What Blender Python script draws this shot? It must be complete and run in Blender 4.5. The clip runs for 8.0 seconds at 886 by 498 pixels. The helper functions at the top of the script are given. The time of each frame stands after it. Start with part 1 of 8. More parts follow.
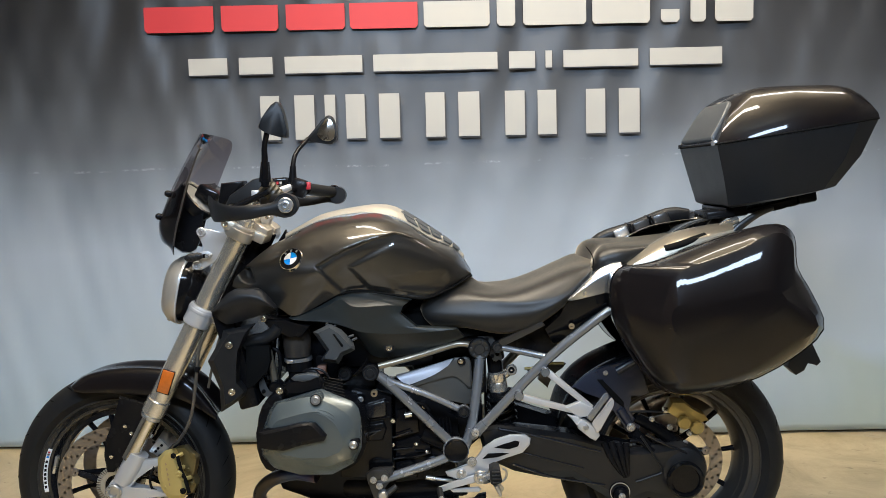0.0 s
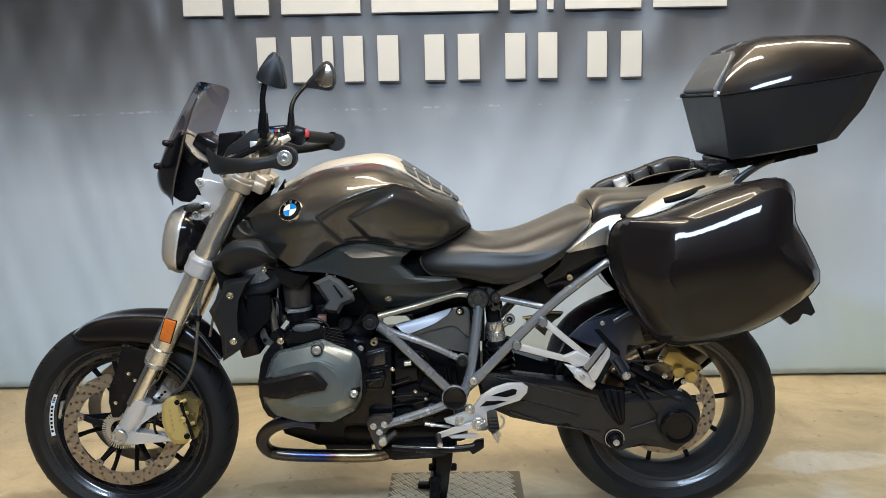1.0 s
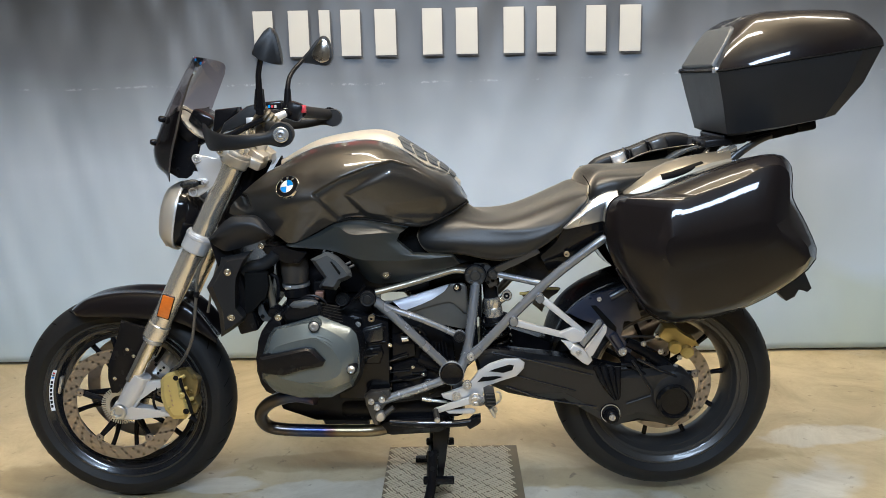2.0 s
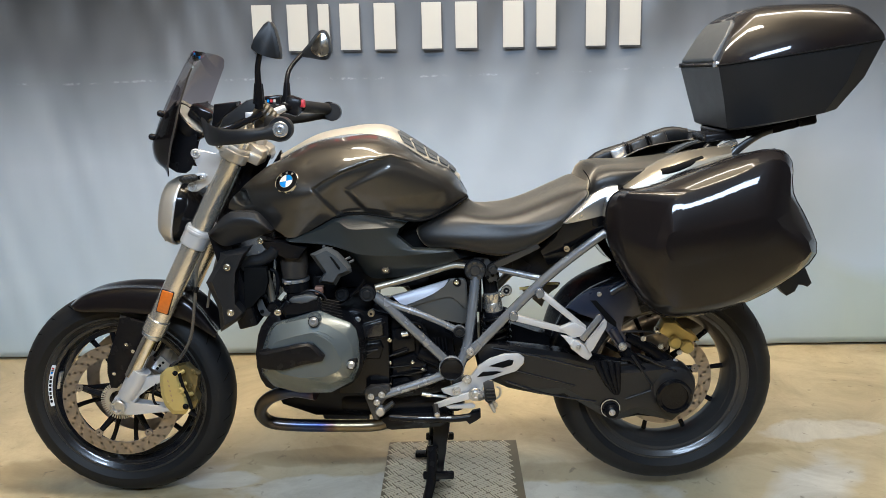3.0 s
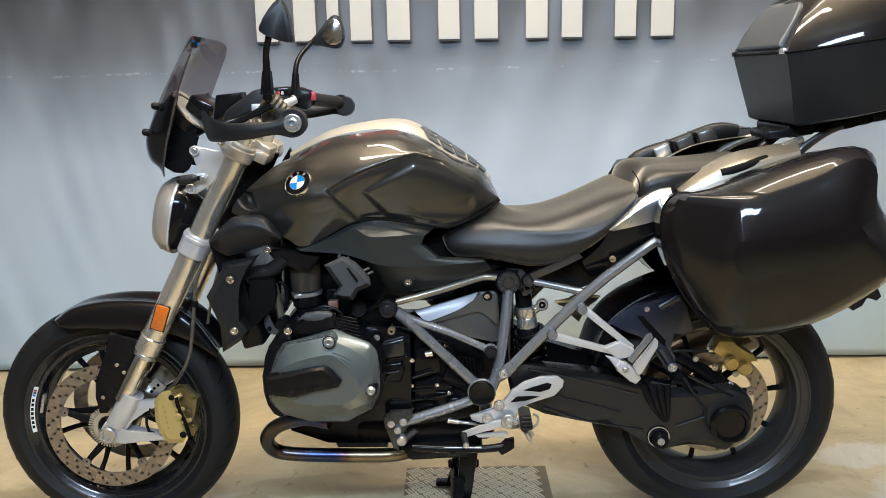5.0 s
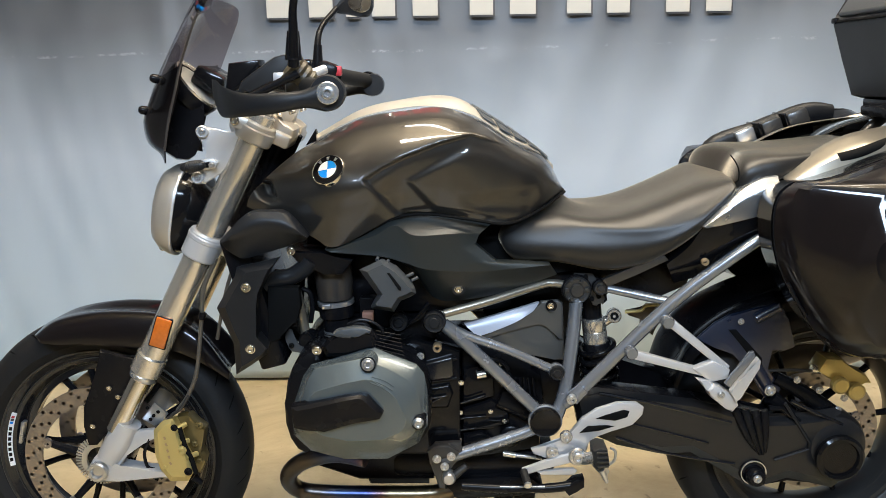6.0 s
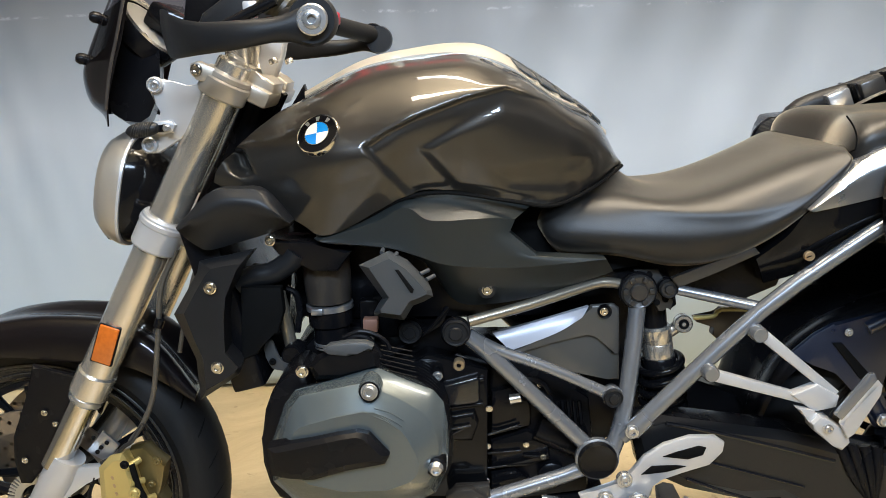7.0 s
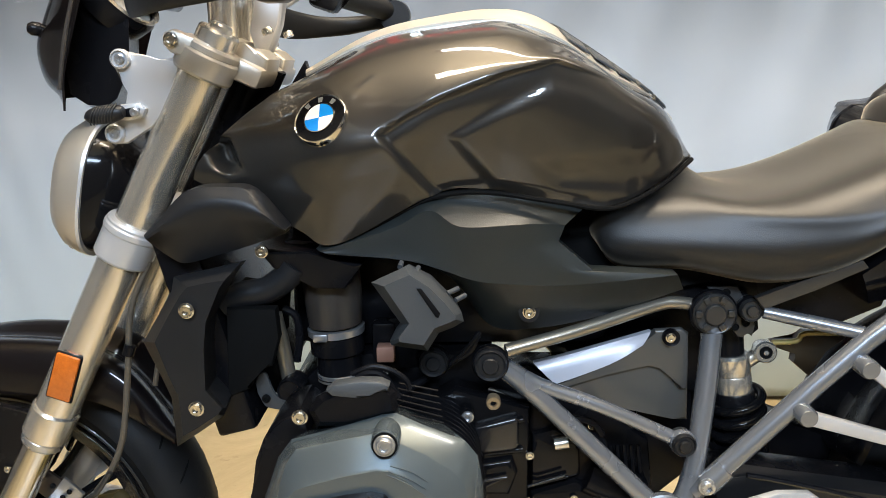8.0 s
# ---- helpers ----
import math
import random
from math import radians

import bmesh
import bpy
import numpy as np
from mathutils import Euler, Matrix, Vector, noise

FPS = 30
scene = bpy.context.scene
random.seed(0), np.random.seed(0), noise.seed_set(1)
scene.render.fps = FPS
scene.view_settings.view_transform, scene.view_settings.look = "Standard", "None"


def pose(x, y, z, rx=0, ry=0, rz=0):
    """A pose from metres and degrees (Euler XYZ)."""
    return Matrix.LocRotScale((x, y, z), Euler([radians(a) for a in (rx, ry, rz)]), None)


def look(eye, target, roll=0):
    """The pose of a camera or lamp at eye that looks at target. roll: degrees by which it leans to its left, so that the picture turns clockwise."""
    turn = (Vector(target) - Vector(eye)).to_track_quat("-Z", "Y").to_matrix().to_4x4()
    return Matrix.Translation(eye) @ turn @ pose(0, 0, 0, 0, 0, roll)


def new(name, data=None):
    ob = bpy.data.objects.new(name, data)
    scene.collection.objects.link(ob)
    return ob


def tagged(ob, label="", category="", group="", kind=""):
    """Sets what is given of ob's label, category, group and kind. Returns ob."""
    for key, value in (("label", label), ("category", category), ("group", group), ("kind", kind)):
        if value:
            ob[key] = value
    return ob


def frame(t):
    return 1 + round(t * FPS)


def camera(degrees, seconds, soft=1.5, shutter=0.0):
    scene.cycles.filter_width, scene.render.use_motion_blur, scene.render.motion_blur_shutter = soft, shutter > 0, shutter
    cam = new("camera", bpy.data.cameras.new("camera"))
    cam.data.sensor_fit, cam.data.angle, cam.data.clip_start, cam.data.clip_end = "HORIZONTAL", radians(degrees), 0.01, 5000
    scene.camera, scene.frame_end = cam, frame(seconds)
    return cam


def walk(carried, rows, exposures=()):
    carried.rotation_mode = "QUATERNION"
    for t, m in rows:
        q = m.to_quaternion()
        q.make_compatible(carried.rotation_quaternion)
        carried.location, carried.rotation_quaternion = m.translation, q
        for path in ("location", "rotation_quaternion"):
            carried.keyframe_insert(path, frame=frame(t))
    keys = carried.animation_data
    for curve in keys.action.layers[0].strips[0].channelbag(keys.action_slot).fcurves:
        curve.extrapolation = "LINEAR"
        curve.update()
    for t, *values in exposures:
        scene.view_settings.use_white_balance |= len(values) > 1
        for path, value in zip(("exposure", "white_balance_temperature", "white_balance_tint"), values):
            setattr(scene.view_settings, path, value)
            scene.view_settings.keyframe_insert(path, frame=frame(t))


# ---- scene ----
from mathutils.bvhtree import BVHTree

cam = camera(56.1, 8.0, soft=0.7)
PATH = [
    (0, (0.193, -2.227, 1.109), (0.158, -0.235, 0.928), -1.5),
    (0.5, (0.189, -2.225, 1.14), (0.154, -0.244, 0.87), -1.4),
    (1, (0.19, -2.226, 1.151), (0.157, -0.255, 0.814), -1.3),
    (1.5, (0.196, -2.227, 1.157), (0.163, -0.263, 0.78), -1.3),
    (3, (0.192, -2.222, 1.158), (0.163, -0.265, 0.746), -1.3),
    (3.5, (0.193, -2.219, 1.163), (0.161, -0.262, 0.75), -1.3),
    (4, (0.183, -2.203, 1.155), (0.153, -0.246, 0.744), -1.3),
    (4.2, (0.181, -2.181, 1.15), (0.147, -0.224, 0.739), -1.2),
    (5.5, (0.05, -1.84, 1.112), (0.034, 0.116, 0.698), -1.2),
    (6, (-0.002, -1.684, 1.076), (-0.017, 0.272, 0.66), -1.2),
    (6.5, (-0.012, -1.47, 1.047), (-0.042, 0.482, 0.614), -1.2),
    (7, (-0.027, -1.339, 1.002), (-0.064, 0.612, 0.563), -1.2),
    (7.5, (-0.043, -1.205, 0.978), (-0.097, 0.744, 0.529), -1.3),
    (8, (-0.054, -1.115, 0.966), (-0.121, 0.836, 0.53), -1.3),
]
walk(cam, [(t, look(eye, target, roll)) for t, eye, target, roll in PATH], ((0, -0.14, 5900, 10), (0.5, -0.01, 5900, 10), (1, 0.03, 5900, 10), (3, 0.08, 5900, 10), (6, 0.12, 5980, 10), (8, 0.27, 6150, 11)))

# ---- world and lamps ----
world = bpy.data.worlds.new("world")
scene.world = world
world.use_nodes = True
world.node_tree.nodes["Background"].inputs[0].default_value = (0.5, 0.52, 0.55, 1)
world.node_tree.nodes["Background"].inputs[1].default_value = 0.05
scene.view_settings.exposure = 0.0


def area_lamp(name, eye, target, sx, sy, watts, colour):
    data = bpy.data.lights.new(name, "AREA")
    data.shape, data.size, data.size_y, data.energy, data.color = "RECTANGLE", sx, sy, watts, colour
    ob = new(name, data)
    ob.matrix_world = look(eye, target)
    return ob


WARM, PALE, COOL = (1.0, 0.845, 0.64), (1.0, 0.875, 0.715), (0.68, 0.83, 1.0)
# Unseen tube lamps overhead, inferred from strip reflections on the bike.
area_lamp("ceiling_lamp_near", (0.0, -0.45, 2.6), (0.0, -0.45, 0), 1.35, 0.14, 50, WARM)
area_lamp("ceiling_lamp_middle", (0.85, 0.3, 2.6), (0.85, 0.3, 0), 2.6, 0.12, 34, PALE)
# Added upward fill that brightens the unseen ceiling.
area_lamp("ceiling_fill_near", (0.0, -0.45, 2.622), (0.0, -0.45, 4), 1.35, 0.14, 54, WARM)
area_lamp("ceiling_fill_middle", (0.85, 0.3, 2.622), (0.85, 0.3, 4), 2.6, 0.12, 66, PALE)
# Cool fill added behind the camera; no window is seen there.
area_lamp("added_cool_fill", (0.15, -3.04, 2.6), (0.3, 0, 0.8), 1.98, 0.34, 128, COOL)


# ---- materials ----
def mat(name, colour, rough=0.5, metal=0.0, coat=0.0, var=0.12, scale=14.0, bump=0.03, bscale=180.0, rvar=0.06, tint=None, spec=0.5):
    m = bpy.data.materials.new(name)
    m.use_nodes = True
    nt = m.node_tree
    n, l = nt.nodes, nt.links
    b = n["Principled BSDF"]
    b.inputs["Metallic"].default_value = metal
    b.inputs["Coat Weight"].default_value = coat
    b.inputs["Specular IOR Level"].default_value = spec
    b.inputs["Coat Roughness"].default_value = 0.04
    co = n.new("ShaderNodeTexCoord")
    big = n.new("ShaderNodeTexNoise")
    big.inputs["Scale"].default_value = scale
    big.inputs["Detail"].default_value = 5
    l.new(co.outputs["Object"], big.inputs["Vector"])
    fine = n.new("ShaderNodeTexNoise")
    fine.inputs["Scale"].default_value = bscale
    fine.inputs["Detail"].default_value = 3
    l.new(co.outputs["Object"], fine.inputs["Vector"])
    mix = n.new("ShaderNodeMix")
    mix.data_type = "RGBA"
    lo = [c * (1 - var) for c in colour]
    hi = [min(1, c * (1 + var)) for c in (tint or colour)]
    mix.inputs["A"].default_value, mix.inputs["B"].default_value = (*lo, 1), (*hi, 1)
    l.new(big.outputs["Fac"], mix.inputs["Factor"])
    l.new(mix.outputs["Result"], b.inputs["Base Color"])
    rr = n.new("ShaderNodeMapRange")
    rr.inputs["To Min"].default_value, rr.inputs["To Max"].default_value = max(0.02, rough - rvar), min(1, rough + rvar)
    l.new(big.outputs["Fac"], rr.inputs["Value"])
    l.new(rr.outputs["Result"], b.inputs["Roughness"])
    if bump:
        bp = n.new("ShaderNodeBump")
        bp.inputs["Strength"].default_value, bp.inputs["Distance"].default_value = bump, 0.002
        l.new(fine.outputs["Fac"], bp.inputs["Height"])
        l.new(bp.outputs["Normal"], b.inputs["Normal"])
    return m


PAINT = mat("brown_black_metallic_paint", (0.0065, 0.0050, 0.0053), 0.40, 0.0, 0.8, 0.1, 6, 0.0, 900, 0.04, None, 0.06)
CHAMPAGNE = mat("champagne_metal", (0.70, 0.655, 0.575), 0.25, 0.85, 0.1, 0.05, 8, 0.0, 400, 0.03)
COVER = mat("champagne_tank_cover", (0.56, 0.53, 0.465), 0.40, 0.7, 0.2, 0.05, 8, 0.01, 400)
TANKPAINT = mat("brown_metallic_tank_paint", (0.030, 0.0275, 0.0245), 0.38, 0.45, 1.0, 0.1, 6, 0.0, 900, 0.05, None, 0.1)
MATTE = mat("matte_black_plastic", (0.012, 0.0125, 0.0138), 0.40, 0, 0, 0.15, 20, 0.08, 700, 0.06, None, 0.24)
CASTBLACK = mat("black_cast_paint", (0.012, 0.012, 0.0128), 0.33, 0, 0.1, 0.2, 18, 0.08, 260, 0.06, None, 0.32)
SATIN = mat("satin_black_paint", (0.0055, 0.0055, 0.0066), 0.26, 0, 0, 0.2, 20, 0.06, 300, 0.06, None, 0.14)
GLOSSBLACK = mat("gloss_black_plastic", (0.005, 0.005, 0.0058), 0.14, 0, 0.2, 0.1, 15, 0.01, 300, 0.05, None, 0.12)
PAINT.node_tree.nodes["Principled BSDF"].inputs["Coat IOR"].default_value = 1.42
RUBBER = mat("tyre_rubber", (0.011, 0.011, 0.0115), 0.55, 0, 0, 0.2, 12, 0.12, 260, 0.06, None, 0.25)
LEATHER = mat("black_seat_vinyl", (0.0115, 0.0113, 0.011), 0.40, 0, 0.0, 0.12, 12, 0.13, 900, 0.04, None, 0.40)
# Warm sheen tint puts the tan overhead light into the seat's colour.
VINYL = LEATHER.node_tree.nodes["Principled BSDF"].inputs
VINYL["Sheen Weight"].default_value, VINYL["Sheen Roughness"].default_value = 1.0, 0.28
VINYL["Sheen Tint"].default_value = (1.0, 0.83, 0.58, 1)
FRAMEGREY = mat("grey_frame_paint", (0.225, 0.24, 0.265), 0.27, 0.65, 0.4, 0.08, 16, 0.0, 500, 0.02)
SILVER = mat("silver_cast_metal", (0.50, 0.505, 0.515), 0.28, 0.85, 0.0, 0.06, 16, 0.06, 500)
WHITESILVER = mat("light_silver_paint", (0.52, 0.52, 0.525), 0.33, 0.4, 0.2, 0.05, 16, 0.04, 500)
CHROME = mat("polished_steel", (0.66, 0.64, 0.6), 0.14, 1.0, 0, 0.05, 20, 0.0, 300)
HEADGREY = mat("slate_grey_head_cover", (0.102, 0.124, 0.134), 0.25, 0.5, 0.5, 0.06, 10, 0.03, 500)
RIMBLACK = mat("black_rim_paint", (0.012, 0.012, 0.014), 0.24, 0.2, 0.5, 0.1, 10, 0.02, 400)
RIMGREY = mat("dark_grey_rim_paint", (0.036, 0.035, 0.034), 0.36, 0.35, 0.25, 0.1, 10, 0.02, 400)
DISC = mat("brushed_brake_disc", (0.33, 0.295, 0.265), 0.38, 0.9, 0, 0.1, 30, 0.06, 600)
GOLD = mat("gold_caliper_paint", (0.52, 0.42, 0.16), 0.38, 0.55, 0.2, 0.1, 30, 0.08, 300)
AMBER = mat("amber_reflector", (0.52, 0.125, 0.012), 0.2, 0, 0.6, 0.25, 160, 0.3, 500)
WHITEINK = mat("off_white_print", (0.37, 0.365, 0.34), 0.6, 0, 0, 0.03, 3, 0.0)
REDINK = mat("red_print", (0.42, 0.022, 0.026), 0.6, 0, 0, 0.04, 3, 0.0)
DARKINK = mat("dark_print_shadow", (0.04, 0.04, 0.045), 0.6, 0, 0, 0.04, 3, 0.0)
BLUE = mat("blue_enamel", (0.01, 0.22, 0.66), 0.2, 0, 0.8, 0.03, 5, 0.0)
WHITE = mat("white_enamel", (0.8, 0.81, 0.82), 0.25, 0, 0.6, 0.03, 5, 0.0)
REDPLASTIC = mat("red_switch_plastic", (0.36, 0.02, 0.03), 0.4)
HEATED = mat("heat_tinted_steel", (0.15, 0.13, 0.11), 0.30, 1.0, 0, 0.3, 12, 0.03, 300, 0.08, (0.05, 0.06, 0.12))


def heat_bands():
    """Blue and straw heat colours along the pipe."""
    nt = HEATED.node_tree
    n, l = nt.nodes, nt.links
    b = n["Principled BSDF"]
    old = b.inputs["Base Color"].links[0].from_socket
    co = n.new("ShaderNodeTexCoord")
    sep = n.new("ShaderNodeSeparateXYZ")
    l.new(co.outputs["Object"], sep.inputs[0])
    wob = n.new("ShaderNodeMath")
    wob.operation = "MULTIPLY_ADD"
    wob.inputs[1].default_value = 0.06
    l.new(old.node.inputs["Factor"].links[0].from_socket, wob.inputs[0])
    l.new(sep.outputs["X"], wob.inputs[2])
    mr = n.new("ShaderNodeMapRange")
    mr.inputs["From Min"].default_value, mr.inputs["From Max"].default_value = -0.35, 0.05
    l.new(wob.outputs[0], mr.inputs["Value"])
    ramp = n.new("ShaderNodeValToRGB")
    els = ramp.color_ramp.elements
    els[0].position, els[0].color = 0.0, (0.075, 0.066, 0.06, 1)
    els[1].position, els[1].color = 1.0, (0.17, 0.145, 0.11, 1)
    for p, c in ((0.25, (0.085, 0.075, 0.07)), (0.38, (0.05, 0.07, 0.14)), (0.50, (0.04, 0.05, 0.13)), (0.57, (0.13, 0.08, 0.07)), (0.63, (0.24, 0.19, 0.11))):
        els.new(p).color = (*c, 1)
    l.new(mr.outputs["Result"], ramp.inputs["Fac"])
    l.new(ramp.outputs["Color"], b.inputs["Base Color"])


heat_bands()
DEFLECT = mat("dark_grey_plastic", (0.046, 0.051, 0.056), 0.40, 0, 0, 0.1, 20, 0.08, 600)
DUCT = mat("brown_black_rubber", (0.035, 0.030, 0.026), 0.34, 0, 0, 0.2, 30, 0.05, 300)
BOOT = mat("olive_brown_rubber", (0.046, 0.037, 0.021), 0.42, 0, 0, 0.2, 40, 0.08, 300)
HOSE = mat("braided_brown_grey_hose", (0.085, 0.072, 0.055), 0.45, 0, 0, 0.3, 300, 0.2, 900)
# Near-black for joints, and painted shade where slots and gaps lie dark.
GAPSHADE = mat("joint_and_gap_shade", (0.004, 0.004, 0.004), 0.8, 0, 0, 0.1, 14, 0.03, 180, 0.06, None, 0.1)
# Black plastic with its blue reflection put into the colour.
BLUESHEEN = mat("blue_sheen_black_plastic", (0.011, 0.016, 0.033), 0.30, 0, 0.4, 0.1, 20, 0.05, 500)
RAIL = mat("dark_champagne_rail_paint", (0.30, 0.272, 0.222), 0.30, 0.75, 0.3, 0.06, 8, 0.01, 400)
LINKBRONZE = mat("dark_bronze_link_paint", (0.060, 0.046, 0.030), 0.36, 0.5, 0.2, 0.15, 30, 0.05, 300)
# Caliper gold with the rear half's shade put into the colour.
GOLDDARK = mat("shaded_gold_caliper_paint", (0.17, 0.13, 0.05), 0.36, 0.6, 0.2, 0.15, 30, 0.08, 300)
BEZEL = mat("champagne_lamp_paint", (0.47, 0.43, 0.365), 0.36, 0.55, 0.3, 0.05, 8, 0.01, 400)
SIDEPLASTIC = mat("dark_grey_side_plastic", (0.0160, 0.0192, 0.0190), 0.38, 0, 0, 0.1, 20, 0.08, 700, 0.06, None, 0.42)
BRASS = mat("pale_brass", (0.40, 0.29, 0.17), 0.40, 0.6, 0, 0.06, 60, 0.05, 400)
COPPER = mat("dull_copper_plastic", (0.32, 0.17, 0.12), 0.45, 0.2, 0, 0.1, 40, 0.05, 400)
PANELGREY = mat("warm_grey_plastic_panel", (0.10, 0.098, 0.092), 0.36, 0.4, 0.15, 0.06, 12, 0.03, 500)
# Upper facet copy of the panel, paler where lamp light falls.
PANELLIT = mat("lit_lavender_grey_panel", (0.50, 0.505, 0.555), 0.36, 0.2, 0.1, 0.05, 12, 0.02, 500)


def glass(name, colour, rough=0.03):
    m = bpy.data.materials.new(name)
    m.use_nodes = True
    b = m.node_tree.nodes["Principled BSDF"]
    b.inputs["Base Color"].default_value = (*colour, 1)
    b.inputs["Roughness"].default_value = rough
    b.inputs["Transmission Weight"].default_value = 1.0
    b.inputs["IOR"].default_value = 1.12
    return m




def smoked(name, colour, rough=0.05):
    """A thin tinted plastic sheet: what lies behind shows darker, and the face has its gloss."""
    m = bpy.data.materials.new(name)
    m.use_nodes = True
    n, l = m.node_tree.nodes, m.node_tree.links
    n.remove(n["Principled BSDF"])
    clear, gloss, mix, fr = n.new("ShaderNodeBsdfTransparent"), n.new("ShaderNodeBsdfGlossy"), n.new("ShaderNodeMixShader"), n.new("ShaderNodeFresnel")
    clear.inputs["Color"].default_value = (*colour, 1)
    gloss.inputs["Roughness"].default_value = rough
    fr.inputs["IOR"].default_value = 1.18
    l.new(fr.outputs[0], mix.inputs[0])
    l.new(clear.outputs[0], mix.inputs[1])
    l.new(gloss.outputs[0], mix.inputs[2])
    l.new(mix.outputs[0], n["Material Output"].inputs["Surface"])
    return m


SMOKE = smoked("smoked_screen", (0.46, 0.41, 0.425))
CLEAR = glass("clear_glass", (0.9, 0.9, 0.9))


def concrete():
    m = mat("worn_concrete_floor", (0.40, 0.325, 0.195), 0.34, 0, 0, 0.12, 1.4, 0.12, 90, 0.1, (0.50, 0.42, 0.26))
    nt = m.node_tree
    n, l = nt.nodes, nt.links
    b = n["Principled BSDF"]
    co = n.new("ShaderNodeTexCoord")
    big = n.new("ShaderNodeTexNoise")
    big.inputs["Scale"].default_value, big.inputs["Detail"].default_value, big.inputs["Roughness"].default_value = 1.3, 4, 0.5
    big.inputs["Distortion"].default_value = 0.6
    l.new(co.outputs["Object"], big.inputs["Vector"])
    ramp = n.new("ShaderNodeValToRGB")
    ramp.color_ramp.elements[0].position, ramp.color_ramp.elements[1].position = 0.63, 0.7
    ramp.color_ramp.elements[0].color, ramp.color_ramp.elements[1].color = (0, 0, 0, 1), (0.85, 0.85, 0.85, 1)
    l.new(big.outputs["Fac"], ramp.inputs["Fac"])
    speck = n.new("ShaderNodeTexNoise")
    speck.inputs["Scale"].default_value, speck.inputs["Detail"].default_value, speck.inputs["Distortion"].default_value = 24, 7, 0.6
    l.new(co.outputs["Object"], speck.inputs["Vector"])
    speck2 = n.new("ShaderNodeTexNoise")
    speck2.inputs["Scale"].default_value, speck2.inputs["Detail"].default_value = 6, 5
    l.new(co.outputs["Object"], speck2.inputs["Vector"])
    old = b.inputs["Base Color"].links[0].from_socket
    mx = n.new("ShaderNodeMix")
    mx.data_type = "RGBA"
    mx.inputs["B"].default_value = (0.57, 0.56, 0.51, 1)

    def stain_and_shade(total, spots, weight):
        """Soft-edged patches, (x, y, half length, half width), with a ragged rim."""
        for cx, cy, rx, ry in spots:
            mp = n.new("ShaderNodeMapping")
            mp.inputs["Location"].default_value = (-cx / rx, -cy / ry, 0)
            mp.inputs["Scale"].default_value = (1 / rx, 1 / ry, 0)
            l.new(co.outputs["Object"], mp.inputs["Vector"])
            ln = n.new("ShaderNodeVectorMath")
            ln.operation = "LENGTH"
            l.new(mp.outputs["Vector"], ln.inputs[0])
            wob = n.new("ShaderNodeMath")
            wob.operation = "MULTIPLY_ADD"
            wob.inputs[1].default_value = 1.6
            l.new(speck2.outputs["Fac"], wob.inputs[0])
            l.new(ln.outputs["Value"], wob.inputs[2])
            mr = n.new("ShaderNodeMapRange")
            mr.inputs["From Min"].default_value, mr.inputs["From Max"].default_value = 1.88, 1.68
            mr.inputs["To Min"].default_value, mr.inputs["To Max"].default_value = 0.0, weight
            l.new(wob.outputs[0], mr.inputs["Value"])
            mxx = n.new("ShaderNodeMath")
            mxx.operation = "MAXIMUM"
            l.new(mr.outputs["Result"], mxx.inputs[0])
            if total is None:
                mxx.inputs[1].default_value = 0.0
            else:
                l.new(total, mxx.inputs[1])
            total = mxx.outputs[0]
        return total
    # Ochre stain at the front wheel and under-bike shade painted into the colour.
    ochre_shade = n.new("ShaderNodeMix")
    ochre_shade.data_type, ochre_shade.blend_type = "RGBA", "MULTIPLY"
    ochre_shade.inputs["B"].default_value = (0.62, 0.55, 0.40, 1)
    l.new(old, ochre_shade.inputs["A"])
    l.new(stain_and_shade(None, ((-0.84, 0.09, 0.42, 0.14), (-0.24, 0.17, 0.22, 0.07), (0.66, 0.05, 0.28, 0.08), (0.95, 0.18, 0.25, 0.06)), 0.55), ochre_shade.inputs["Factor"])
    old = ochre_shade.outputs["Result"]
    total = stain_and_shade(ramp.outputs["Color"], ((-1.35, -0.12, 0.22, 0.14), (-0.50, 0.03, 0.15, 0.05), (-0.16, -0.03, 0.30, 0.09), (0.50, -0.09, 0.26, 0.08), (1.40, 0.31, 0.20, 0.08), (1.05, 0.38, 0.12, 0.05)), 0.62)
    l.new(total, mx.inputs["Factor"])
    l.new(old, mx.inputs["A"])
    mott = n.new("ShaderNodeTexNoise")
    mott.inputs["Scale"].default_value, mott.inputs["Detail"].default_value, mott.inputs["Roughness"].default_value = 3.2, 9, 0.72
    mott.inputs["Distortion"].default_value = 0.8
    l.new(co.outputs["Object"], mott.inputs["Vector"])
    mramp = n.new("ShaderNodeValToRGB")
    mramp.color_ramp.elements[0].position, mramp.color_ramp.elements[0].color = 0.36, (0.70, 0.66, 0.60, 1)
    mramp.color_ramp.elements[1].position, mramp.color_ramp.elements[1].color = 0.60, (1.08, 1.08, 1.08, 1)
    l.new(mott.outputs["Fac"], mramp.inputs["Fac"])
    worn = n.new("ShaderNodeMix")
    worn.data_type, worn.blend_type = "RGBA", "MULTIPLY"
    worn.inputs["Factor"].default_value = 0.8
    l.new(mx.outputs["Result"], worn.inputs["A"])
    l.new(mramp.outputs["Color"], worn.inputs["B"])
    dark = n.new("ShaderNodeMix")
    dark.data_type, dark.blend_type = "RGBA", "MULTIPLY"
    dark.inputs["B"].default_value = (0.55, 0.52, 0.48, 1)
    sr = n.new("ShaderNodeValToRGB")
    sr.color_ramp.elements[0].position, sr.color_ramp.elements[1].position = 0.64, 0.74
    l.new(speck.outputs["Fac"], sr.inputs["Fac"])
    l.new(sr.outputs["Color"], dark.inputs["Factor"])
    l.new(worn.outputs["Result"], dark.inputs["A"])
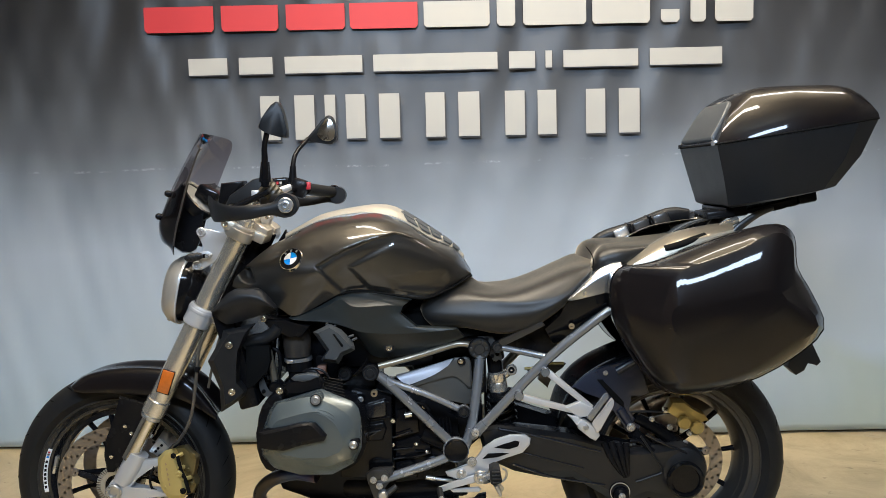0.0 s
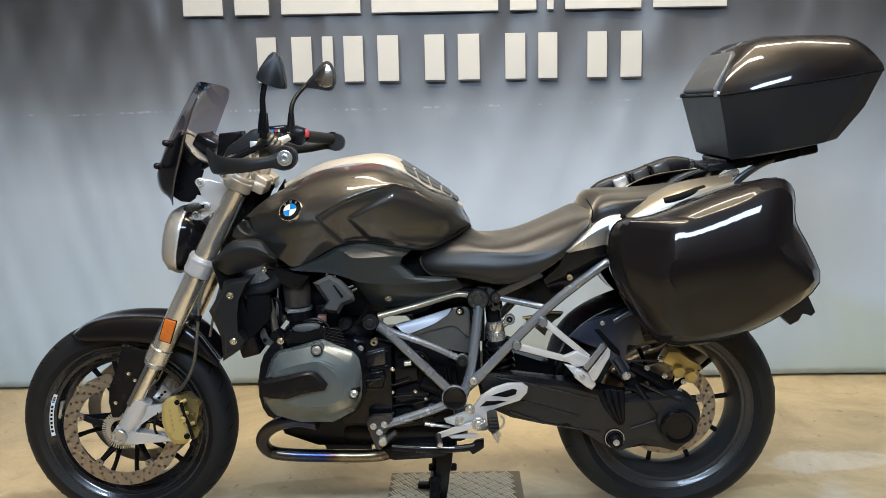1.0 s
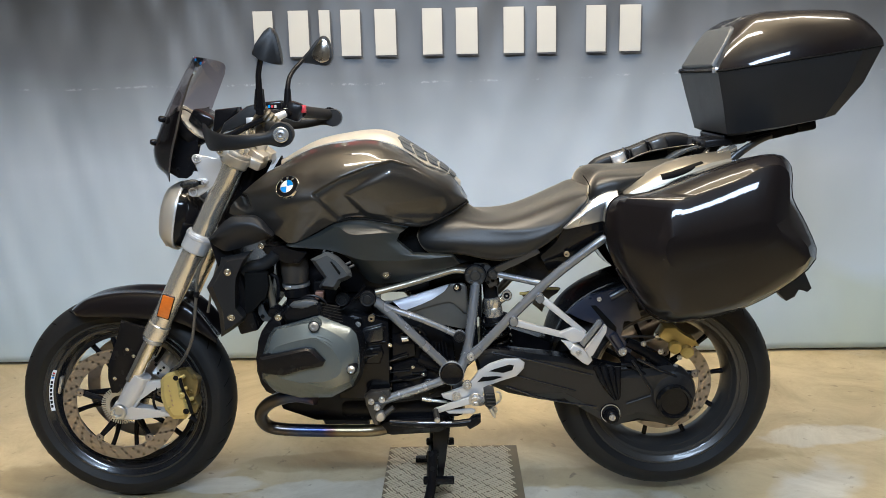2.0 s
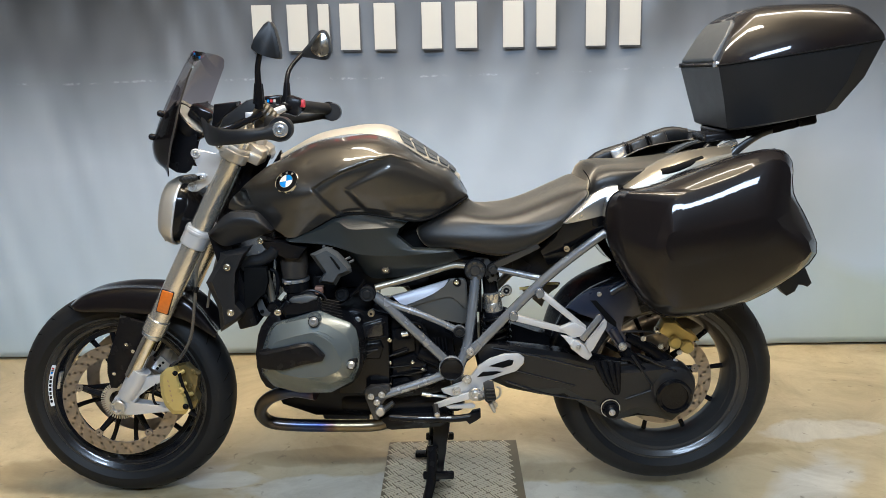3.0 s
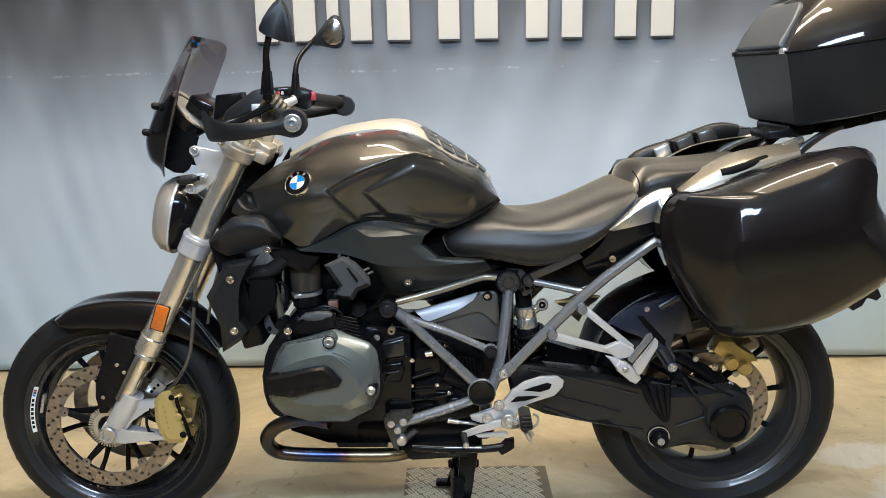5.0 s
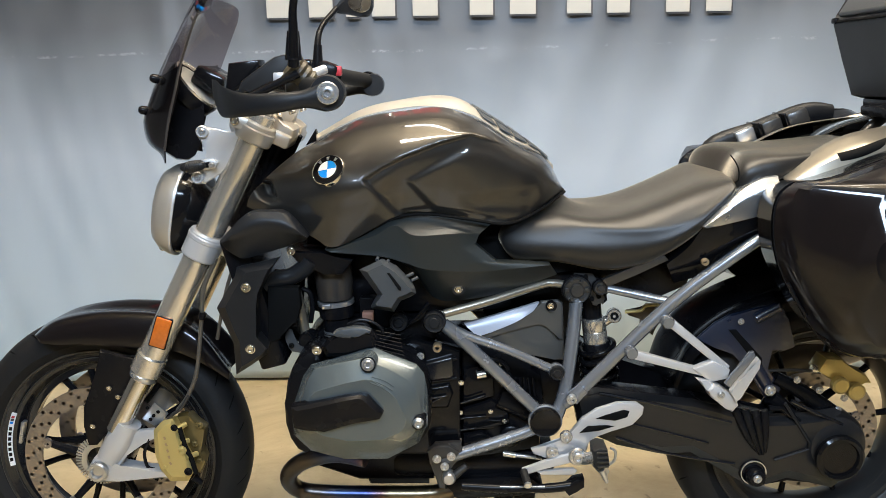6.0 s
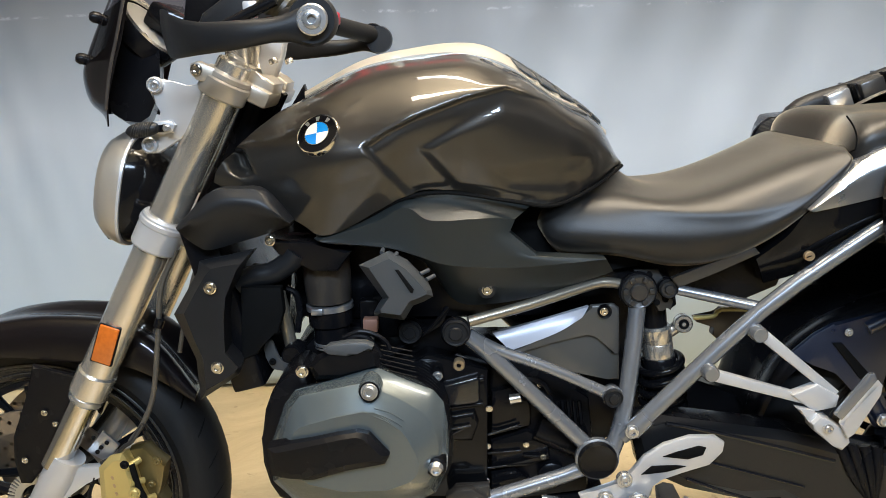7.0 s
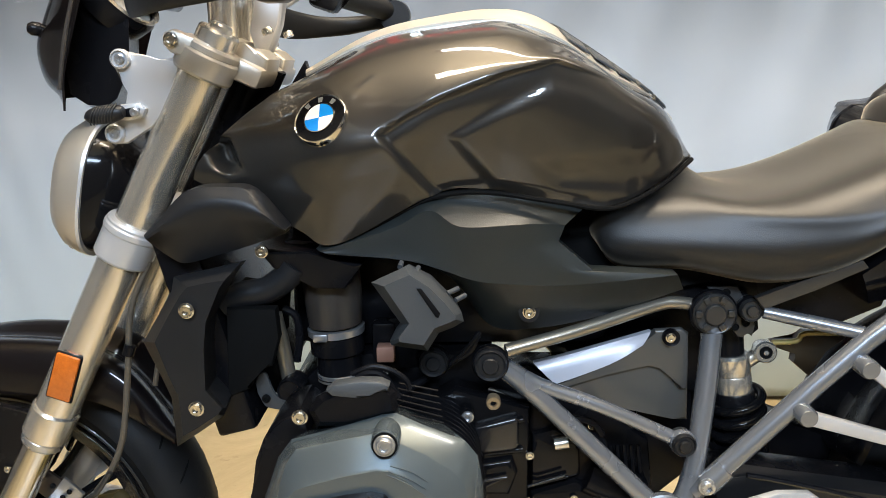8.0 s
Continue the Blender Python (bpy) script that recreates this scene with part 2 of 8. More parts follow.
    l.new(dark.outputs["Result"], b.inputs["Base Color"])
    return m


def banner_cloth():
    """A printed vertical fade from charcoal to pale blue-grey, with a grey-green ground at the foot."""
    m = mat("printed_banner_vinyl", (0.3, 0.32, 0.34), 0.42, 0, 0, 0.1, 2.0, 0.05, 60)
    nt = m.node_tree
    n, l = nt.nodes, nt.links
    b = n["Principled BSDF"]
    co = n.new("ShaderNodeTexCoord")
    sep = n.new("ShaderNodeSeparateXYZ")
    l.new(co.outputs["Object"], sep.inputs[0])
    cloud = n.new("ShaderNodeTexNoise")
    cloud.inputs["Scale"].default_value, cloud.inputs["Detail"].default_value = 1.4, 3
    l.new(co.outputs["Object"], cloud.inputs["Vector"])
    ad = n.new("ShaderNodeMath")
    ad.operation = "MULTIPLY_ADD"
    ad.inputs[1].default_value = 0.35
    l.new(cloud.outputs["Fac"], ad.inputs[0])
    l.new(sep.outputs["Z"], ad.inputs[2])
    mr = n.new("ShaderNodeMapRange")
    mr.inputs["From Min"].default_value, mr.inputs["From Max"].default_value = 0.175, 2.175
    l.new(ad.outputs[0], mr.inputs["Value"])
    ramp = n.new("ShaderNodeValToRGB")
    els = ramp.color_ramp.elements
    # Print fade, with top darkened and foot made bluer to offset the lamps.
    els[0].position, els[0].color = 0.0, (0.36, 0.44, 0.48, 1)
    els[1].position, els[1].color = 1.0, (0.018, 0.018, 0.019, 1)
    for p, c in ((0.08, (0.37, 0.465, 0.55)), (0.16, (0.395, 0.485, 0.585)), (0.4, (0.345, 0.40, 0.475)), (0.53, (0.19, 0.22, 0.26)), (0.62, (0.098, 0.108, 0.125)), (0.73, (0.047, 0.050, 0.056)), (0.88, (0.025, 0.0255, 0.028))):
        e = els.new(p)
        e.color = (*c, 1)
    l.new(mr.outputs["Result"], ramp.inputs["Fac"])
    # pale cracked fold line and a faded green patch of the print
    crack = n.new("ShaderNodeTexNoise")
    crack.inputs["Scale"].default_value, crack.inputs["Detail"].default_value, crack.inputs["Roughness"].default_value = 7, 9, 0.85
    l.new(co.outputs["Object"], crack.inputs["Vector"])

    def math_node(op, a, bb, c=None):
        k = n.new("ShaderNodeMath")
        k.operation, k.use_clamp = op, False
        for i, v in enumerate((a, bb, c)):
            if v is None:
                continue
            if isinstance(v, (int, float)):
                k.inputs[i].default_value = v
            else:
                l.new(v, k.inputs[i])
        return k.outputs[0]
    wob = math_node("MULTIPLY_ADD", cloud.outputs["Fac"], 0.05, math_node("SUBTRACT", sep.outputs["Z"], 1.178))
    near = math_node("SUBTRACT", 1.0, math_node("DIVIDE", math_node("ABSOLUTE", wob, 0), 0.006))
    spots = math_node("MULTIPLY", math_node("MAXIMUM", near, 0), math_node("MAXIMUM", math_node("SUBTRACT", math_node("MULTIPLY", crack.outputs["Fac"], 5.0), 2.6), 0))
    fold = n.new("ShaderNodeMix")
    fold.data_type = "RGBA"
    fold.inputs["B"].default_value = (0.66, 0.68, 0.72, 1)
    l.new(math_node("MINIMUM", spots, 0.2), fold.inputs["Factor"])
    l.new(ramp.outputs["Color"], fold.inputs["A"])
    gx = math_node("MULTIPLY", math_node("SUBTRACT", sep.outputs["X"], 1.5), 3.0)
    gz = math_node("MULTIPLY", math_node("SUBTRACT", math_node("MULTIPLY_ADD", cloud.outputs["Fac"], 0.5, 0.15), sep.outputs["Z"]), 9.0)
    gm = math_node("MULTIPLY", math_node("MINIMUM", math_node("MAXIMUM", gx, 0), 1), math_node("MINIMUM", math_node("MAXIMUM", gz, 0), 0.6))
    green = n.new("ShaderNodeMix")
    green.data_type = "RGBA"
    green.inputs["B"].default_value = (0.36, 0.42, 0.36, 1)
    l.new(gm, green.inputs["Factor"])
    l.new(fold.outputs["Result"], green.inputs["A"])
    l.new(green.outputs["Result"], b.inputs["Base Color"])
    return m


FLOOR = concrete()
BANNER = banner_cloth()
WALL = mat("painted_wall", (0.145, 0.146, 0.148), 0.7, 0, 0, 0.12, 3, 0.1, 60)
WINDOWFRAME = mat("grey_window_paint", (0.3, 0.3, 0.3), 0.5, 0, 0, 0.06, 6, 0.05, 200)
CEILING = mat("ceiling_paint", (0.78, 0.675, 0.47), 0.8, 0, 0, 0.06, 3, 0.05, 60)
ALUPLATE = mat("aluminium_tread_bar", (0.70, 0.62, 0.46), 0.30, 0.75, 0, 0.10, 9, 0.05, 200)
ALUBASE = mat("dull_dirty_aluminium_sheet", (0.20, 0.155, 0.09), 0.5, 0.45, 0, 0.25, 14, 0.06, 200)


# ---- mesh helpers ----
def finish(bm, material, name, angle=38):
    bmesh.ops.recalc_face_normals(bm, faces=bm.faces)
    me = bpy.data.meshes.new(name)
    bm.to_mesh(me)
    bm.free()
    me.materials.append(material)
    me.polygons.foreach_set("use_smooth", [True] * len(me.polygons))
    me.set_sharp_from_angle(angle=radians(angle))
    return me


def part(name, bm, material, parent=None, label="", angle=38):
    ob = new(name, finish(bm, material, name, angle))
    ob.parent = parent
    return tagged(ob, label)


def spline(pts, per):
    """Catmull-Rom through pts, per steps to each span."""
    p = [Vector(q) for q in pts]
    if len(p) < 3 or per < 2:
        return [p[i].lerp(p[i + 1], k / per) for i in range(len(p) - 1) for k in range(per)] + [p[-1]]
    e = [2 * p[0] - p[1]] + p + [2 * p[-1] - p[-2]]
    out = []
    for i in range(1, len(e) - 2):
        a, b, c, d = e[i - 1:i + 3]
        for k in range(per):
            t = k / per
            out.append(0.5 * (2 * b + (c - a) * t + (2 * a - 5 * b + 4 * c - d) * t * t + (3 * b - a - 3 * c + d) * t ** 3))
    return out + [p[-1]]


def loop_spline(pts, per):
    p = [Vector(q) for q in pts]
    n = len(p)
    out = []
    for i in range(n):
        a, b, c, d = p[i - 1], p[i], p[(i + 1) % n], p[(i + 2) % n]
        for k in range(per):
            t = k / per
            out.append(0.5 * (2 * b + (c - a) * t + (2 * a - 5 * b + 4 * c - d) * t * t + (3 * b - a - 3 * c + d) * t ** 3))
    return out


def grid_mesh(rows, bm=None, loop=False):
    bm = bm or bmesh.new()
    vs = [[bm.verts.new(p) for p in r] for r in rows]
    for a, b in zip(vs, vs[1:]):
        n = len(a)
        for i in range(n if loop else n - 1):
            j = (i + 1) % n
            bm.faces.new((a[i], a[j], b[j], b[i]))
    return bm, vs


def skin(rails, along=4, across=4, mirror=False, rim=0.0, straight=(), way=(0, 1, 0)):
    """A surface through rails that all have the same number of points. straight: spans between rails that stay flat."""
    rows = [spline(r, along) for r in rails]
    cols = []
    for k in range(len(rows[0])):
        pts = [r[k] for r in rows]
        sm = spline(pts, across)
        for s in straight:
            for q in range(across):
                sm[s * across + q] = pts[s].lerp(pts[s + 1], q / across)
        cols.append(sm)
    bm, _ = grid_mesh(cols)
    if rim:
        edge_out(bm, rim, way)
    if mirror:
        mirror_y(bm)
    return bm


def edge_out(bm, depth, way=(0, 1, 0)):
    edges = [e for e in bm.edges if e.is_boundary and max(abs(v.co.y) for v in e.verts) > 0.0015]
    r = bmesh.ops.extrude_edge_only(bm, edges=edges)
    vs = [v for v in r["geom"] if isinstance(v, bmesh.types.BMVert)]
    bmesh.ops.translate(bm, verts=vs, vec=Vector(way) * depth)


def mirror_y(bm):
    r = bmesh.ops.duplicate(bm, geom=bm.verts[:] + bm.edges[:] + bm.faces[:])
    for v in r["geom"]:
        if isinstance(v, bmesh.types.BMVert):
            v.co.y = -v.co.y
    bmesh.ops.reverse_faces(bm, faces=[f for f in r["geom"] if isinstance(f, bmesh.types.BMFace)])
    bmesh.ops.remove_doubles(bm, verts=bm.verts, dist=0.0008)


def tube(pts, r, seg=14, per=5, bm=None, flat=1.0):
    """A round bar along pts; r is one radius or one for each point."""
    path = spline(pts, per)
    rad = r if isinstance(r, (list, tuple)) else [r] * len(pts)
    radii = [v.x for v in spline([(q, 0, 0) for q in rad], per)] if len(rad) == len(pts) else [rad[0]] * len(path)
    side = None
    rings = []
    for i, p in enumerate(path):
        d = (path[min(i + 1, len(path) - 1)] - path[max(i - 1, 0)]).normalized()
        if side is None:
            side = d.orthogonal().normalized()
        side = (side - d * side.dot(d)).normalized()
        up = d.cross(side)
        rings.append([p + (side * math.cos(a) + up * math.sin(a) * flat) * radii[i] for a in (2 * math.pi * k / seg for k in range(seg))])
    bm, vs = grid_mesh(rings, bm, True)
    bm.faces.new(vs[0][::-1])
    bm.faces.new(vs[-1])
    return bm


def lathe(prof, centre, axis=(0, -1, 0), seg=40, bm=None, closed=False):
    """Turns (radius, height) points about an axis through centre."""
    bm = bm or bmesh.new()
    q = Vector((0, 0, 1)).rotation_difference(Vector(axis).normalized())
    c = Vector(centre)
    pr = list(prof) + ([prof[0]] if closed else [])
    rings = [[c + q @ Vector((r * math.cos(a), r * math.sin(a), h)) for a in (2 * math.pi * k / seg for k in range(seg))] for r, h in pr]
    bm, vs = grid_mesh(rings, bm, True)
    if not closed:
        for ring, rv in ((vs[0], 0), (vs[-1], -1)):
            if pr[rv][0] > 1e-4:
                bm.faces.new(ring)
    bmesh.ops.remove_doubles(bm, verts=bm.verts, dist=1e-5)
    return bm


def slab(pts, depth, bevel=0.004, per=1, way=(0, 1, 0), bm=None, seg=2):
    """A plate: the outline pts, with that depth along way, its edges rounded."""
    bm = bm or bmesh.new()
    p = loop_spline(pts, per) if per > 1 else [Vector(q) for q in pts]
    w = Vector(way) * depth
    a, b = [bm.verts.new(q) for q in p], [bm.verts.new(q + w) for q in p]
    n = len(p)
    caps = [bm.faces.new(a), bm.faces.new(b[::-1])]
    for i in range(n):
        bm.faces.new((a[i], b[i], b[(i + 1) % n], a[(i + 1) % n]))
    if bevel:
        bmesh.ops.bevel(bm, geom=list(caps[0].edges) + list(caps[1].edges), offset=bevel, segments=seg, affect="EDGES", profile=0.5, clamp_overlap=True)
    return bm


def box(centre, size, bevel=0.004, turn=(0, 0, 0), bm=None):
    bm = bm or bmesh.new()
    m = pose(*centre, *turn) @ Matrix.Diagonal((*size, 1))
    r = bmesh.ops.create_cube(bm, size=1, matrix=m)
    if bevel:
        es = {e for v in r["verts"] for e in v.link_edges}
        bmesh.ops.bevel(bm, geom=list(es), offset=bevel, segments=2, affect="EDGES", profile=0.5)
    return bm


def rings_body(rings, bm=None, per=1):
    """A closed body through rings of equal count, capped at both ends."""
    bm, vs = grid_mesh(rings if per < 2 else [loop_spline(r, per) for r in rings], bm, True)
    bm.faces.new(vs[0][::-1])
    bm.faces.new(vs[-1])
    return bm


def inset(ring, share, y):
    """The ring drawn in towards its middle by a share, set to the depth y."""
    ring = [Vector(p) for p in ring]
    mid = sum(ring, Vector()) / len(ring)
    out = [p.lerp(mid, share) for p in ring]
    return [Vector((p.x, y, p.z)) for p in out]


def socket_screw(r=0.008, h=0.006):
    return lathe([(r * 1.25, 0), (r * 1.25, h * 0.4), (r, h * 0.45), (r, h * 0.85), (r * 0.85, h), (r * 0.48, h), (r * 0.44, h * 0.5), (0, h * 0.45)], (0, 0, 0), (0, -1, 0), 18)


def drape(bm, pts, lift=0.0006, per=4):
    """The line pts laid on the near face of bm."""
    tree = BVHTree.FromBMesh(bm)
    out = []
    for p in spline([Vector(q) for q in pts], per):
        hit = tree.ray_cast(Vector((p.x, -3.0, p.z)), Vector((0, 1, 0)))[0]
        out.append((hit or p) + Vector((0, -lift, 0)))
    return out


SCREWS = {}


def screw(parent, at, r=0.008, material=None, name="screw", label=""):
    material = material or CHROME
    key = (material.name, name)
    if key not in SCREWS:
        SCREWS[key] = finish(socket_screw(1.0, 0.8), material, name)
    ob = new(name, SCREWS[key])
    ob.location, ob.scale, ob.parent = at, (r * 0.85, r, r * 0.85), parent
    return tagged(ob, label)


# ---- the room ----
def plane(name, pts, material, label, n=1):
    bm = bmesh.new()
    bm.faces.new([bm.verts.new(p) for p in pts])
    if n > 1:
        bmesh.ops.subdivide_edges(bm, edges=bm.edges[:], cuts=n, use_grid_fill=True)
    ob = new(name, finish(bm, material, name))
    return tagged(ob, label, "room", kind="structure")


def slab_box(name, lo, hi, material, label, category="wall"):
    c = [(a + b) / 2 for a, b in zip(lo, hi)]
    s = [b - a for a, b in zip(lo, hi)]
    ob = new(name, finish(box(c, s, 0), material, name))
    return tagged(ob, label, category, kind="structure")


slab_box("floor", (-3.2, -3.0, -0.1), (3.2, 1.6, 0.0), FLOOR, "worn yellowish concrete garage floor with pale stains", "floor")
slab_box("ceiling", (-3.2, -3.0, 3.2), (3.2, 1.6, 3.3), CEILING, "plain painted garage ceiling", "ceiling")
slab_box("wall_north", (-3.3, 1.5, 0.0), (3.3, 1.6, 3.2), WALL, "plain painted wall behind the banner")
# South wall, unseen, set close behind the camera to darken reflections.
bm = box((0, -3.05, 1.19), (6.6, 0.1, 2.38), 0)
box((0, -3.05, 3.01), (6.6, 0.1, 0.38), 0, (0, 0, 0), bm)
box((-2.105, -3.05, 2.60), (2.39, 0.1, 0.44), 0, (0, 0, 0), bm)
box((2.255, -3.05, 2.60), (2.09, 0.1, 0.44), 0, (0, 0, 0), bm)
tagged(new("wall_south", finish(bm, WALL, "wall_south")), "plain painted wall out of view", "wall", kind="structure")
# Unseen window frame added round the cool fill.
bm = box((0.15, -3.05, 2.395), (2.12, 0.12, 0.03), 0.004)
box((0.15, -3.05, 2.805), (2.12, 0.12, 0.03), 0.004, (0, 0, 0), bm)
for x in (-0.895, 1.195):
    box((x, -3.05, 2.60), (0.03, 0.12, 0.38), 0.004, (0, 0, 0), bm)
tagged(new("added_window_1", finish(bm, WINDOWFRAME, "added_window_1")), "added unseen high window opening with a plain frame", "window", kind="structure")
slab_box("wall_west", (-3.3, -3.0, 0.0), (-3.2, 1.5, 3.2), WALL, "plain painted wall out of view")
slab_box("wall_east", (3.2, -3.0, 0.0), (3.3, 1.5, 3.2), WALL, "plain painted wall out of view")


# Lamp bodies added out of view to go with the area lamps.
def unseen_ceiling_lamp(x, y, long, wide):
    lamp = tagged(new("unseen_ceiling_lamp"), "added unseen ceiling lamp body on two rods", "ceiling lamp", "ceiling lamps")
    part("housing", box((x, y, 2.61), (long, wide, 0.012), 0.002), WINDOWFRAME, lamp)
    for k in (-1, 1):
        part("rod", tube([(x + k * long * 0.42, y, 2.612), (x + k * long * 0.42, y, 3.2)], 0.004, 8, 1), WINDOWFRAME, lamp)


unseen_ceiling_lamp(0.0, -0.45, 1.37, 0.16)
unseen_ceiling_lamp(0.85, 0.3, 2.72, 0.14)


# ---- the banner ----
BY = 1.15


def make_banner():
    nx, nz = 220, 90
    rows = []
    for j in range(nz + 1):
        z = 0.012 + 2.6 * j / nz
        row = []
        for i in range(nx + 1):
            x = -2.9 + 5.9 * i / nx
            y = BY + 0.010 * noise.noise(Vector((x * 2.2, z * 0.7, 3))) + 0.006 * noise.noise(Vector((x * 13 + z * 3.0, z * 1.3, 8))) + 0.0018 * max(0, min(1, (z - 0.5) * 1.5)) * noise.noise(Vector((x * 31 - z * 9.0, z * 5, 2)))
            y += (0.004 + 0.012 * min(1, max(0, z - 0.4))) * noise.noise(Vector((x * 6.5 - z * 2.2, z * 0.6, 21))) * (1.0 if x > -0.9 else 1.7)
            y += 0.0025 * math.exp(-((z - 1.153 - 0.008 * math.sin(x * 5)) / 0.012) ** 2)
            row.append((x, y, z))
        rows.append(row)
    bm, _ = grid_mesh(rows)
    edge_out(bm, 0.004)
    ob = part("banner", bm, BANNER, None, "", 180)
    return tagged(ob, "printed vinyl banner, charcoal fading to pale blue-grey", "banner")


banner = make_banner()


def print_bar(name, pts, material, y):
    bm = bmesh.new()
    bm.faces.new([bm.verts.new((p[0], y, p[2])) for p in pts])
    edge_out(bm, 0.002)
    return part(name, bm, material, banner)


def bars(x0, x1, base0, base1, cells, high, shadow, y, inset=0.0):
    """Plain bars in place of characters: cells are (start, end) fractions of the line."""
    for a, b in cells:
        a, b = a + (b - a) * inset, b - (b - a) * inset
        xa, xb = x0 + (x1 - x0) * a + 0.004, x0 + (x1 - x0) * b - 0.004
        za, zb = base0 + (base1 - base0) * a, base0 + (base1 - base0) * b
        q = [(xa, 0, za), (xb, 0, zb), (xb, 0, zb + high), (xa, 0, za + high)]
        print_bar("print_bar", q, WHITEINK, y)
        s = shadow
        print_bar("print_shadow", [(x + s, 0, z - s) for x, _, z in q], DARKINK, y + 0.003)


FRONT = BY - 0.026
N0, N1 = (-0.602, 1.130, 1.260), (0.954, 1.130, 1.252)
NT = (0.944, 1.130, 1.427)
bars(N0[0], N1[0], N0[2], N1[2], [(0, 0.075), (0.088, 0.165), (0.17, 0.215), (0.22, 0.295), (0.305, 0.385), (0.425, 0.5), (0.508, 0.59), (0.628, 0.705), (0.712, 0.785), (0.835, 0.91), (0.918, 0.998)], NT[2] - N1[2], 0.006, FRONT, 0.14)
A0, A1 = (-0.867, 1.130, 1.523), (1.262, 1.130, 1.513)
AT = (0.971, 1.130, 1.603)
AB = (0.971, 1.130, 1.515)
bars(A0[0], A1[0], A0[2], A1[2], [(0, 0.078), (0.095, 0.163), (0.18, 0.332), (0.345, 0.585), (0.6, 0.653), (0.668, 0.684), (0.70, 0.845), (0.86, 1.0)], (AT[2] - AB[2]) * 0.75, 0.004, FRONT, 0.01)
L0, L1 = (-1.029, 1.130, 1.694), (1.376, 1.130, 1.676)
for a, b, ink in ((0, 0.115, REDINK), (0.128, 0.222, REDINK), (0.235, 0.332, REDINK), (0.34, 0.452, REDINK), (0.462, 0.57, WHITEINK), (0.582, 0.612, WHITEINK), (0.625, 0.728, WHITEINK), (0.738, 0.832, WHITEINK), (0.85, 0.88, WHITEINK), (0.898, 0.923, WHITEINK), (0.938, 1.0, WHITEINK)):
    za, zb = L0[2] + (L1[2] - L0[2]) * a, L0[2] + (L1[2] - L0[2]) * b
    xa, xb = L0[0] + (L1[0] - L0[0]) * a, L0[0] + (L1[0] - L0[0]) * b
    top = 0.05 if 0.84 < a < 0.89 else 0.10
    print_bar("print_block", [(xa + 0.01, 0, za), (xb - 0.01, 0, zb), (xb, 0, zb + 0.012), (xb, 0, zb + top), (xa, 0, za + top), (xa, 0, za + 0.012)], ink, FRONT)


# ---- tread plate under the stand ----
def make_plate():
    x0, x1, y0, y1 = -0.03, 0.375, -0.42, 0.262
    ob = part("tread_plate", box(((x0 + x1) / 2, (y0 + y1) / 2, 0.003), (x1 - x0, y1 - y0, 0.006), 0.001), ALUBASE)
    tagged(ob, "aluminium tread plate with raised bars lying on the floor", "metal plate")
    bm = bmesh.new()
    step = 0.0365
    i = 0
    y = y0 + 0.028
    while y < y1 - 0.02:
        x = x0 + 0.028
        k = 0
        while x < x1 - 0.02:
            turn = 32 if (i + k) % 2 else -58
            m = pose(x, y, 0.0065, 0, 0, turn)
            for o in (-0.018, -0.009, 0.0, 0.009, 0.018):
                r = bmesh.ops.create_cube(bm, size=1, matrix=m @ pose(0, o, 0) @ Matrix.Diagonal((0.040, 0.0040, 0.0034, 1)))
            x += step
            k += 1
        y += step
        i += 1
    part("tread", bm, ALUPLATE, ob)
    return ob


make_plate()

# ---- the motorcycle ----
bike = tagged(new("motorcycle"), "dark brown metallic roadster motorcycle parked on its centre stand", "motorcycle")
FX, FZ, RX, RZ = -0.735, 0.300, 0.757, 0.326


def pair(name, bm, material, parent=None, label="", angle=38):
    """The part on the near side and its mirror image on the far side; returns the near one."""
    other = bm.copy()
    for v in other.verts:
        v.co.y = -v.co.y
    a = part(name, bm, material, parent or bike, label, angle)
    part(name, other, material, parent or bike, label, angle)
    return a


def bar(name, pts, r, material=None, parent=None, seg=16, per=1, label=""):
    return part(name, tube(pts, r, seg, per), material or FRAMEGREY, parent or bike, label)


def inside(px, pz, poly):
    hit = False
    for i in range(len(poly)):
        (ax, _, az), (bx, _, bz) = poly[i - 1], poly[i]
        if (az > pz) != (bz > pz) and px < (bx - ax) * (pz - az) / (bz - az) + ax:
            hit = not hit
    return hit


def edge_gap(px, pz, poly):
    best = 9.0
    for i in range(len(poly)):
        (ax, _, az), (bx, _, bz) = poly[i - 1], poly[i]
        dx, dz = bx - ax, bz - az
        t = max(0, min(1, ((px - ax) * dx + (pz - az) * dz) / (dx * dx + dz * dz + 1e-12)))
        best = min(best, math.hypot(px - ax - t * dx, pz - az - t * dz))
    return best


def press(bm, poly, depth, soft=0.006, fade=None):
    """Sinks the skin inside an outline, seen from the side; fade: x from whole depth to none."""
    for v in bm.verts:
        if inside(v.co.x, v.co.z, poly):
            k = min(1, edge_gap(v.co.x, v.co.z, poly) / soft)
            k = k * k * (3 - 2 * k)
            if fade:
                k *= max(0, min(1, (fade[1] - v.co.x) / (fade[1] - fade[0])))
            v.co.y += (1 if v.co.y < 0 else -1) * depth * k


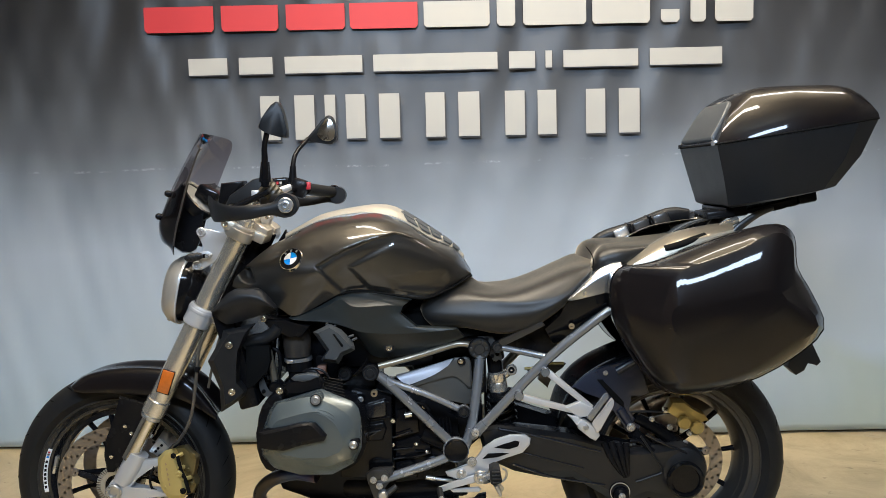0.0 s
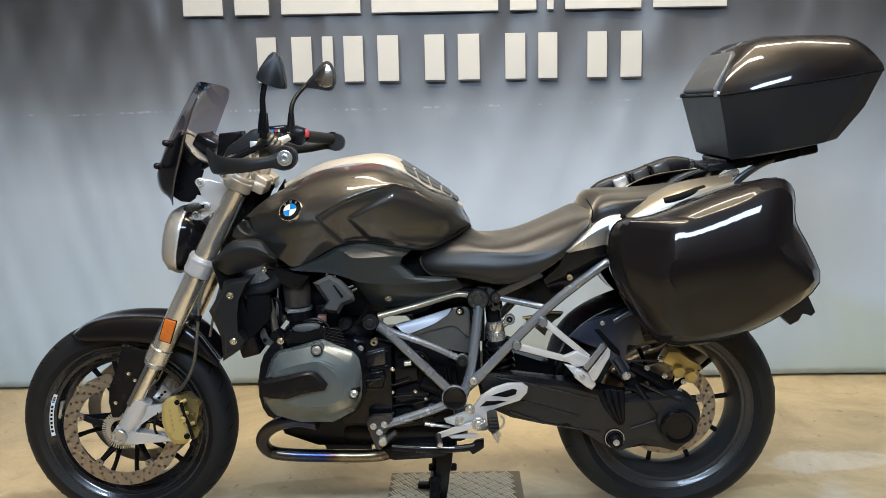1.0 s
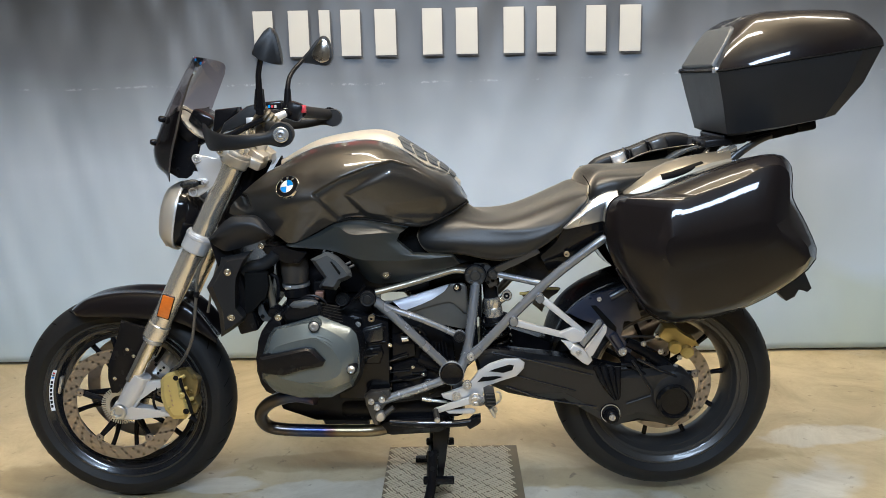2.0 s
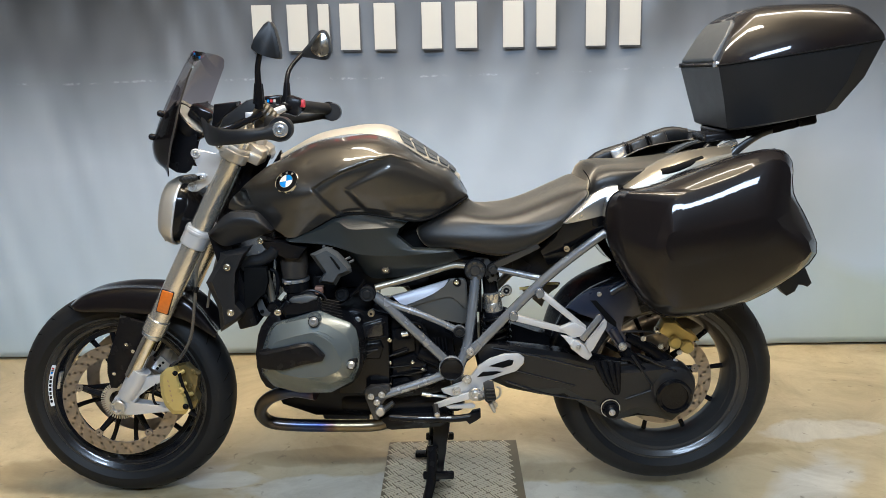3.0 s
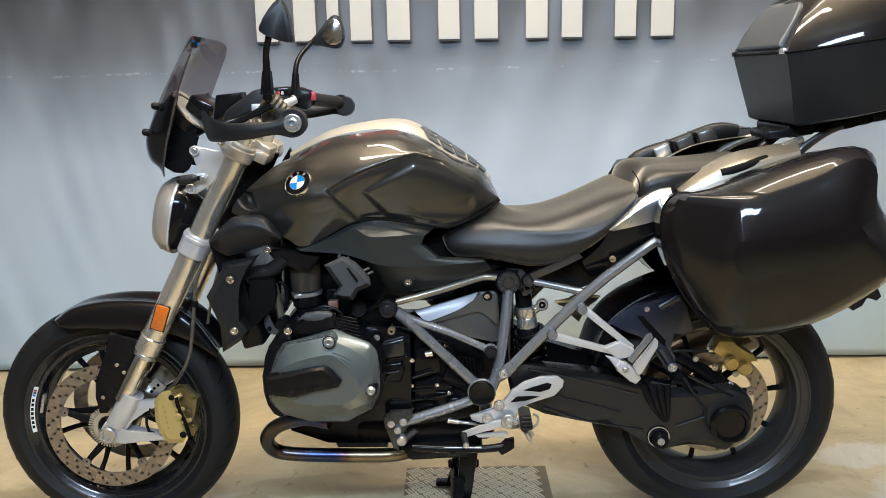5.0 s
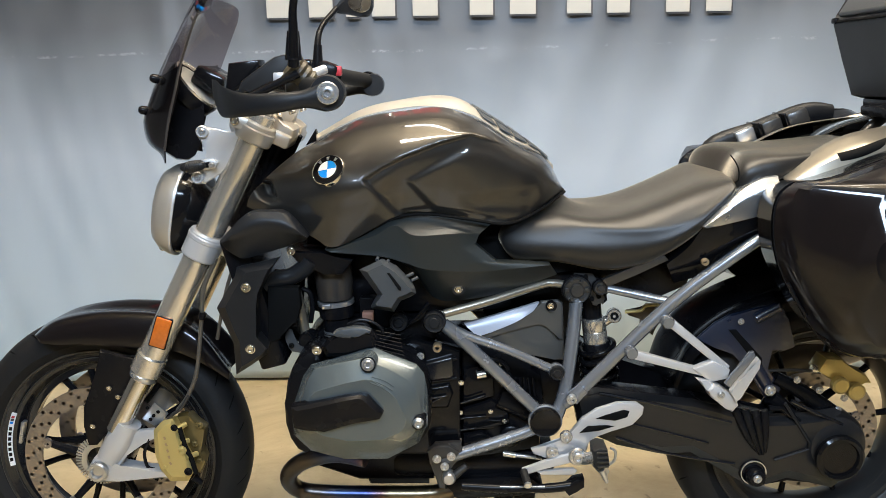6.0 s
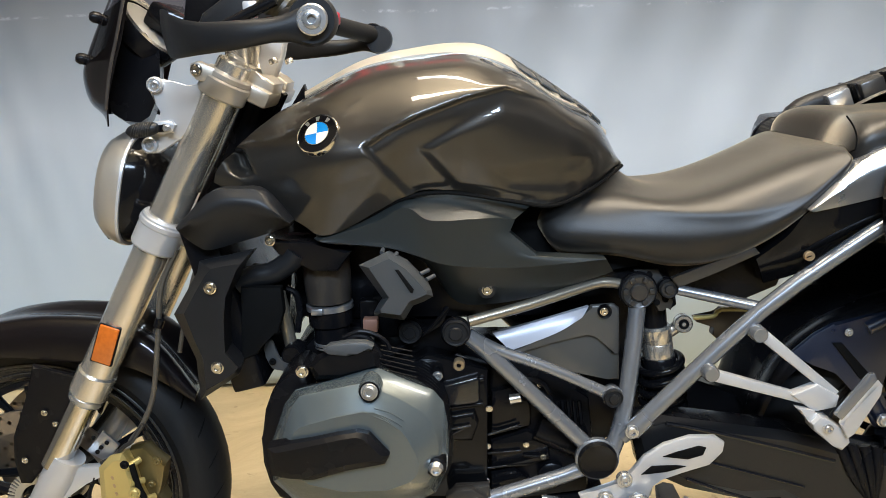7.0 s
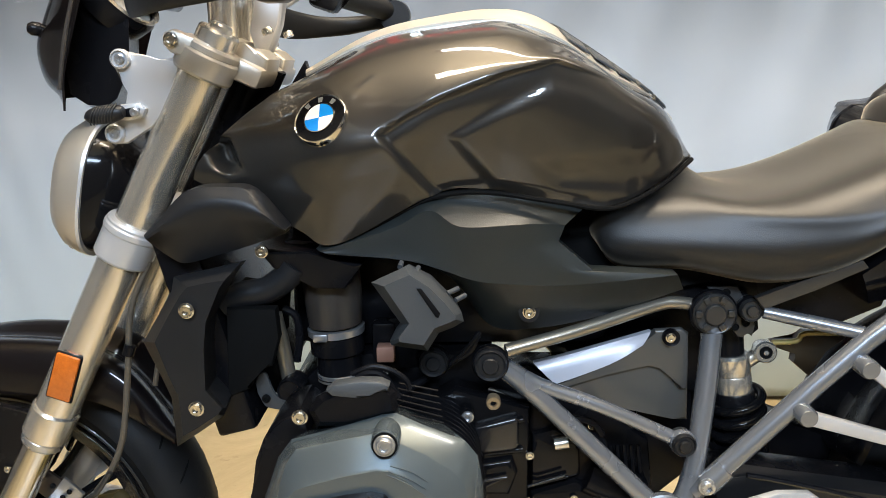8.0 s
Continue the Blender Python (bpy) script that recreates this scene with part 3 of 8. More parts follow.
def wheel(name, x, z, tyre_r, tyre_w, rim_r, rim_w, spokes, twist, material, grooves, lip, spread=0.20):
    hub = part(name, lathe([(0.016, -0.06), (0.04, -0.06), (0.045, -0.03), (0.05, 0), (0.045, 0.03), (0.04, 0.06), (0.016, 0.06)], (x, 0, z), (0, -1, 0), 32), material, bike)
    w = tyre_w / 2

    def crown(a):
        return rim_r + 0.024 + (tyre_r - rim_r - 0.024) * math.sin(a) ** 0.9, -w * math.cos(a)
    prof = [crown(math.pi * k / 20) for k in range(21)]
    part("tyre", lathe([(rim_r + 0.007, -rim_w / 2 - 0.001)] + prof + [(rim_r + 0.007, rim_w / 2 + 0.001), (rim_r + 0.007, rim_w / 2 - 0.006), (rim_r + 0.007, -rim_w / 2 + 0.006)], (x, 0, z), (0, -1, 0), 96, None, True), RUBBER, hub, "black rubber tyre")
    bm = bmesh.new()
    for k in range(grooves):
        for s in (-1, 1):
            a0 = 2 * math.pi * (k + (0.5 if s > 0 else 0)) / grooves
            pts = []
            for q in range(5):
                rr, yy = crown(math.pi * (0.5 - s * (0.10 + 0.22 * q / 4)))
                t = a0 + s * 0.10 * q / 4
                pts.append((x + (rr - 0.0016) * math.cos(t), -yy * 0.985, z + (rr - 0.0016) * math.sin(t)))
            tube(pts, [0.0012, 0.0024, 0.0026, 0.0022, 0.001], 5, 2, bm)
    tagged(part("tread_groove", bm, GAPSHADE, hub), kind="stuff")
    rw = rim_w / 2
    rp = [(rim_r, -rw), (rim_r + 0.006, -rw - 0.003), (rim_r + 0.006, -rw + 0.004), (rim_r - 0.020, -rw + 0.012), (rim_r - 0.031, -rw + 0.03), (rim_r - 0.044, -0.012), (rim_r - 0.044, 0.012), (rim_r - 0.031, rw - 0.03), (rim_r - 0.020, rw - 0.012), (rim_r + 0.006, rw - 0.004), (rim_r + 0.006, rw + 0.003), (rim_r, rw), (rim_r - 0.006, rw - 0.006), (rim_r - 0.009, rw - 0.007), (rim_r - 0.015, rw - 0.016), (rim_r - 0.020, rw - 0.018), (rim_r - 0.030, 0.016), (rim_r - 0.038, 0.012), (rim_r - 0.038, -0.012), (rim_r - 0.030, -0.016), (rim_r - 0.020, -rw + 0.018), (rim_r - 0.015, -rw + 0.016), (rim_r - 0.009, -rw + 0.007), (rim_r - 0.006, -rw + 0.006)]
    # Lip rings; on the front rim their paler grey stands in for highlights.
    for rr, yy, h in ((rim_r + 0.0055, rw + 0.0035, 0.0028), (rim_r - 0.0120, rw - 0.0075, 0.0012), (rim_r - 0.0290, rw - 0.0275, 0.0014)):
        part("rim_edge", lathe([(rr - h, -yy + h * 0.6), (rr - h * 0.5, -yy - h * 0.3), (rr + h * 0.5, -yy - h * 0.4), (rr + h, -yy)], (x, 0, z), (0, 1, 0), 96, None, True), lip, hub)
    part("rim", lathe(rp, (x, 0, z), (0, -1, 0), 96, None, True), material, hub)
    for k in range(spokes):
        for s in (-1, 1):
            a = 2 * math.pi * k / spokes + twist
            b = a + s * spread
            p0 = Vector((x + 0.040 * math.cos(a + s * 0.5), s * 0.012, z + 0.040 * math.sin(a + s * 0.5)))
            p1 = Vector((x + 0.12 * math.cos(a + s * spread), s * 0.01, z + 0.12 * math.sin(a + s * spread)))
            p2 = Vector((x + (rim_r - 0.043) * math.cos(b), s * 0.006, z + (rim_r - 0.043) * math.sin(b)))
            part("spoke", tube([p0, p1, p2], [0.011, 0.0065, 0.0075], 10, 4, None, 0.9), SATIN, hub)
    return hub


def brake_disc(parent, x, y, z, r, inner, holes, buttons, twist=0.3):
    """A ring of three bands with a hole drilled right through every third cell of each band."""
    bm = bmesh.new()
    cols, bands = holes * 3, 3
    seen = {}

    def at(rad, a, key=None):
        if key is None:
            return bm.verts.new((x + rad * math.cos(a), y - 0.0022, z + rad * math.sin(a)))
        if key not in seen:
            seen[key] = at(rad, a)
        return seen[key]
    step = 2 * math.pi / cols
    for i in range(cols):
        for b in range(bands):
            r0, r1 = inner + (r - inner) * b / bands, inner + (r - inner) * (b + 1) / bands
            quad = [at(r0, i * step, (i, b)), at(r1, i * step, (i, b + 1)), at(r1, (i + 1) * step, ((i + 1) % cols, b + 1)), at(r0, (i + 1) * step, ((i + 1) % cols, b))]
            if (i + b * 2) % 3:
                bm.faces.new(quad)
                continue
            rm, am, h = (r0 + r1) / 2, (i + 0.5) * step, 0.0037
            ring = [at(rm + h * math.cos(q), am + h * math.sin(q) / rm) for q in (math.pi * 1.25 - math.pi / 4 * k for k in range(8))]
            for k in range(4):
                bm.faces.new((quad[k], ring[2 * k], ring[2 * k + 1], ring[(2 * k + 2) % 8], quad[(k + 1) % 4]))
    ext = bmesh.ops.extrude_face_region(bm, geom=bm.faces[:])
    bmesh.ops.translate(bm, verts=[v for v in ext["geom"] if isinstance(v, bmesh.types.BMVert)], vec=(0, 0.0044, 0))
    d = part("brake_disc", bm, DISC, parent, "drilled steel brake disc")
    for k in range(buttons):
        a = 2 * math.pi * k / buttons + twist
        rad = inner - 0.006
        part("disc_rivet", lathe([(0.011, -0.003), (0.011, 0.004), (0.006, 0.005), (0.005, 0.003), (0, 0.003)], (x + rad * math.cos(a), y, z + rad * math.sin(a)), (0, -1, 0), 14), DISC, d)
        part("disc_arm", tube([(x + rad * math.cos(a), y + 0.003, z + rad * math.sin(a)), (x + 0.04 * math.cos(a + 0.25), y + 0.014, z + 0.04 * math.sin(a + 0.25))], [0.007, 0.011], 8, 1), SATIN, d)
    return d


fw = wheel("front_wheel", FX, FZ, 0.298, 0.122, 0.221, 0.092, 5, 0.716, RIMBLACK, 30, RIMGREY)
brake_disc(fw, FX, -0.078, FZ, 0.160, 0.124, 26, 5)
brake_disc(fw, FX, 0.078, FZ, 0.160, 0.124, 26, 5, 0.8)
rear = wheel("rear_wheel", RX, RZ, 0.303, 0.178, 0.219, 0.140, 5, 0.419, RIMGREY, 30, RIMGREY, 0.314)
brake_disc(rear, RX, -0.050, RZ, 0.131, 0.097, 22, 5)
# lettering strip on the front rim, as plain bars
def rim_patch(name, a0, a1, r0, r1, material, lift, n=2):
    bm = bmesh.new()
    grid_mesh([[(FX + r * math.cos(a), -(0.0360 + (r - 0.201) * 0.38 + lift), FZ + r * math.sin(a)) for a in (a0 + (a1 - a0) * q / (n - 1) for q in range(n))] for r in (r0, r1)], bm)
    edge_out(bm, 0.001)
    return part(name, bm, material, fw)


rim_patch("rim_sticker", 2.70, 3.28, 0.2070, 0.2165, WHITE, 0.0012, 16)
for k in range(7):
    rim_patch("rim_print", 2.86 + 0.056 * k, 2.896 + 0.056 * k, 0.2092, 0.2145, SATIN, 0.0024)
for k, ink in enumerate((REDPLASTIC, DARKINK, BLUE)):
    rim_patch("rim_print", 2.735 + 0.032 * k, 2.759 + 0.032 * k, 0.2092, 0.2147, ink, 0.0024)
part("balance_weight", box((FX - 0.1830, -0.034, FZ + 0.045), (0.008, 0.016, 0.050), 0.002, (0, 14, 0)), SILVER, fw)
# wheel speed ring
bm = bmesh.new()
for k in range(48):
    a = 2 * math.pi * k / 48
    box((FX + 0.047 * math.cos(a), -0.082, FZ + 0.047 * math.sin(a)), (0.013, 0.003, 0.0032), 0, (0, -math.degrees(a), 0), bm)
part("sensor_ring", bm, SILVER, fw)
part("sensor_disc", lathe([(0.03, -0.002), (0.041, -0.002), (0.041, 0.003), (0.03, 0.003)], (FX, -0.082, FZ), (0, -1, 0), 40, None, True), SILVER, fw)

# ---- fork and front end ----
built_before = set(bike.children)
FA, FB = Vector((-0.357, -0.105, 0.985)), Vector((-0.606, -0.105, 0.522))
FD = (FB - FA).normalized()


def collar(name, at, half, r, material, label="", axis=None):
    """A turned ring round the fork with softened edges."""
    return pair(name, lathe([(r - 0.002, -half), (r, -half + 0.003), (r, half - 0.003), (r - 0.002, half)], at, axis or FD, 36), material, None, label, 20)


pair("fork_tube", tube([FA, FB], 0.0275, 32, 1), CHAMPAGNE, None, "champagne anodised fork tube")
pair("fork_slider", tube([FB - FD * 0.01, Vector((-0.685, -0.105, 0.380))], 0.0220, 26, 1), CHROME, None, "polished steel lower fork tube")
collar("fork_seal", FB + FD * 0.002, 0.022, 0.0305, CHAMPAGNE)
collar("fork_seal_lip", FB + FD * 0.03, 0.007, 0.0275, SILVER)
UP, LO = Vector((-0.366, -0.105, 0.968)), Vector((-0.479, -0.105, 0.758))
collar("upper_clamp_ring", UP, 0.014, 0.036, BEZEL, "champagne cast top clamp")
collar("upper_clamp_step", UP - FD * 0.018, 0.006, 0.0335, BEZEL)
collar("fork_cap", UP - FD * 0.032, 0.011, 0.025, CHAMPAGNE)
collar("fork_cap_hex", UP - FD * 0.046, 0.005, 0.013, SILVER)
collar("lower_clamp_ring", LO, 0.026, 0.0355, WHITESILVER, "light silver lower fork clamp")
collar("lower_clamp_step", LO - FD * 0.015, 0.006, 0.037, WHITESILVER)
part("upper_clamp", box((UP.x + 0.03, 0, UP.z - 0.005), (0.07, 0.2, 0.026), 0.006, (0, 26, 0)), BEZEL, bike)
pair("clamp_arm", slab([(-0.388, -0.081, 0.992), (-0.357, -0.081, 1.001), (-0.327, -0.081, 0.987), (-0.310, -0.081, 0.984), (-0.297, -0.081, 0.972), (-0.301, -0.081, 0.958), (-0.312, -0.081, 0.955), (-0.331, -0.081, 0.968), (-0.347, -0.081, 0.952), (-0.364, -0.081, 0.956)], 0.07, 0.006, 1, (0, 1, 0), None, 3), BEZEL, None, "champagne cast top clamp arm")
pair("clamp_tab", slab([(-0.404, -0.134, 1.004), (-0.392, -0.134, 1.008), (-0.352, -0.134, 0.990), (-0.358, -0.134, 0.968), (-0.398, -0.134, 0.982), (-0.406, -0.134, 0.992)], 0.022, 0.005), BEZEL)
pair("clamp_bolt", lathe([(0.007, 0), (0.007, 0.006), (0.006, 0.008), (0.003, 0.008), (0.003, 0.005), (0, 0.005)], (-0.300, -0.060, 1.002), (-0.3, 0, 0.95), 18), CHAMPAGNE)
part("lower_clamp", box((LO.x + 0.025, 0, LO.z), (0.08, 0.2, 0.04), 0.008, (0, 26, 0)), WHITESILVER, bike)
part("steering_head", tube([UP + Vector((0.045, 0.105, 0)), LO + Vector((0.045, 0.105, 0))], 0.03, 20, 1), SATIN, bike)
screw(bike, (-0.394, -0.135, 0.996), 0.008)
# bar risers
pair("bar_riser", tube([Vector((-0.358, -0.050, 0.989)), Vector((-0.358, -0.050, 1.036)), Vector((-0.358, -0.050, 1.076))], 0.017, 18, 3), CHAMPAGNE)
pair("riser_block", slab([(-0.326, -0.020, 0.973), (-0.334, -0.020, 1.009), (-0.324, -0.020, 1.050), (-0.308, -0.020, 1.071), (-0.287, -0.020, 1.063), (-0.297, -0.020, 1.015), (-0.310, -0.020, 0.984)], 0.03, 0.004), WHITESILVER)

# axle clamp casting
pair("axle_lug", slab([(-0.721, -0.125, 0.273), (-0.743, -0.125, 0.277), (-0.750, -0.125, 0.299), (-0.732, -0.125, 0.326), (-0.703, -0.125, 0.329), (-0.681, -0.125, 0.305), (-0.586, -0.125, 0.297), (-0.586, -0.125, 0.279), (-0.686, -0.125, 0.280)], 0.032, 0.005), WHITESILVER, None, "light silver cast axle clamp")
pair("lug_web", slab([(-0.706, -0.118, 0.326), (-0.680, -0.118, 0.369), (-0.640, -0.118, 0.380), (-0.581, -0.118, 0.384), (-0.581, -0.118, 0.372), (-0.633, -0.118, 0.356), (-0.669, -0.118, 0.331), (-0.681, -0.118, 0.302)], 0.018, 0.004), WHITESILVER)
pair("axle_sleeve", tube([Vector((-0.660, -0.105, 0.396)), Vector((-0.680, -0.105, 0.360)), Vector((-0.708, -0.108, 0.318))], [0.026, 0.0285, 0.024], 24, 3), WHITESILVER)
pair("axle_bolt", lathe([(0.021, -0.006), (0.021, 0.006), (0.018, 0.009), (0.012, 0.009), (0.010, 0.003), (0, 0.003)], Vector((-0.723, -0.128, 0.300)), (0, -1, 0), 28), SILVER)

# calipers
cal_line_b = [(-0.598, -0.140, 0.392), (-0.578, -0.140, 0.412), (-0.559, -0.140, 0.416), (-0.548, -0.140, 0.391), (-0.541, -0.140, 0.356), (-0.531, -0.140, 0.330), (-0.526, -0.140, 0.301), (-0.538, -0.140, 0.282), (-0.574, -0.140, 0.282), (-0.592, -0.140, 0.308), (-0.600, -0.140, 0.341)]
cal_line_c = [(-0.588, -0.147, 0.389), (-0.573, -0.147, 0.405), (-0.561, -0.147, 0.408), (-0.554, -0.147, 0.389), (-0.549, -0.147, 0.359), (-0.539, -0.147, 0.330), (-0.534, -0.147, 0.306), (-0.541, -0.147, 0.294), (-0.568, -0.147, 0.295), (-0.581, -0.147, 0.314), (-0.589, -0.147, 0.343)]
cal = pair("front_caliper", rings_body([inset(cal_line_b, 0.12, -0.105), cal_line_b, cal_line_c], None, 1), GOLD, None, "gold painted brake caliper", 25)
cal_back = [(-0.560, -0.097, 0.410), (-0.538, -0.097, 0.413), (-0.523, -0.097, 0.395), (-0.505, -0.097, 0.380), (-0.511, -0.097, 0.351), (-0.518, -0.097, 0.329), (-0.509, -0.097, 0.306), (-0.521, -0.097, 0.282), (-0.549, -0.097, 0.280), (-0.562, -0.097, 0.315), (-0.562, -0.097, 0.369)]
pair("caliper_back", rings_body([inset(cal_back, 0.10, -0.075), inset(cal_back, 0.0, -0.100), inset(cal_back, 0.05, -0.112), inset(cal_back, 0.30, -0.114)], None, 1), GOLDDARK, None, "", 25)
for at in ((-0.515, -0.119, 0.393), (-0.526, -0.119, 0.352), (-0.519, -0.119, 0.315)):
    screw(bike, at, 0.006, GOLDDARK)
pair("caliper_gap", tube([(-0.545, -0.143, 0.398), (-0.538, -0.143, 0.360), (-0.528, -0.143, 0.334), (-0.520, -0.143, 0.299)], 0.005, 8, 3), GAPSHADE)
for at, r, mt in (((-0.543, -0.147, 0.352), 0.0090, GOLD), ((-0.554, -0.147, 0.400), 0.0065, SATIN), ((-0.534, -0.147, 0.306), 0.0075, SATIN), ((-0.511, -0.122, 0.393), 0.006, GOLDDARK), ((-0.579, -0.149, 0.318), 0.004, GOLD)):
    screw(bike, at, r, mt)
for a, b in (((-0.547, -0.146, 0.368), (-0.534, -0.130, 0.364)), ((-0.537, -0.146, 0.336), (-0.520, -0.126, 0.334)), ((-0.553, -0.146, 0.393), (-0.538, -0.126, 0.398))):
    part("caliper_bridge", tube([a, b], 0.0055, 10, 1), GOLD, bike)
for k in range(5):
    part("caliper_print", box(Vector((-0.575, -0.148, 0.378)).lerp(Vector((-0.568, -0.148, 0.324)), k / 4), (0.006, 0.001, 0.0035), 0, (0, 70, 0)), BRASS, cal)
bar("caliper_hose", [(-0.598, -0.130, 0.394), (-0.576, -0.130, 0.406), (-0.559, -0.130, 0.422), (-0.546, -0.130, 0.431), (-0.526, -0.130, 0.459)], 0.0035, RIMGREY, None, 8, 4)
bar("sensor_cable", [(-0.618, -0.115, 0.363), (-0.631, -0.115, 0.331), (-0.627, -0.115, 0.302), (-0.612, -0.115, 0.295), (-0.599, -0.115, 0.275)], 0.0035, SATIN, None, 8, 4)
part("bleed_valve", tube([(-0.534, -0.120, 0.280), (-0.518, -0.120, 0.266)], [0.008, 0.006], 12, 1), SATIN, bike)
# inner disc carrier plates seen through the wheel
part("carrier_plate", slab([(-0.642, -0.085, 0.393), (-0.612, -0.085, 0.428), (-0.587, -0.085, 0.403), (-0.610, -0.085, 0.371)], 0.006, 0.002), SILVER, bike)
for q in ((-0.626, -0.088, 0.418), (-0.605, -0.088, 0.409), (-0.622, -0.088, 0.393), (-0.615, -0.088, 0.401)):
    screw(bike, q, 0.0035, SATIN)

# fender, its stays and reflector
FW = skin([
    [(-0.880, 0, 0.555), (-0.840, 0, 0.583), (-0.775, 0, 0.600), (-0.696, 0, 0.603), (-0.602, 0, 0.593), (-0.535, 0, 0.558), (-0.473, 0, 0.475)],
    [(-0.856, -0.050, 0.565), (-0.814, -0.050, 0.592), (-0.751, -0.050, 0.606), (-0.676, -0.050, 0.610), (-0.585, -0.050, 0.600), (-0.522, -0.050, 0.564), (-0.462, -0.050, 0.483)],
    [(-0.843, -0.068, 0.565), (-0.803, -0.068, 0.581), (-0.745, -0.068, 0.590), (-0.672, -0.068, 0.591), (-0.581, -0.068, 0.579), (-0.521, -0.068, 0.548), (-0.459, -0.068, 0.482)],
    [(-0.836, -0.072, 0.559), (-0.803, -0.072, 0.555), (-0.747, -0.072, 0.555), (-0.674, -0.072, 0.548), (-0.583, -0.072, 0.540), (-0.527, -0.072, 0.519), (-0.461, -0.072, 0.474)]], 7, 4, True, 0.005, (), (0, 0.3, -1))
part("front_fender", FW, PAINT, bike, "dark brown metallic front fender")
pair("fender_stay", slab([(-0.711, -0.088, 0.544), (-0.700, -0.088, 0.534), (-0.637, -0.088, 0.523), (-0.663, -0.088, 0.451), (-0.692, -0.088, 0.403), (-0.715, -0.088, 0.364), (-0.739, -0.088, 0.337), (-0.756, -0.088, 0.337), (-0.762, -0.088, 0.381), (-0.758, -0.088, 0.420), (-0.730, -0.088, 0.481)], 0.012, 0.004), SATIN)
for at in ((-0.698, -0.092, 0.464), (-0.740, -0.092, 0.382), (-0.683, -0.090, 0.444)):
    screw(bike, at, 0.005)
part("reflector", box((-0.567, -0.137, 0.592), (0.030, 0.006, 0.060), 0.002, (0, 20, 0)), AMBER, bike, "amber plastic reflector")
part("reflector_mount", box((-0.568, -0.133, 0.591), (0.034, 0.006, 0.064), 0.002, (0, 20, 0)), SATIN, bike)
# hoses
bar("brake_hose", [(-0.455, -0.110, 0.732), (-0.484, -0.110, 0.672), (-0.496, -0.110, 0.596), (-0.512, -0.110, 0.503), (-0.533, -0.110, 0.453), (-0.557, -0.110, 0.421)], 0.0042, HOSE, None, 10, 6)
bar("brake_hose", [(-0.423, -0.090, 0.727), (-0.445, -0.090, 0.667), (-0.462, -0.090, 0.605), (-0.472, -0.090, 0.562)], 0.0035, HOSE, None, 10, 6)
bar("hose_clip", [(-0.489, -0.112, 0.624), (-0.494, -0.112, 0.612)], 0.0075, SATIN)

# ---- headlight ----
HC, tip = Vector((-0.554, 0, 0.817)), radians(12)
HAX, HUP = Vector((math.cos(tip), 0, -math.sin(tip))), Vector((math.sin(tip), 0, math.cos(tip)))


def lamp_ring(d, h, w, power=2.6, drop=0.0):
    pts = []
    for k in range(40):
        a = 2 * math.pi * k / 40
        c, s = math.cos(a), math.sin(a)
        pts.append(HC + HAX * d + HUP * (h * math.copysign(abs(s) ** (2 / power), s) - drop) + Vector((0, w * math.copysign(abs(c) ** (2 / power), c), 0)))
    return pts


part("headlight_bezel", rings_body([lamp_ring(-0.034, 0.056, 0.064, 2.5), lamp_ring(-0.028, 0.074, 0.082, 2.5), lamp_ring(-0.012, 0.087, 0.097, 2.6), lamp_ring(0.006, 0.093, 0.101, 2.7), lamp_ring(0.014, 0.093, 0.101, 2.7), lamp_ring(0.014, 0.080, 0.09, 2.7)]), BEZEL, bike, "champagne headlight shell", 50)
part("headlight_housing", rings_body([lamp_ring(0.008, 0.088, 0.097, 2.7), lamp_ring(0.02, 0.088, 0.097, 2.7), lamp_ring(0.045, 0.078, 0.088, 3), lamp_ring(0.07, 0.05, 0.06)]), GLOSSBLACK, bike)
part("headlight_trim", rings_body([lamp_ring(0.0135, 0.0942, 0.1022, 2.7), lamp_ring(0.0175, 0.0935, 0.1015, 2.7)]), WHITESILVER, bike)
part("headlight_lens", rings_body([lamp_ring(-0.030, 0.066, 0.074, 3), lamp_ring(-0.037, 0.05, 0.056), lamp_ring(-0.041, 0.02, 0.025)]), CLEAR, bike, "clear headlight lens", 60)
screw(bike, (-0.581, -0.040, 0.742), 0.007)
# bracket with its turn signal stub
pair("lamp_bracket", slab([(-0.470, -0.124, 0.971), (-0.467, -0.124, 0.980), (-0.459, -0.124, 0.984), (-0.448, -0.124, 0.984), (-0.435, -0.124, 0.976), (-0.416, -0.124, 0.970), (-0.387, -0.124, 0.978), (-0.401, -0.124, 0.946), (-0.416, -0.124, 0.913), (-0.429, -0.124, 0.898), (-0.463, -0.124, 0.878), (-0.479, -0.124, 0.878), (-0.488, -0.124, 0.884), (-0.487, -0.124, 0.893), (-0.480, -0.124, 0.901), (-0.467, -0.124, 0.905), (-0.459, -0.124, 0.921), (-0.450, -0.124, 0.938), (-0.456, -0.124, 0.950), (-0.466, -0.124, 0.960)], 0.014, 0.004), WHITESILVER, None, "light silver headlight bracket")
for at in ((-0.458, -0.127, 0.976), (-0.473, -0.127, 0.891)):
    pair("bracket_boss", lathe([(0.0115, -0.004), (0.0115, 0.003), (0.0095, 0.005), (0.0085, 0.002), (0, 0.002)], at, (0, -1, 0), 24), WHITESILVER)
    screw(bike, at, 0.0065, SILVER)
pair("signal_mount", slab([(-0.472, -0.133, 0.918), (-0.461, -0.133, 0.925), (-0.439, -0.133, 0.926), (-0.432, -0.133, 0.919), (-0.437, -0.133, 0.909), (-0.450, -0.133, 0.906), (-0.464, -0.133, 0.906)], 0.010, 0.003), WHITESILVER)
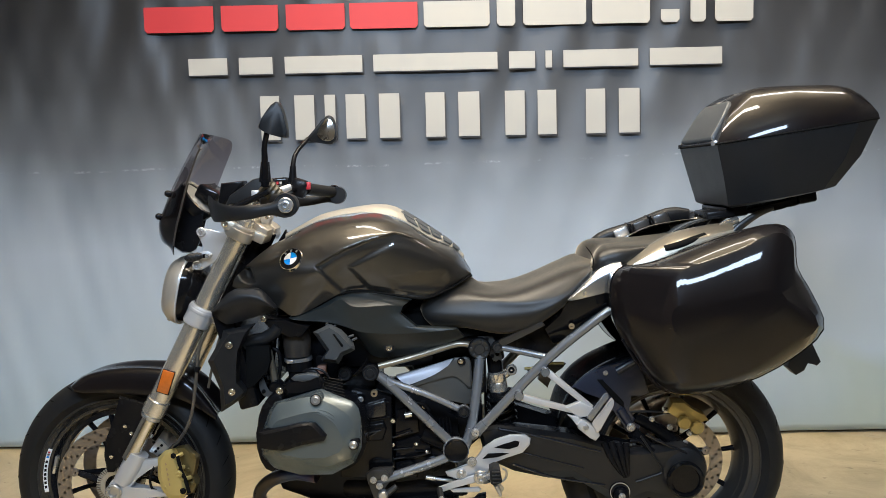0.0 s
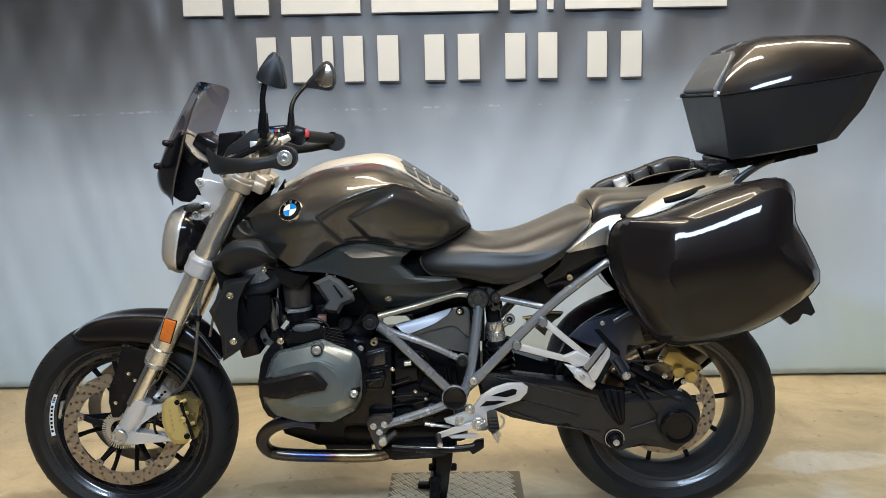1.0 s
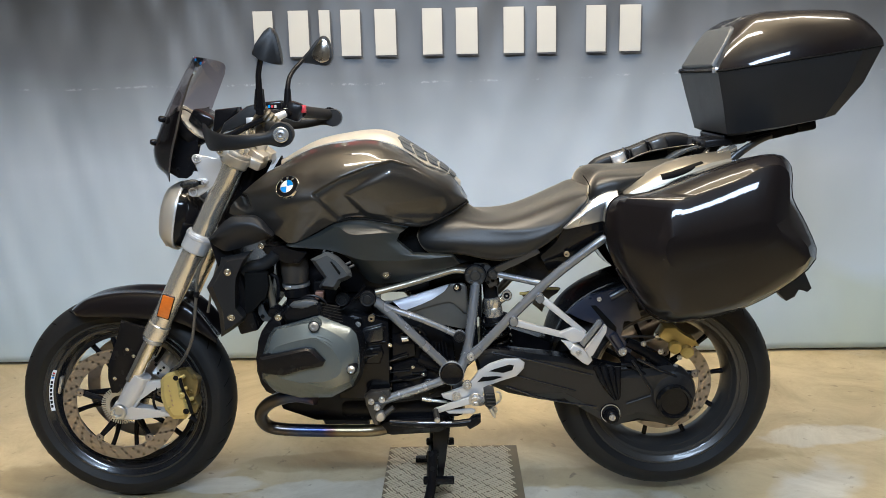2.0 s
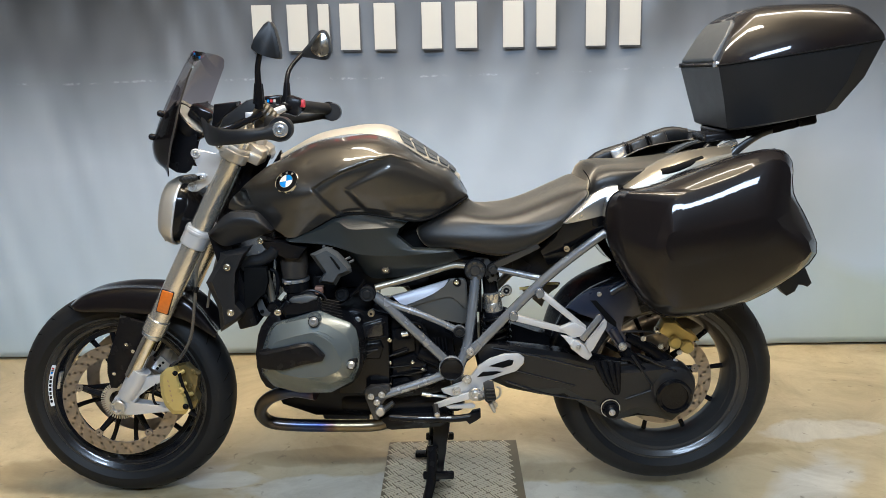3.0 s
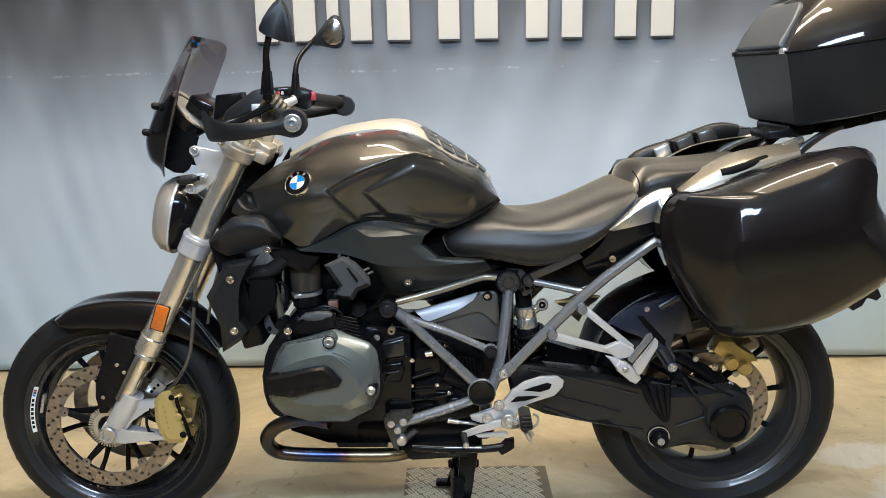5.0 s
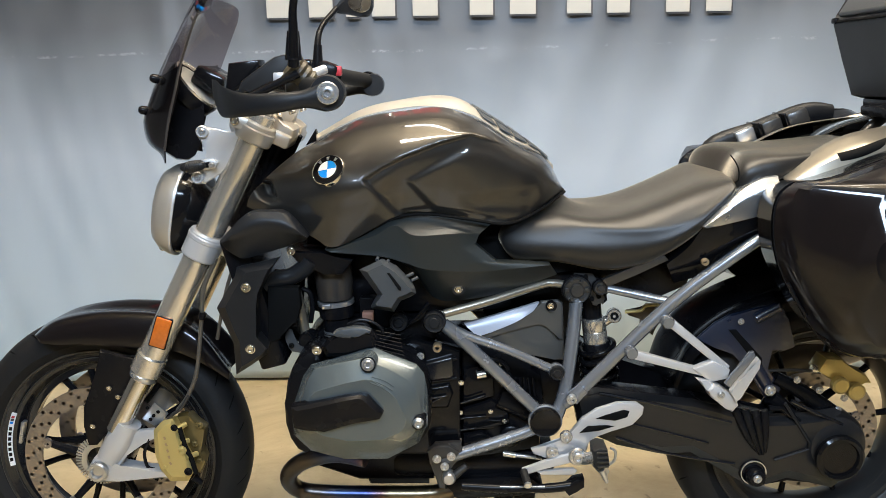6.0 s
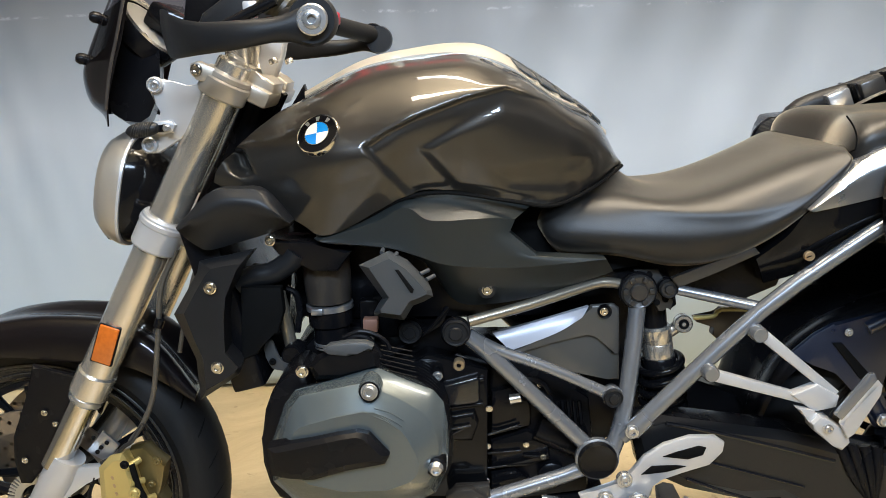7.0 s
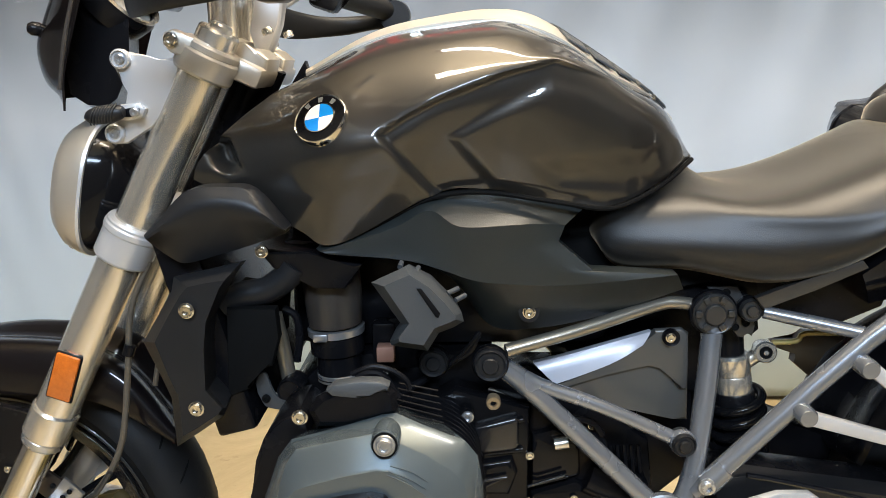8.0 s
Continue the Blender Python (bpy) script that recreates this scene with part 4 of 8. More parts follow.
pair("signal_arm", slab([(-0.465, -0.137, 0.918), (-0.447, -0.137, 0.921), (-0.439, -0.137, 0.920), (-0.439, -0.137, 0.913), (-0.449, -0.137, 0.910), (-0.465, -0.137, 0.910)], 0.006, 0.002), SATIN)
SA, SB2 = Vector((-0.499, -0.145, 0.911)), Vector((-0.453, -0.145, 0.917))
SG = tube([SA.lerp(SB2, k) for k in (0.0, 0.12, 0.38, 0.68, 0.9, 1.0)], [0.002, 0.0075, 0.0105, 0.0105, 0.0085, 0.006], 20, 4)
pair("turn_signal", SG, MATTE, None, "ribbed black turn signal stub")
for k in range(8):
    a, r = SA.lerp(SB2, 0.26 + 0.075 * k), 0.0108
    ring = [a + Vector((0.004 * math.cos(q), -r * math.sin(q) * 0.98, r * math.cos(q))) for q in (math.pi * (0.10 + 0.80 * m / 8) for m in range(9))]
    part("signal_rib", tube(ring, 0.0009, 6, 1), RIMGREY, bike)
screw(bike, (-0.440, -0.145, 0.916), 0.0055, SILVER)

# ---- screen, visor, gauges ----
SCR = skin([
    [(-0.485, 0, 1.232), (-0.526, 0, 1.165), (-0.573, 0, 1.081), (-0.607, 0, 1.005)],
    [(-0.467, -0.060, 1.228), (-0.504, -0.060, 1.165), (-0.546, -0.060, 1.083), (-0.582, -0.060, 1.006)],
    [(-0.445, -0.115, 1.220), (-0.474, -0.115, 1.165), (-0.508, -0.115, 1.095), (-0.541, -0.115, 1.019)],
    [(-0.438, -0.136, 1.208), (-0.460, -0.136, 1.165), (-0.490, -0.136, 1.100), (-0.523, -0.136, 1.026)],
    [(-0.444, -0.145, 1.186), (-0.456, -0.145, 1.160), (-0.482, -0.145, 1.102), (-0.515, -0.145, 1.028)]], 8, 6, True, 0.0)
part("windscreen", SCR, SMOKE, bike, "smoked plastic windscreen", 60)
VIS = skin([
    [(-0.573, 0, 1.078), (-0.596, 0, 1.031), (-0.610, 0, 0.993), (-0.608, 0, 0.952), (-0.587, 0, 0.929)],
    [(-0.545, -0.070, 1.078), (-0.567, -0.070, 1.032), (-0.582, -0.070, 0.992), (-0.576, -0.070, 0.951), (-0.557, -0.070, 0.930)],
    [(-0.488, -0.120, 1.099), (-0.502, -0.120, 1.047), (-0.520, -0.120, 0.995), (-0.532, -0.120, 0.955), (-0.535, -0.120, 0.918)]], 6, 5, True, 0.004, (), (0.6, 0.2, 0))
part("screen_visor", VIS, PAINT, bike, "dark brown metallic lamp visor")
part("visor_edge", tube([(-0.444, -0.144, 1.186), (-0.456, -0.142, 1.165), (-0.482, -0.142, 1.101), (-0.498, -0.142, 1.048), (-0.514, -0.142, 0.997), (-0.526, -0.142, 0.943)], 0.0025, 8, 4), DUCT, bike)
for at in ((-0.560, -0.060, 1.074), (-0.587, -0.060, 1.015)):
    pair("screen_screw", lathe([(0.0, -0.012), (0.005, -0.011), (0.0085, -0.004), (0.0085, 0.004), (0.005, 0.009), (0, 0.010)], at, (-1, -0.5, 0.2), 16), SATIN)
part("inner_fairing", rings_body([
    [(-0.507, -0.070, 1.059), (-0.542, -0.070, 0.994), (-0.548, -0.070, 0.936), (-0.505, -0.070, 0.920), (-0.480, -0.070, 0.949), (-0.467, -0.070, 1.022)],
    [(-0.553, 0.070, 1.052), (-0.590, 0.070, 0.983), (-0.596, 0.070, 0.921), (-0.550, 0.070, 0.904), (-0.524, 0.070, 0.935), (-0.510, 0.070, 1.012)]], None, 2), SATIN, bike)
GA = Vector((-0.494, -0.030, 1.056))
gauge = part("instrument", lathe([(0.055, -0.02), (0.058, 0.0), (0.055, 0.008), (0.047, 0.004), (0.0, 0.003)], GA, (0.72, -0.1, 0.55), 36), SATIN, bike)
part("gauge_ring", lathe([(0.050, 0.006), (0.056, 0.008), (0.056, 0.012), (0.050, 0.010)], GA, (0.72, -0.1, 0.55), 36, None, True), CHAMPAGNE, gauge)
part("gauge_face", lathe([(0.050, 0.0045), (0.0, 0.0045)], GA, (0.72, -0.1, 0.55), 36), WHITEINK, gauge)
part("display", box((-0.467, 0.020, 1.068), (0.06, 0.12, 0.04), 0.008, (0, 30, 0)), GLOSSBLACK, bike)

# fork, lamp and screen are shrunk and moved nearer to fit the camera's view
NEARER = Matrix.Translation((0.003, -0.035, 0.0185)) @ Matrix.Scale(0.984, 4)
for ob in bike.children:
    if ob not in built_before:
        ob.matrix_basis = NEARER @ ob.matrix_basis

# ---- handlebar ----
part("handlebar", tube([(-0.181, -0.400, 1.048), (-0.231, -0.280, 1.055), (-0.318, -0.100, 1.056), (-0.326, 0, 1.073), (-0.317, 0.100, 1.076), (-0.263, 0.270, 1.072), (-0.199, 0.400, 1.058)], 0.0115, 16, 6), SATIN, bike)
part("grip", tube([(-0.259, 0.270, 1.075), (-0.193, 0.405, 1.058)], 0.0175, 20, 1), RUBBER, bike, "ribbed black rubber grip")
part("grip", tube([(-0.185, -0.395, 1.049), (-0.231, -0.270, 1.055)], 0.0175, 20, 1), RUBBER, bike, "ribbed black rubber grip")
part("bar_end", lathe([(0.022, -0.006), (0.024, 0), (0.022, 0.006)], (-0.194, 0.405, 1.058), (0, 1, 0), 24), SATIN, bike)
part("grip_flange", lathe([(0.021, -0.004), (0.021, 0.004)], (-0.262, 0.265, 1.076), (0, 1, 0), 24), SATIN, bike)
part("switch_box", box((-0.271, 0.235, 1.077), (0.05, 0.05, 0.055), 0.012, (0, 20, 0)), SATIN, bike)
part("switch", box((-0.242, 0.225, 1.083), (0.013, 0.02, 0.022), 0.003), REDPLASTIC, bike, "red starter switch")
part("switch_box", box((-0.251, -0.240, 1.053), (0.045, 0.06, 0.045), 0.012), DUCT, bike)
part("clutch_lever", tube([(-0.328, 0.180, 1.057), (-0.298, 0.200, 1.079), (-0.278, 0.220, 1.075)], [0.006, 0.008, 0.007], 10, 4), WHITESILVER, bike)
part("master_cylinder", box((-0.331, 0.190, 1.093), (0.075, 0.045, 0.03), 0.006, (0, -4, 0)), GLOSSBLACK, bike)
for k, ink in enumerate((BLUE, REDINK, WHITEINK)):
    part("emblem_stripe", box(Vector((-0.329, 0.164, 1.094)) + Vector((0.009 * k, 0, 0)), (0.006, 0.002, 0.008), 0), ink, bike)
# hand guard on the near bar end
G = []
for q, (hh, ww) in zip([(-0.160, -0.400, 1.049), (-0.181, -0.405, 1.047), (-0.214, -0.410, 1.041), (-0.264, -0.410, 1.035), (-0.312, -0.390, 1.033), (-0.352, -0.350, 1.036), (-0.374, -0.310, 1.044), (-0.388, -0.285, 1.058)], ((0.010, 0.008), (0.026, 0.012), (0.014, 0.010), (0.0155, 0.008), (0.018, 0.007), (0.024, 0.006), (0.026, 0.005), (0.014, 0.003))):
    G.append([Vector(q) + Vector((0, ww * math.cos(a), hh * math.sin(a))) for a in (2 * math.pi * k / 16 for k in range(16))])
GG = [list(r) for r in zip(*[spline(c, 4) for c in zip(*G)])]
pair("hand_guard", rings_body(GG), MATTE, None, "black plastic hand guard")
pair("guard_washer", lathe([(0.026, -0.02), (0.0275, -0.002), (0.025, 0.006), (0.019, 0.006)], (-0.181, -0.408, 1.049), (0, -1, 0), 30), MATTE)
part("guard_bolt", lathe([(0.0170, 0.004), (0.0170, 0.0072), (0.0155, 0.0086), (0.0105, 0.0086), (0.0095, 0.0110), (0.0080, 0.0118), (0.0050, 0.0118), (0.0045, 0.0070), (0, 0.0070)], (-0.179, -0.416, 1.049), (0, -1, 0), 30), SILVER, bike, "steel guard bolt")
part("lever_guard", slab([(-0.382, -0.200, 1.099), (-0.327, -0.200, 1.104), (-0.326, -0.200, 1.093), (-0.385, -0.200, 1.036), (-0.392, -0.200, 1.043)], 0.05, 0.006), GLOSSBLACK, bike)
part("clutch_reservoir", slab([(-0.258, -0.240, 1.115), (-0.294, -0.240, 1.107), (-0.351, -0.240, 1.069), (-0.366, -0.240, 1.038), (-0.342, -0.240, 1.055), (-0.249, -0.240, 1.082)], 0.035, 0.006), MATTE, bike)
part("clutch_lever", tube([(-0.242, -0.300, 1.079), (-0.289, -0.300, 1.058), (-0.330, -0.300, 1.041), (-0.363, -0.300, 1.039)], 0.007, 10, 4), SATIN, bike)
part("lever_pivot", box((-0.282, -0.262, 1.072), (0.018, 0.01, 0.018), 0.002), WHITESILVER, bike)
BV = [(0.0235 + 0.0022 * (k % 2) - 0.0006 * k, 0.0055 * k) for k in range(11)]
part("switch_boot", lathe([(0, 0), *BV, (0, 0.055)], (-0.262, -0.262, 1.092), (0.62, 0.25, -0.62), 26), BOOT, bike, "olive brown ribbed rubber boot")
part("bar_clamp", tube([(-0.236, -0.200, 1.076), (-0.214, -0.185, 1.086)], [0.010, 0.008], 14, 1), WHITESILVER, bike)

# mirrors
def mirror(pts_stem, outline, label):
    m = part("mirror", slab(outline, 0.03, 0.01, 3), MATTE, bike, label)
    part("mirror_stem", tube(pts_stem, [0.010, 0.0075, 0.0065, 0.0065], 12, 4), SATIN, m)
    return m


ma = mirror([(-0.249, -0.300, 1.091), (-0.243, -0.320, 1.149), (-0.240, -0.330, 1.180), (-0.231, -0.340, 1.210)], [(-0.201, -0.360, 1.278), (-0.215, -0.360, 1.271), (-0.246, -0.360, 1.228), (-0.236, -0.360, 1.214), (-0.214, -0.360, 1.204), (-0.186, -0.360, 1.198), (-0.182, -0.360, 1.211), (-0.191, -0.360, 1.262)], "black mirror housing on a stem")
mb = mirror([(-0.294, 0.250, 1.077), (-0.293, 0.270, 1.150), (-0.283, 0.290, 1.187), (-0.253, 0.320, 1.226)], [(-0.265, 0.340, 1.222), (-0.238, 0.340, 1.253), (-0.202, 0.340, 1.293), (-0.180, 0.340, 1.289), (-0.170, 0.340, 1.254), (-0.173, 0.340, 1.221), (-0.189, 0.340, 1.207), (-0.233, 0.340, 1.214)], "black mirror on an angled stem")
part("mirror_glass", slab([(-0.229, 0.335, 1.239), (-0.201, 0.335, 1.283), (-0.183, 0.335, 1.279), (-0.174, 0.335, 1.251), (-0.179, 0.335, 1.223), (-0.205, 0.335, 1.217)], 0.004, 0.001, 3), CHROME, mb, "mirror glass")
part("stem_boot", tube([(-0.249, -0.300, 1.100), (-0.247, -0.300, 1.146)], [0.014, 0.010], 14, 1), SATIN, ma)
part("stem_boot", tube([(-0.293, 0.250, 1.090), (-0.290, 0.250, 1.142)], [0.013, 0.009], 14, 1), SATIN, mb)

# ---- tank ----
STRIP = skin([
    [(-0.265, 0, 0.958), (-0.172, 0, 1.007), (-0.096, 0, 1.023), (-0.028, 0, 1.029), (0.024, 0, 1.018), (0.098, 0, 0.973), (0.172, 0, 0.923), (0.210, 0, 0.888)],
    [(-0.256, -0.060, 0.962), (-0.168, -0.060, 1.006), (-0.088, -0.060, 1.023), (-0.022, -0.060, 1.029), (0.031, -0.060, 1.019), (0.103, -0.050, 0.974), (0.169, -0.035, 0.927), (0.209, -0.018, 0.891)],
    [(-0.248, -0.105, 0.958), (-0.173, -0.105, 0.994), (-0.090, -0.105, 1.012), (-0.018, -0.105, 1.014), (0.048, -0.100, 0.996), (0.115, -0.085, 0.951), (0.168, -0.060, 0.924), (0.206, -0.030, 0.888)]], 6, 5, True, 0.012, (), (0, 0, -1))
part("tank_cover", STRIP, COVER, bike, "champagne metallic tank top cover")
T1 = [(-0.265, -0.100, 0.946), (-0.215, -0.100, 0.974), (-0.156, -0.100, 0.999), (-0.084, -0.100, 1.011), (-0.012, -0.100, 1.014), (0.052, -0.090, 0.993), (0.122, -0.075, 0.947), (0.187, -0.050, 0.909), (0.226, -0.020, 0.849)]
T2 = [(-0.286, -0.130, 0.934), (-0.215, -0.168, 0.952), (-0.145, -0.180, 0.969), (-0.067, -0.180, 0.987), (0.001, -0.172, 0.991), (0.069, -0.155, 0.970), (0.130, -0.130, 0.933), (0.186, -0.095, 0.897), (0.227, -0.035, 0.846)]
T3 = [(-0.330, -0.162, 0.898), (-0.218, -0.222, 0.894), (-0.146, -0.232, 0.897), (-0.084, -0.230, 0.928), (-0.016, -0.220, 0.951), (0.044, -0.200, 0.959), (0.115, -0.170, 0.922), (0.182, -0.125, 0.881), (0.228, -0.045, 0.845)]
T4 = [(-0.366, -0.165, 0.862), (-0.232, -0.215, 0.835), (-0.147, -0.222, 0.851), (-0.089, -0.218, 0.874), (-0.014, -0.208, 0.881), (0.059, -0.192, 0.878), (0.123, -0.166, 0.862), (0.186, -0.122, 0.848), (0.228, -0.045, 0.843)]
T5 = [(-0.376, -0.160, 0.840), (-0.256, -0.195, 0.789), (-0.206, -0.200, 0.769), (-0.098, -0.195, 0.821), (-0.039, -0.190, 0.826), (0.044, -0.178, 0.811), (0.109, -0.158, 0.801), (0.173, -0.120, 0.821), (0.228, -0.045, 0.842)]
TK = skin([T1, T2, T3, T4, T5], 28, 20, False, 0.0)
press(TK, [(-0.153, -0.215, 0.893), (-0.121, -0.215, 0.913), (-0.086, -0.215, 0.930), (-0.017, -0.215, 0.955), (0.041, -0.215, 0.968), (0.106, -0.215, 0.945), (0.241, -0.215, 0.881), (0.240, -0.215, 0.797), (0.102, -0.215, 0.800), (-0.096, -0.215, 0.823)], 0.012, 0.0035, (-0.02, 0.13))
press(TK, [(-0.084, -0.205, 0.889), (-0.033, -0.205, 0.915), (0.037, -0.205, 0.948), (0.078, -0.205, 0.938), (0.186, -0.205, 0.883), (0.185, -0.205, 0.799), (0.046, -0.205, 0.810), (-0.030, -0.205, 0.825)], -0.006, 0.014, (0.0, 0.16))
press(TK, [(0.009, -0.205, 0.863), (0.172, -0.205, 0.874), (0.185, -0.205, 0.799), (0.032, -0.205, 0.811)], 0.006, 0.03)
press(TK, [(-0.363, -0.190, 0.889), (-0.326, -0.190, 0.892), (-0.309, -0.190, 0.852), (-0.330, -0.190, 0.844), (-0.349, -0.190, 0.853)], 0.03, 0.012)
bmesh.ops.smooth_vert(TK, verts=[v for v in TK.verts if not v.is_boundary], factor=0.5, use_axis_x=True, use_axis_y=True, use_axis_z=True)
bmesh.ops.smooth_vert(TK, verts=[v for v in TK.verts if not v.is_boundary], factor=0.5, use_axis_x=True, use_axis_y=True, use_axis_z=True)
EC, EN = BVHTree.FromBMesh(TK).ray_cast(Vector((-0.214, -3.0, 0.910)), Vector((0, 1, 0)))[:2]
EN = EN if EN.y < 0 else -EN
edge_out(TK, 0.014)
mirror_y(TK)
tank = part("fuel_tank", TK, TANKPAINT, bike, "dark brown metallic fuel tank", 50)
part("tank_edge", tube([(-0.205, -0.190, 0.764), (-0.153, -0.190, 0.792), (-0.099, -0.190, 0.818), (-0.039, -0.190, 0.824), (0.045, -0.190, 0.811), (0.110, -0.165, 0.799), (0.173, -0.125, 0.818), (0.228, -0.050, 0.840)], 0.003, 8, 4), GAPSHADE, bike)
# tank pad tiles laid on the cover
def on_cover(u, v):
    rows = [[(-0.265, 0, 0.958), (-0.172, 0, 1.007), (-0.096, 0, 1.023), (-0.028, 0, 1.029), (0.024, 0, 1.018), (0.098, 0, 0.973), (0.172, 0, 0.923), (0.210, 0, 0.888)], [(-0.256, -0.060, 0.962), (-0.168, -0.060, 1.006), (-0.088, -0.060, 1.023), (-0.022, -0.060, 1.029), (0.031, -0.060, 1.019), (0.103, -0.050, 0.974), (0.169, -0.035, 0.927), (0.209, -0.018, 0.891)], [(-0.248, -0.105, 0.958), (-0.173, -0.105, 0.994), (-0.090, -0.105, 1.012), (-0.018, -0.105, 1.014), (0.048, -0.100, 0.996), (0.115, -0.085, 0.951), (0.168, -0.060, 0.924), (0.206, -0.030, 0.888)]]
    i, k = min(6, int(u)), u - min(6, int(u))
    a, b, c = [Vector(r[i]).lerp(Vector(r[i + 1]), k) for r in rows]
    return a.lerp(b, v * 2) if v < 0.5 else b.lerp(c, v * 2 - 1)


LIFT = Vector((0.0015, 0, 0.0026))
for i in range(5):
    for v0, v1 in ((0.03, 0.30), (0.36, 0.62), (0.68, 0.93)):
        for s in (1, -1):
            u0, u1 = 4.25 + 0.5 * i, 4.25 + 0.5 * i + 0.42
            q = [on_cover(u, v) + LIFT for u, v in ((u0, v0), (u0 + 0.03, v1), (u1, v1), (u1 - 0.03, v0))]
            part("tank_pad_tile", slab([(p.x, s * p.y, p.z) for p in q], 0.003, 0.0008, 1, (0.4, 0, 0.9)), DEFLECT, tank)
part("tank_hook", slab([(-0.278, -0.060, 0.941), (-0.257, -0.060, 0.973), (-0.251, -0.060, 0.953)], 0.02, 0.002), SATIN, bike)

# round emblem in plain quarters
EC = EC + EN * 0.001
badge = part("emblem", lathe([(0.031, -0.010), (0.031, 0.0), (0.0300, 0.002), (0.0285, 0.0015), (0.0285, -0.004)], EC, EN, 48), CHROME, bike, "round chrome-edged emblem with blue and white quarters")
part("emblem_field", lathe([(0.0285, 0.0), (0.0285, 0.0015), (0.0, 0.0018)], EC, EN, 48), GLOSSBLACK, badge)
ex = (Vector((1, 0, 0)) - EN * EN.x).normalized()
ez = EN.cross(ex)
for k in range(4):
    bm = bmesh.new()
    ring = [EC + EN * 0.0028] + [EC + EN * 0.0028 + (ex * math.cos(a) + ez * math.sin(a)) * 0.0172 for a in (math.pi / 2 * (k + q / 8) for q in range(9))]
    bm.faces.new([bm.verts.new(p) for p in ring])
    part("emblem_quarter", bm, WHITE if k % 2 else BLUE, badge)
for k in (50, 90, 130):
    a = radians(k)
    c = EC + EN * 0.0022 + (ex * math.cos(a) + ez * math.sin(a)) * 0.0232
    q = [c + (ex * math.cos(a) + ez * math.sin(a)) * u + (ez * math.cos(a) - ex * math.sin(a)) * w for u, w in ((-0.0032, -0.0022), (0.0032, -0.0030), (0.0032, 0.0030), (-0.0032, 0.0022))]
    bm = bmesh.new()
    bm.faces.new([bm.verts.new(p) for p in q])
    part("emblem_mark", bm, SILVER, badge)
part("emblem_ring", lathe([(0.0172, 0.001), (0.0172, 0.003), (0.0182, 0.003), (0.0182, 0.001)], EC, EN, 40, None, True), CHROME, badge)

# ---- side panels ----
SP = skin([
    [(-0.231, -0.190, 0.762), (-0.155, -0.184, 0.794), (-0.106, -0.178, 0.820), (-0.050, -0.172, 0.826), (0.012, -0.164, 0.820), (0.060, -0.152, 0.810), (0.090, -0.140, 0.804)],
    [(-0.226, -0.196, 0.760), (-0.142, -0.200, 0.786), (-0.100, -0.203, 0.806), (-0.066, -0.206, 0.788), (-0.008, -0.202, 0.788), (0.020, -0.196, 0.788), (0.054, -0.180, 0.783)],
    [(-0.223, -0.196, 0.759), (-0.137, -0.201, 0.772), (-0.094, -0.203, 0.780), (-0.056, -0.204, 0.763), (-0.002, -0.198, 0.760), (0.024, -0.195, 0.763), (0.046, -0.186, 0.765)],
    [(-0.220, -0.197, 0.758), (-0.132, -0.202, 0.757), (-0.088, -0.203, 0.751), (-0.045, -0.201, 0.735), (0.017, -0.196, 0.732), (0.053, -0.193, 0.732), (0.086, -0.186, 0.730)],
    [(-0.218, -0.197, 0.757), (-0.130, -0.203, 0.750), (-0.085, -0.203, 0.737), (-0.040, -0.200, 0.722), (0.043, -0.193, 0.715), (0.109, -0.186, 0.717), (0.186, -0.172, 0.720)],
    [(-0.205, -0.186, 0.752), (-0.118, -0.178, 0.741), (-0.075, -0.158, 0.714), (-0.032, -0.140, 0.652), (0.026, -0.133, 0.645), (0.110, -0.130, 0.660), (0.205, -0.125, 0.690)]], 8, 4, False, 0.0, (0, 1, 2, 3, 4))
SQ = drape(SP, [(0.014, -0.150, 0.675), (0.014, -0.150, 0.671)], 0.002, 2)
edge_out(SP, 0.03)
pair("side_panel", SP, SIDEPLASTIC, None, "matte black plastic side panel", 20)
part("screw_well", lathe([(0.0125, -0.004), (0.0125, 0.002), (0.010, 0.002)], SQ[0], (0, -1, 0), 22), MATTE, bike)
screw(bike, SQ[0], 0.0075)
WG = skin([
    [(-0.411, -0.235, 0.790), (-0.386, -0.235, 0.815), (-0.359, -0.235, 0.838), (-0.324, -0.235, 0.841), (-0.291, -0.235, 0.836), (-0.255, -0.235, 0.794)],
    [(-0.405, -0.245, 0.787), (-0.378, -0.245, 0.802), (-0.348, -0.245, 0.815), (-0.314, -0.245, 0.818), (-0.281, -0.245, 0.809), (-0.253, -0.245, 0.794)],
    [(-0.406, -0.215, 0.771), (-0.390, -0.215, 0.759), (-0.373, -0.215, 0.753), (-0.333, -0.215, 0.763), (-0.294, -0.215, 0.774), (-0.260, -0.215, 0.785)]], 4, 4, False, 0.03, (1,))
pair("radiator_wing", WG, MATTE, None, "matte black radiator wing", 40)
screw(bike, (-0.290, -0.205, 0.763), 0.007)
part("wing_back", slab([(-0.305, -0.180, 0.761), (-0.242, -0.180, 0.754), (-0.178, -0.180, 0.741), (-0.202, -0.180, 0.710), (-0.237, -0.180, 0.710), (-0.286, -0.180, 0.736)], 0.1, 0.006), SATIN, bike)
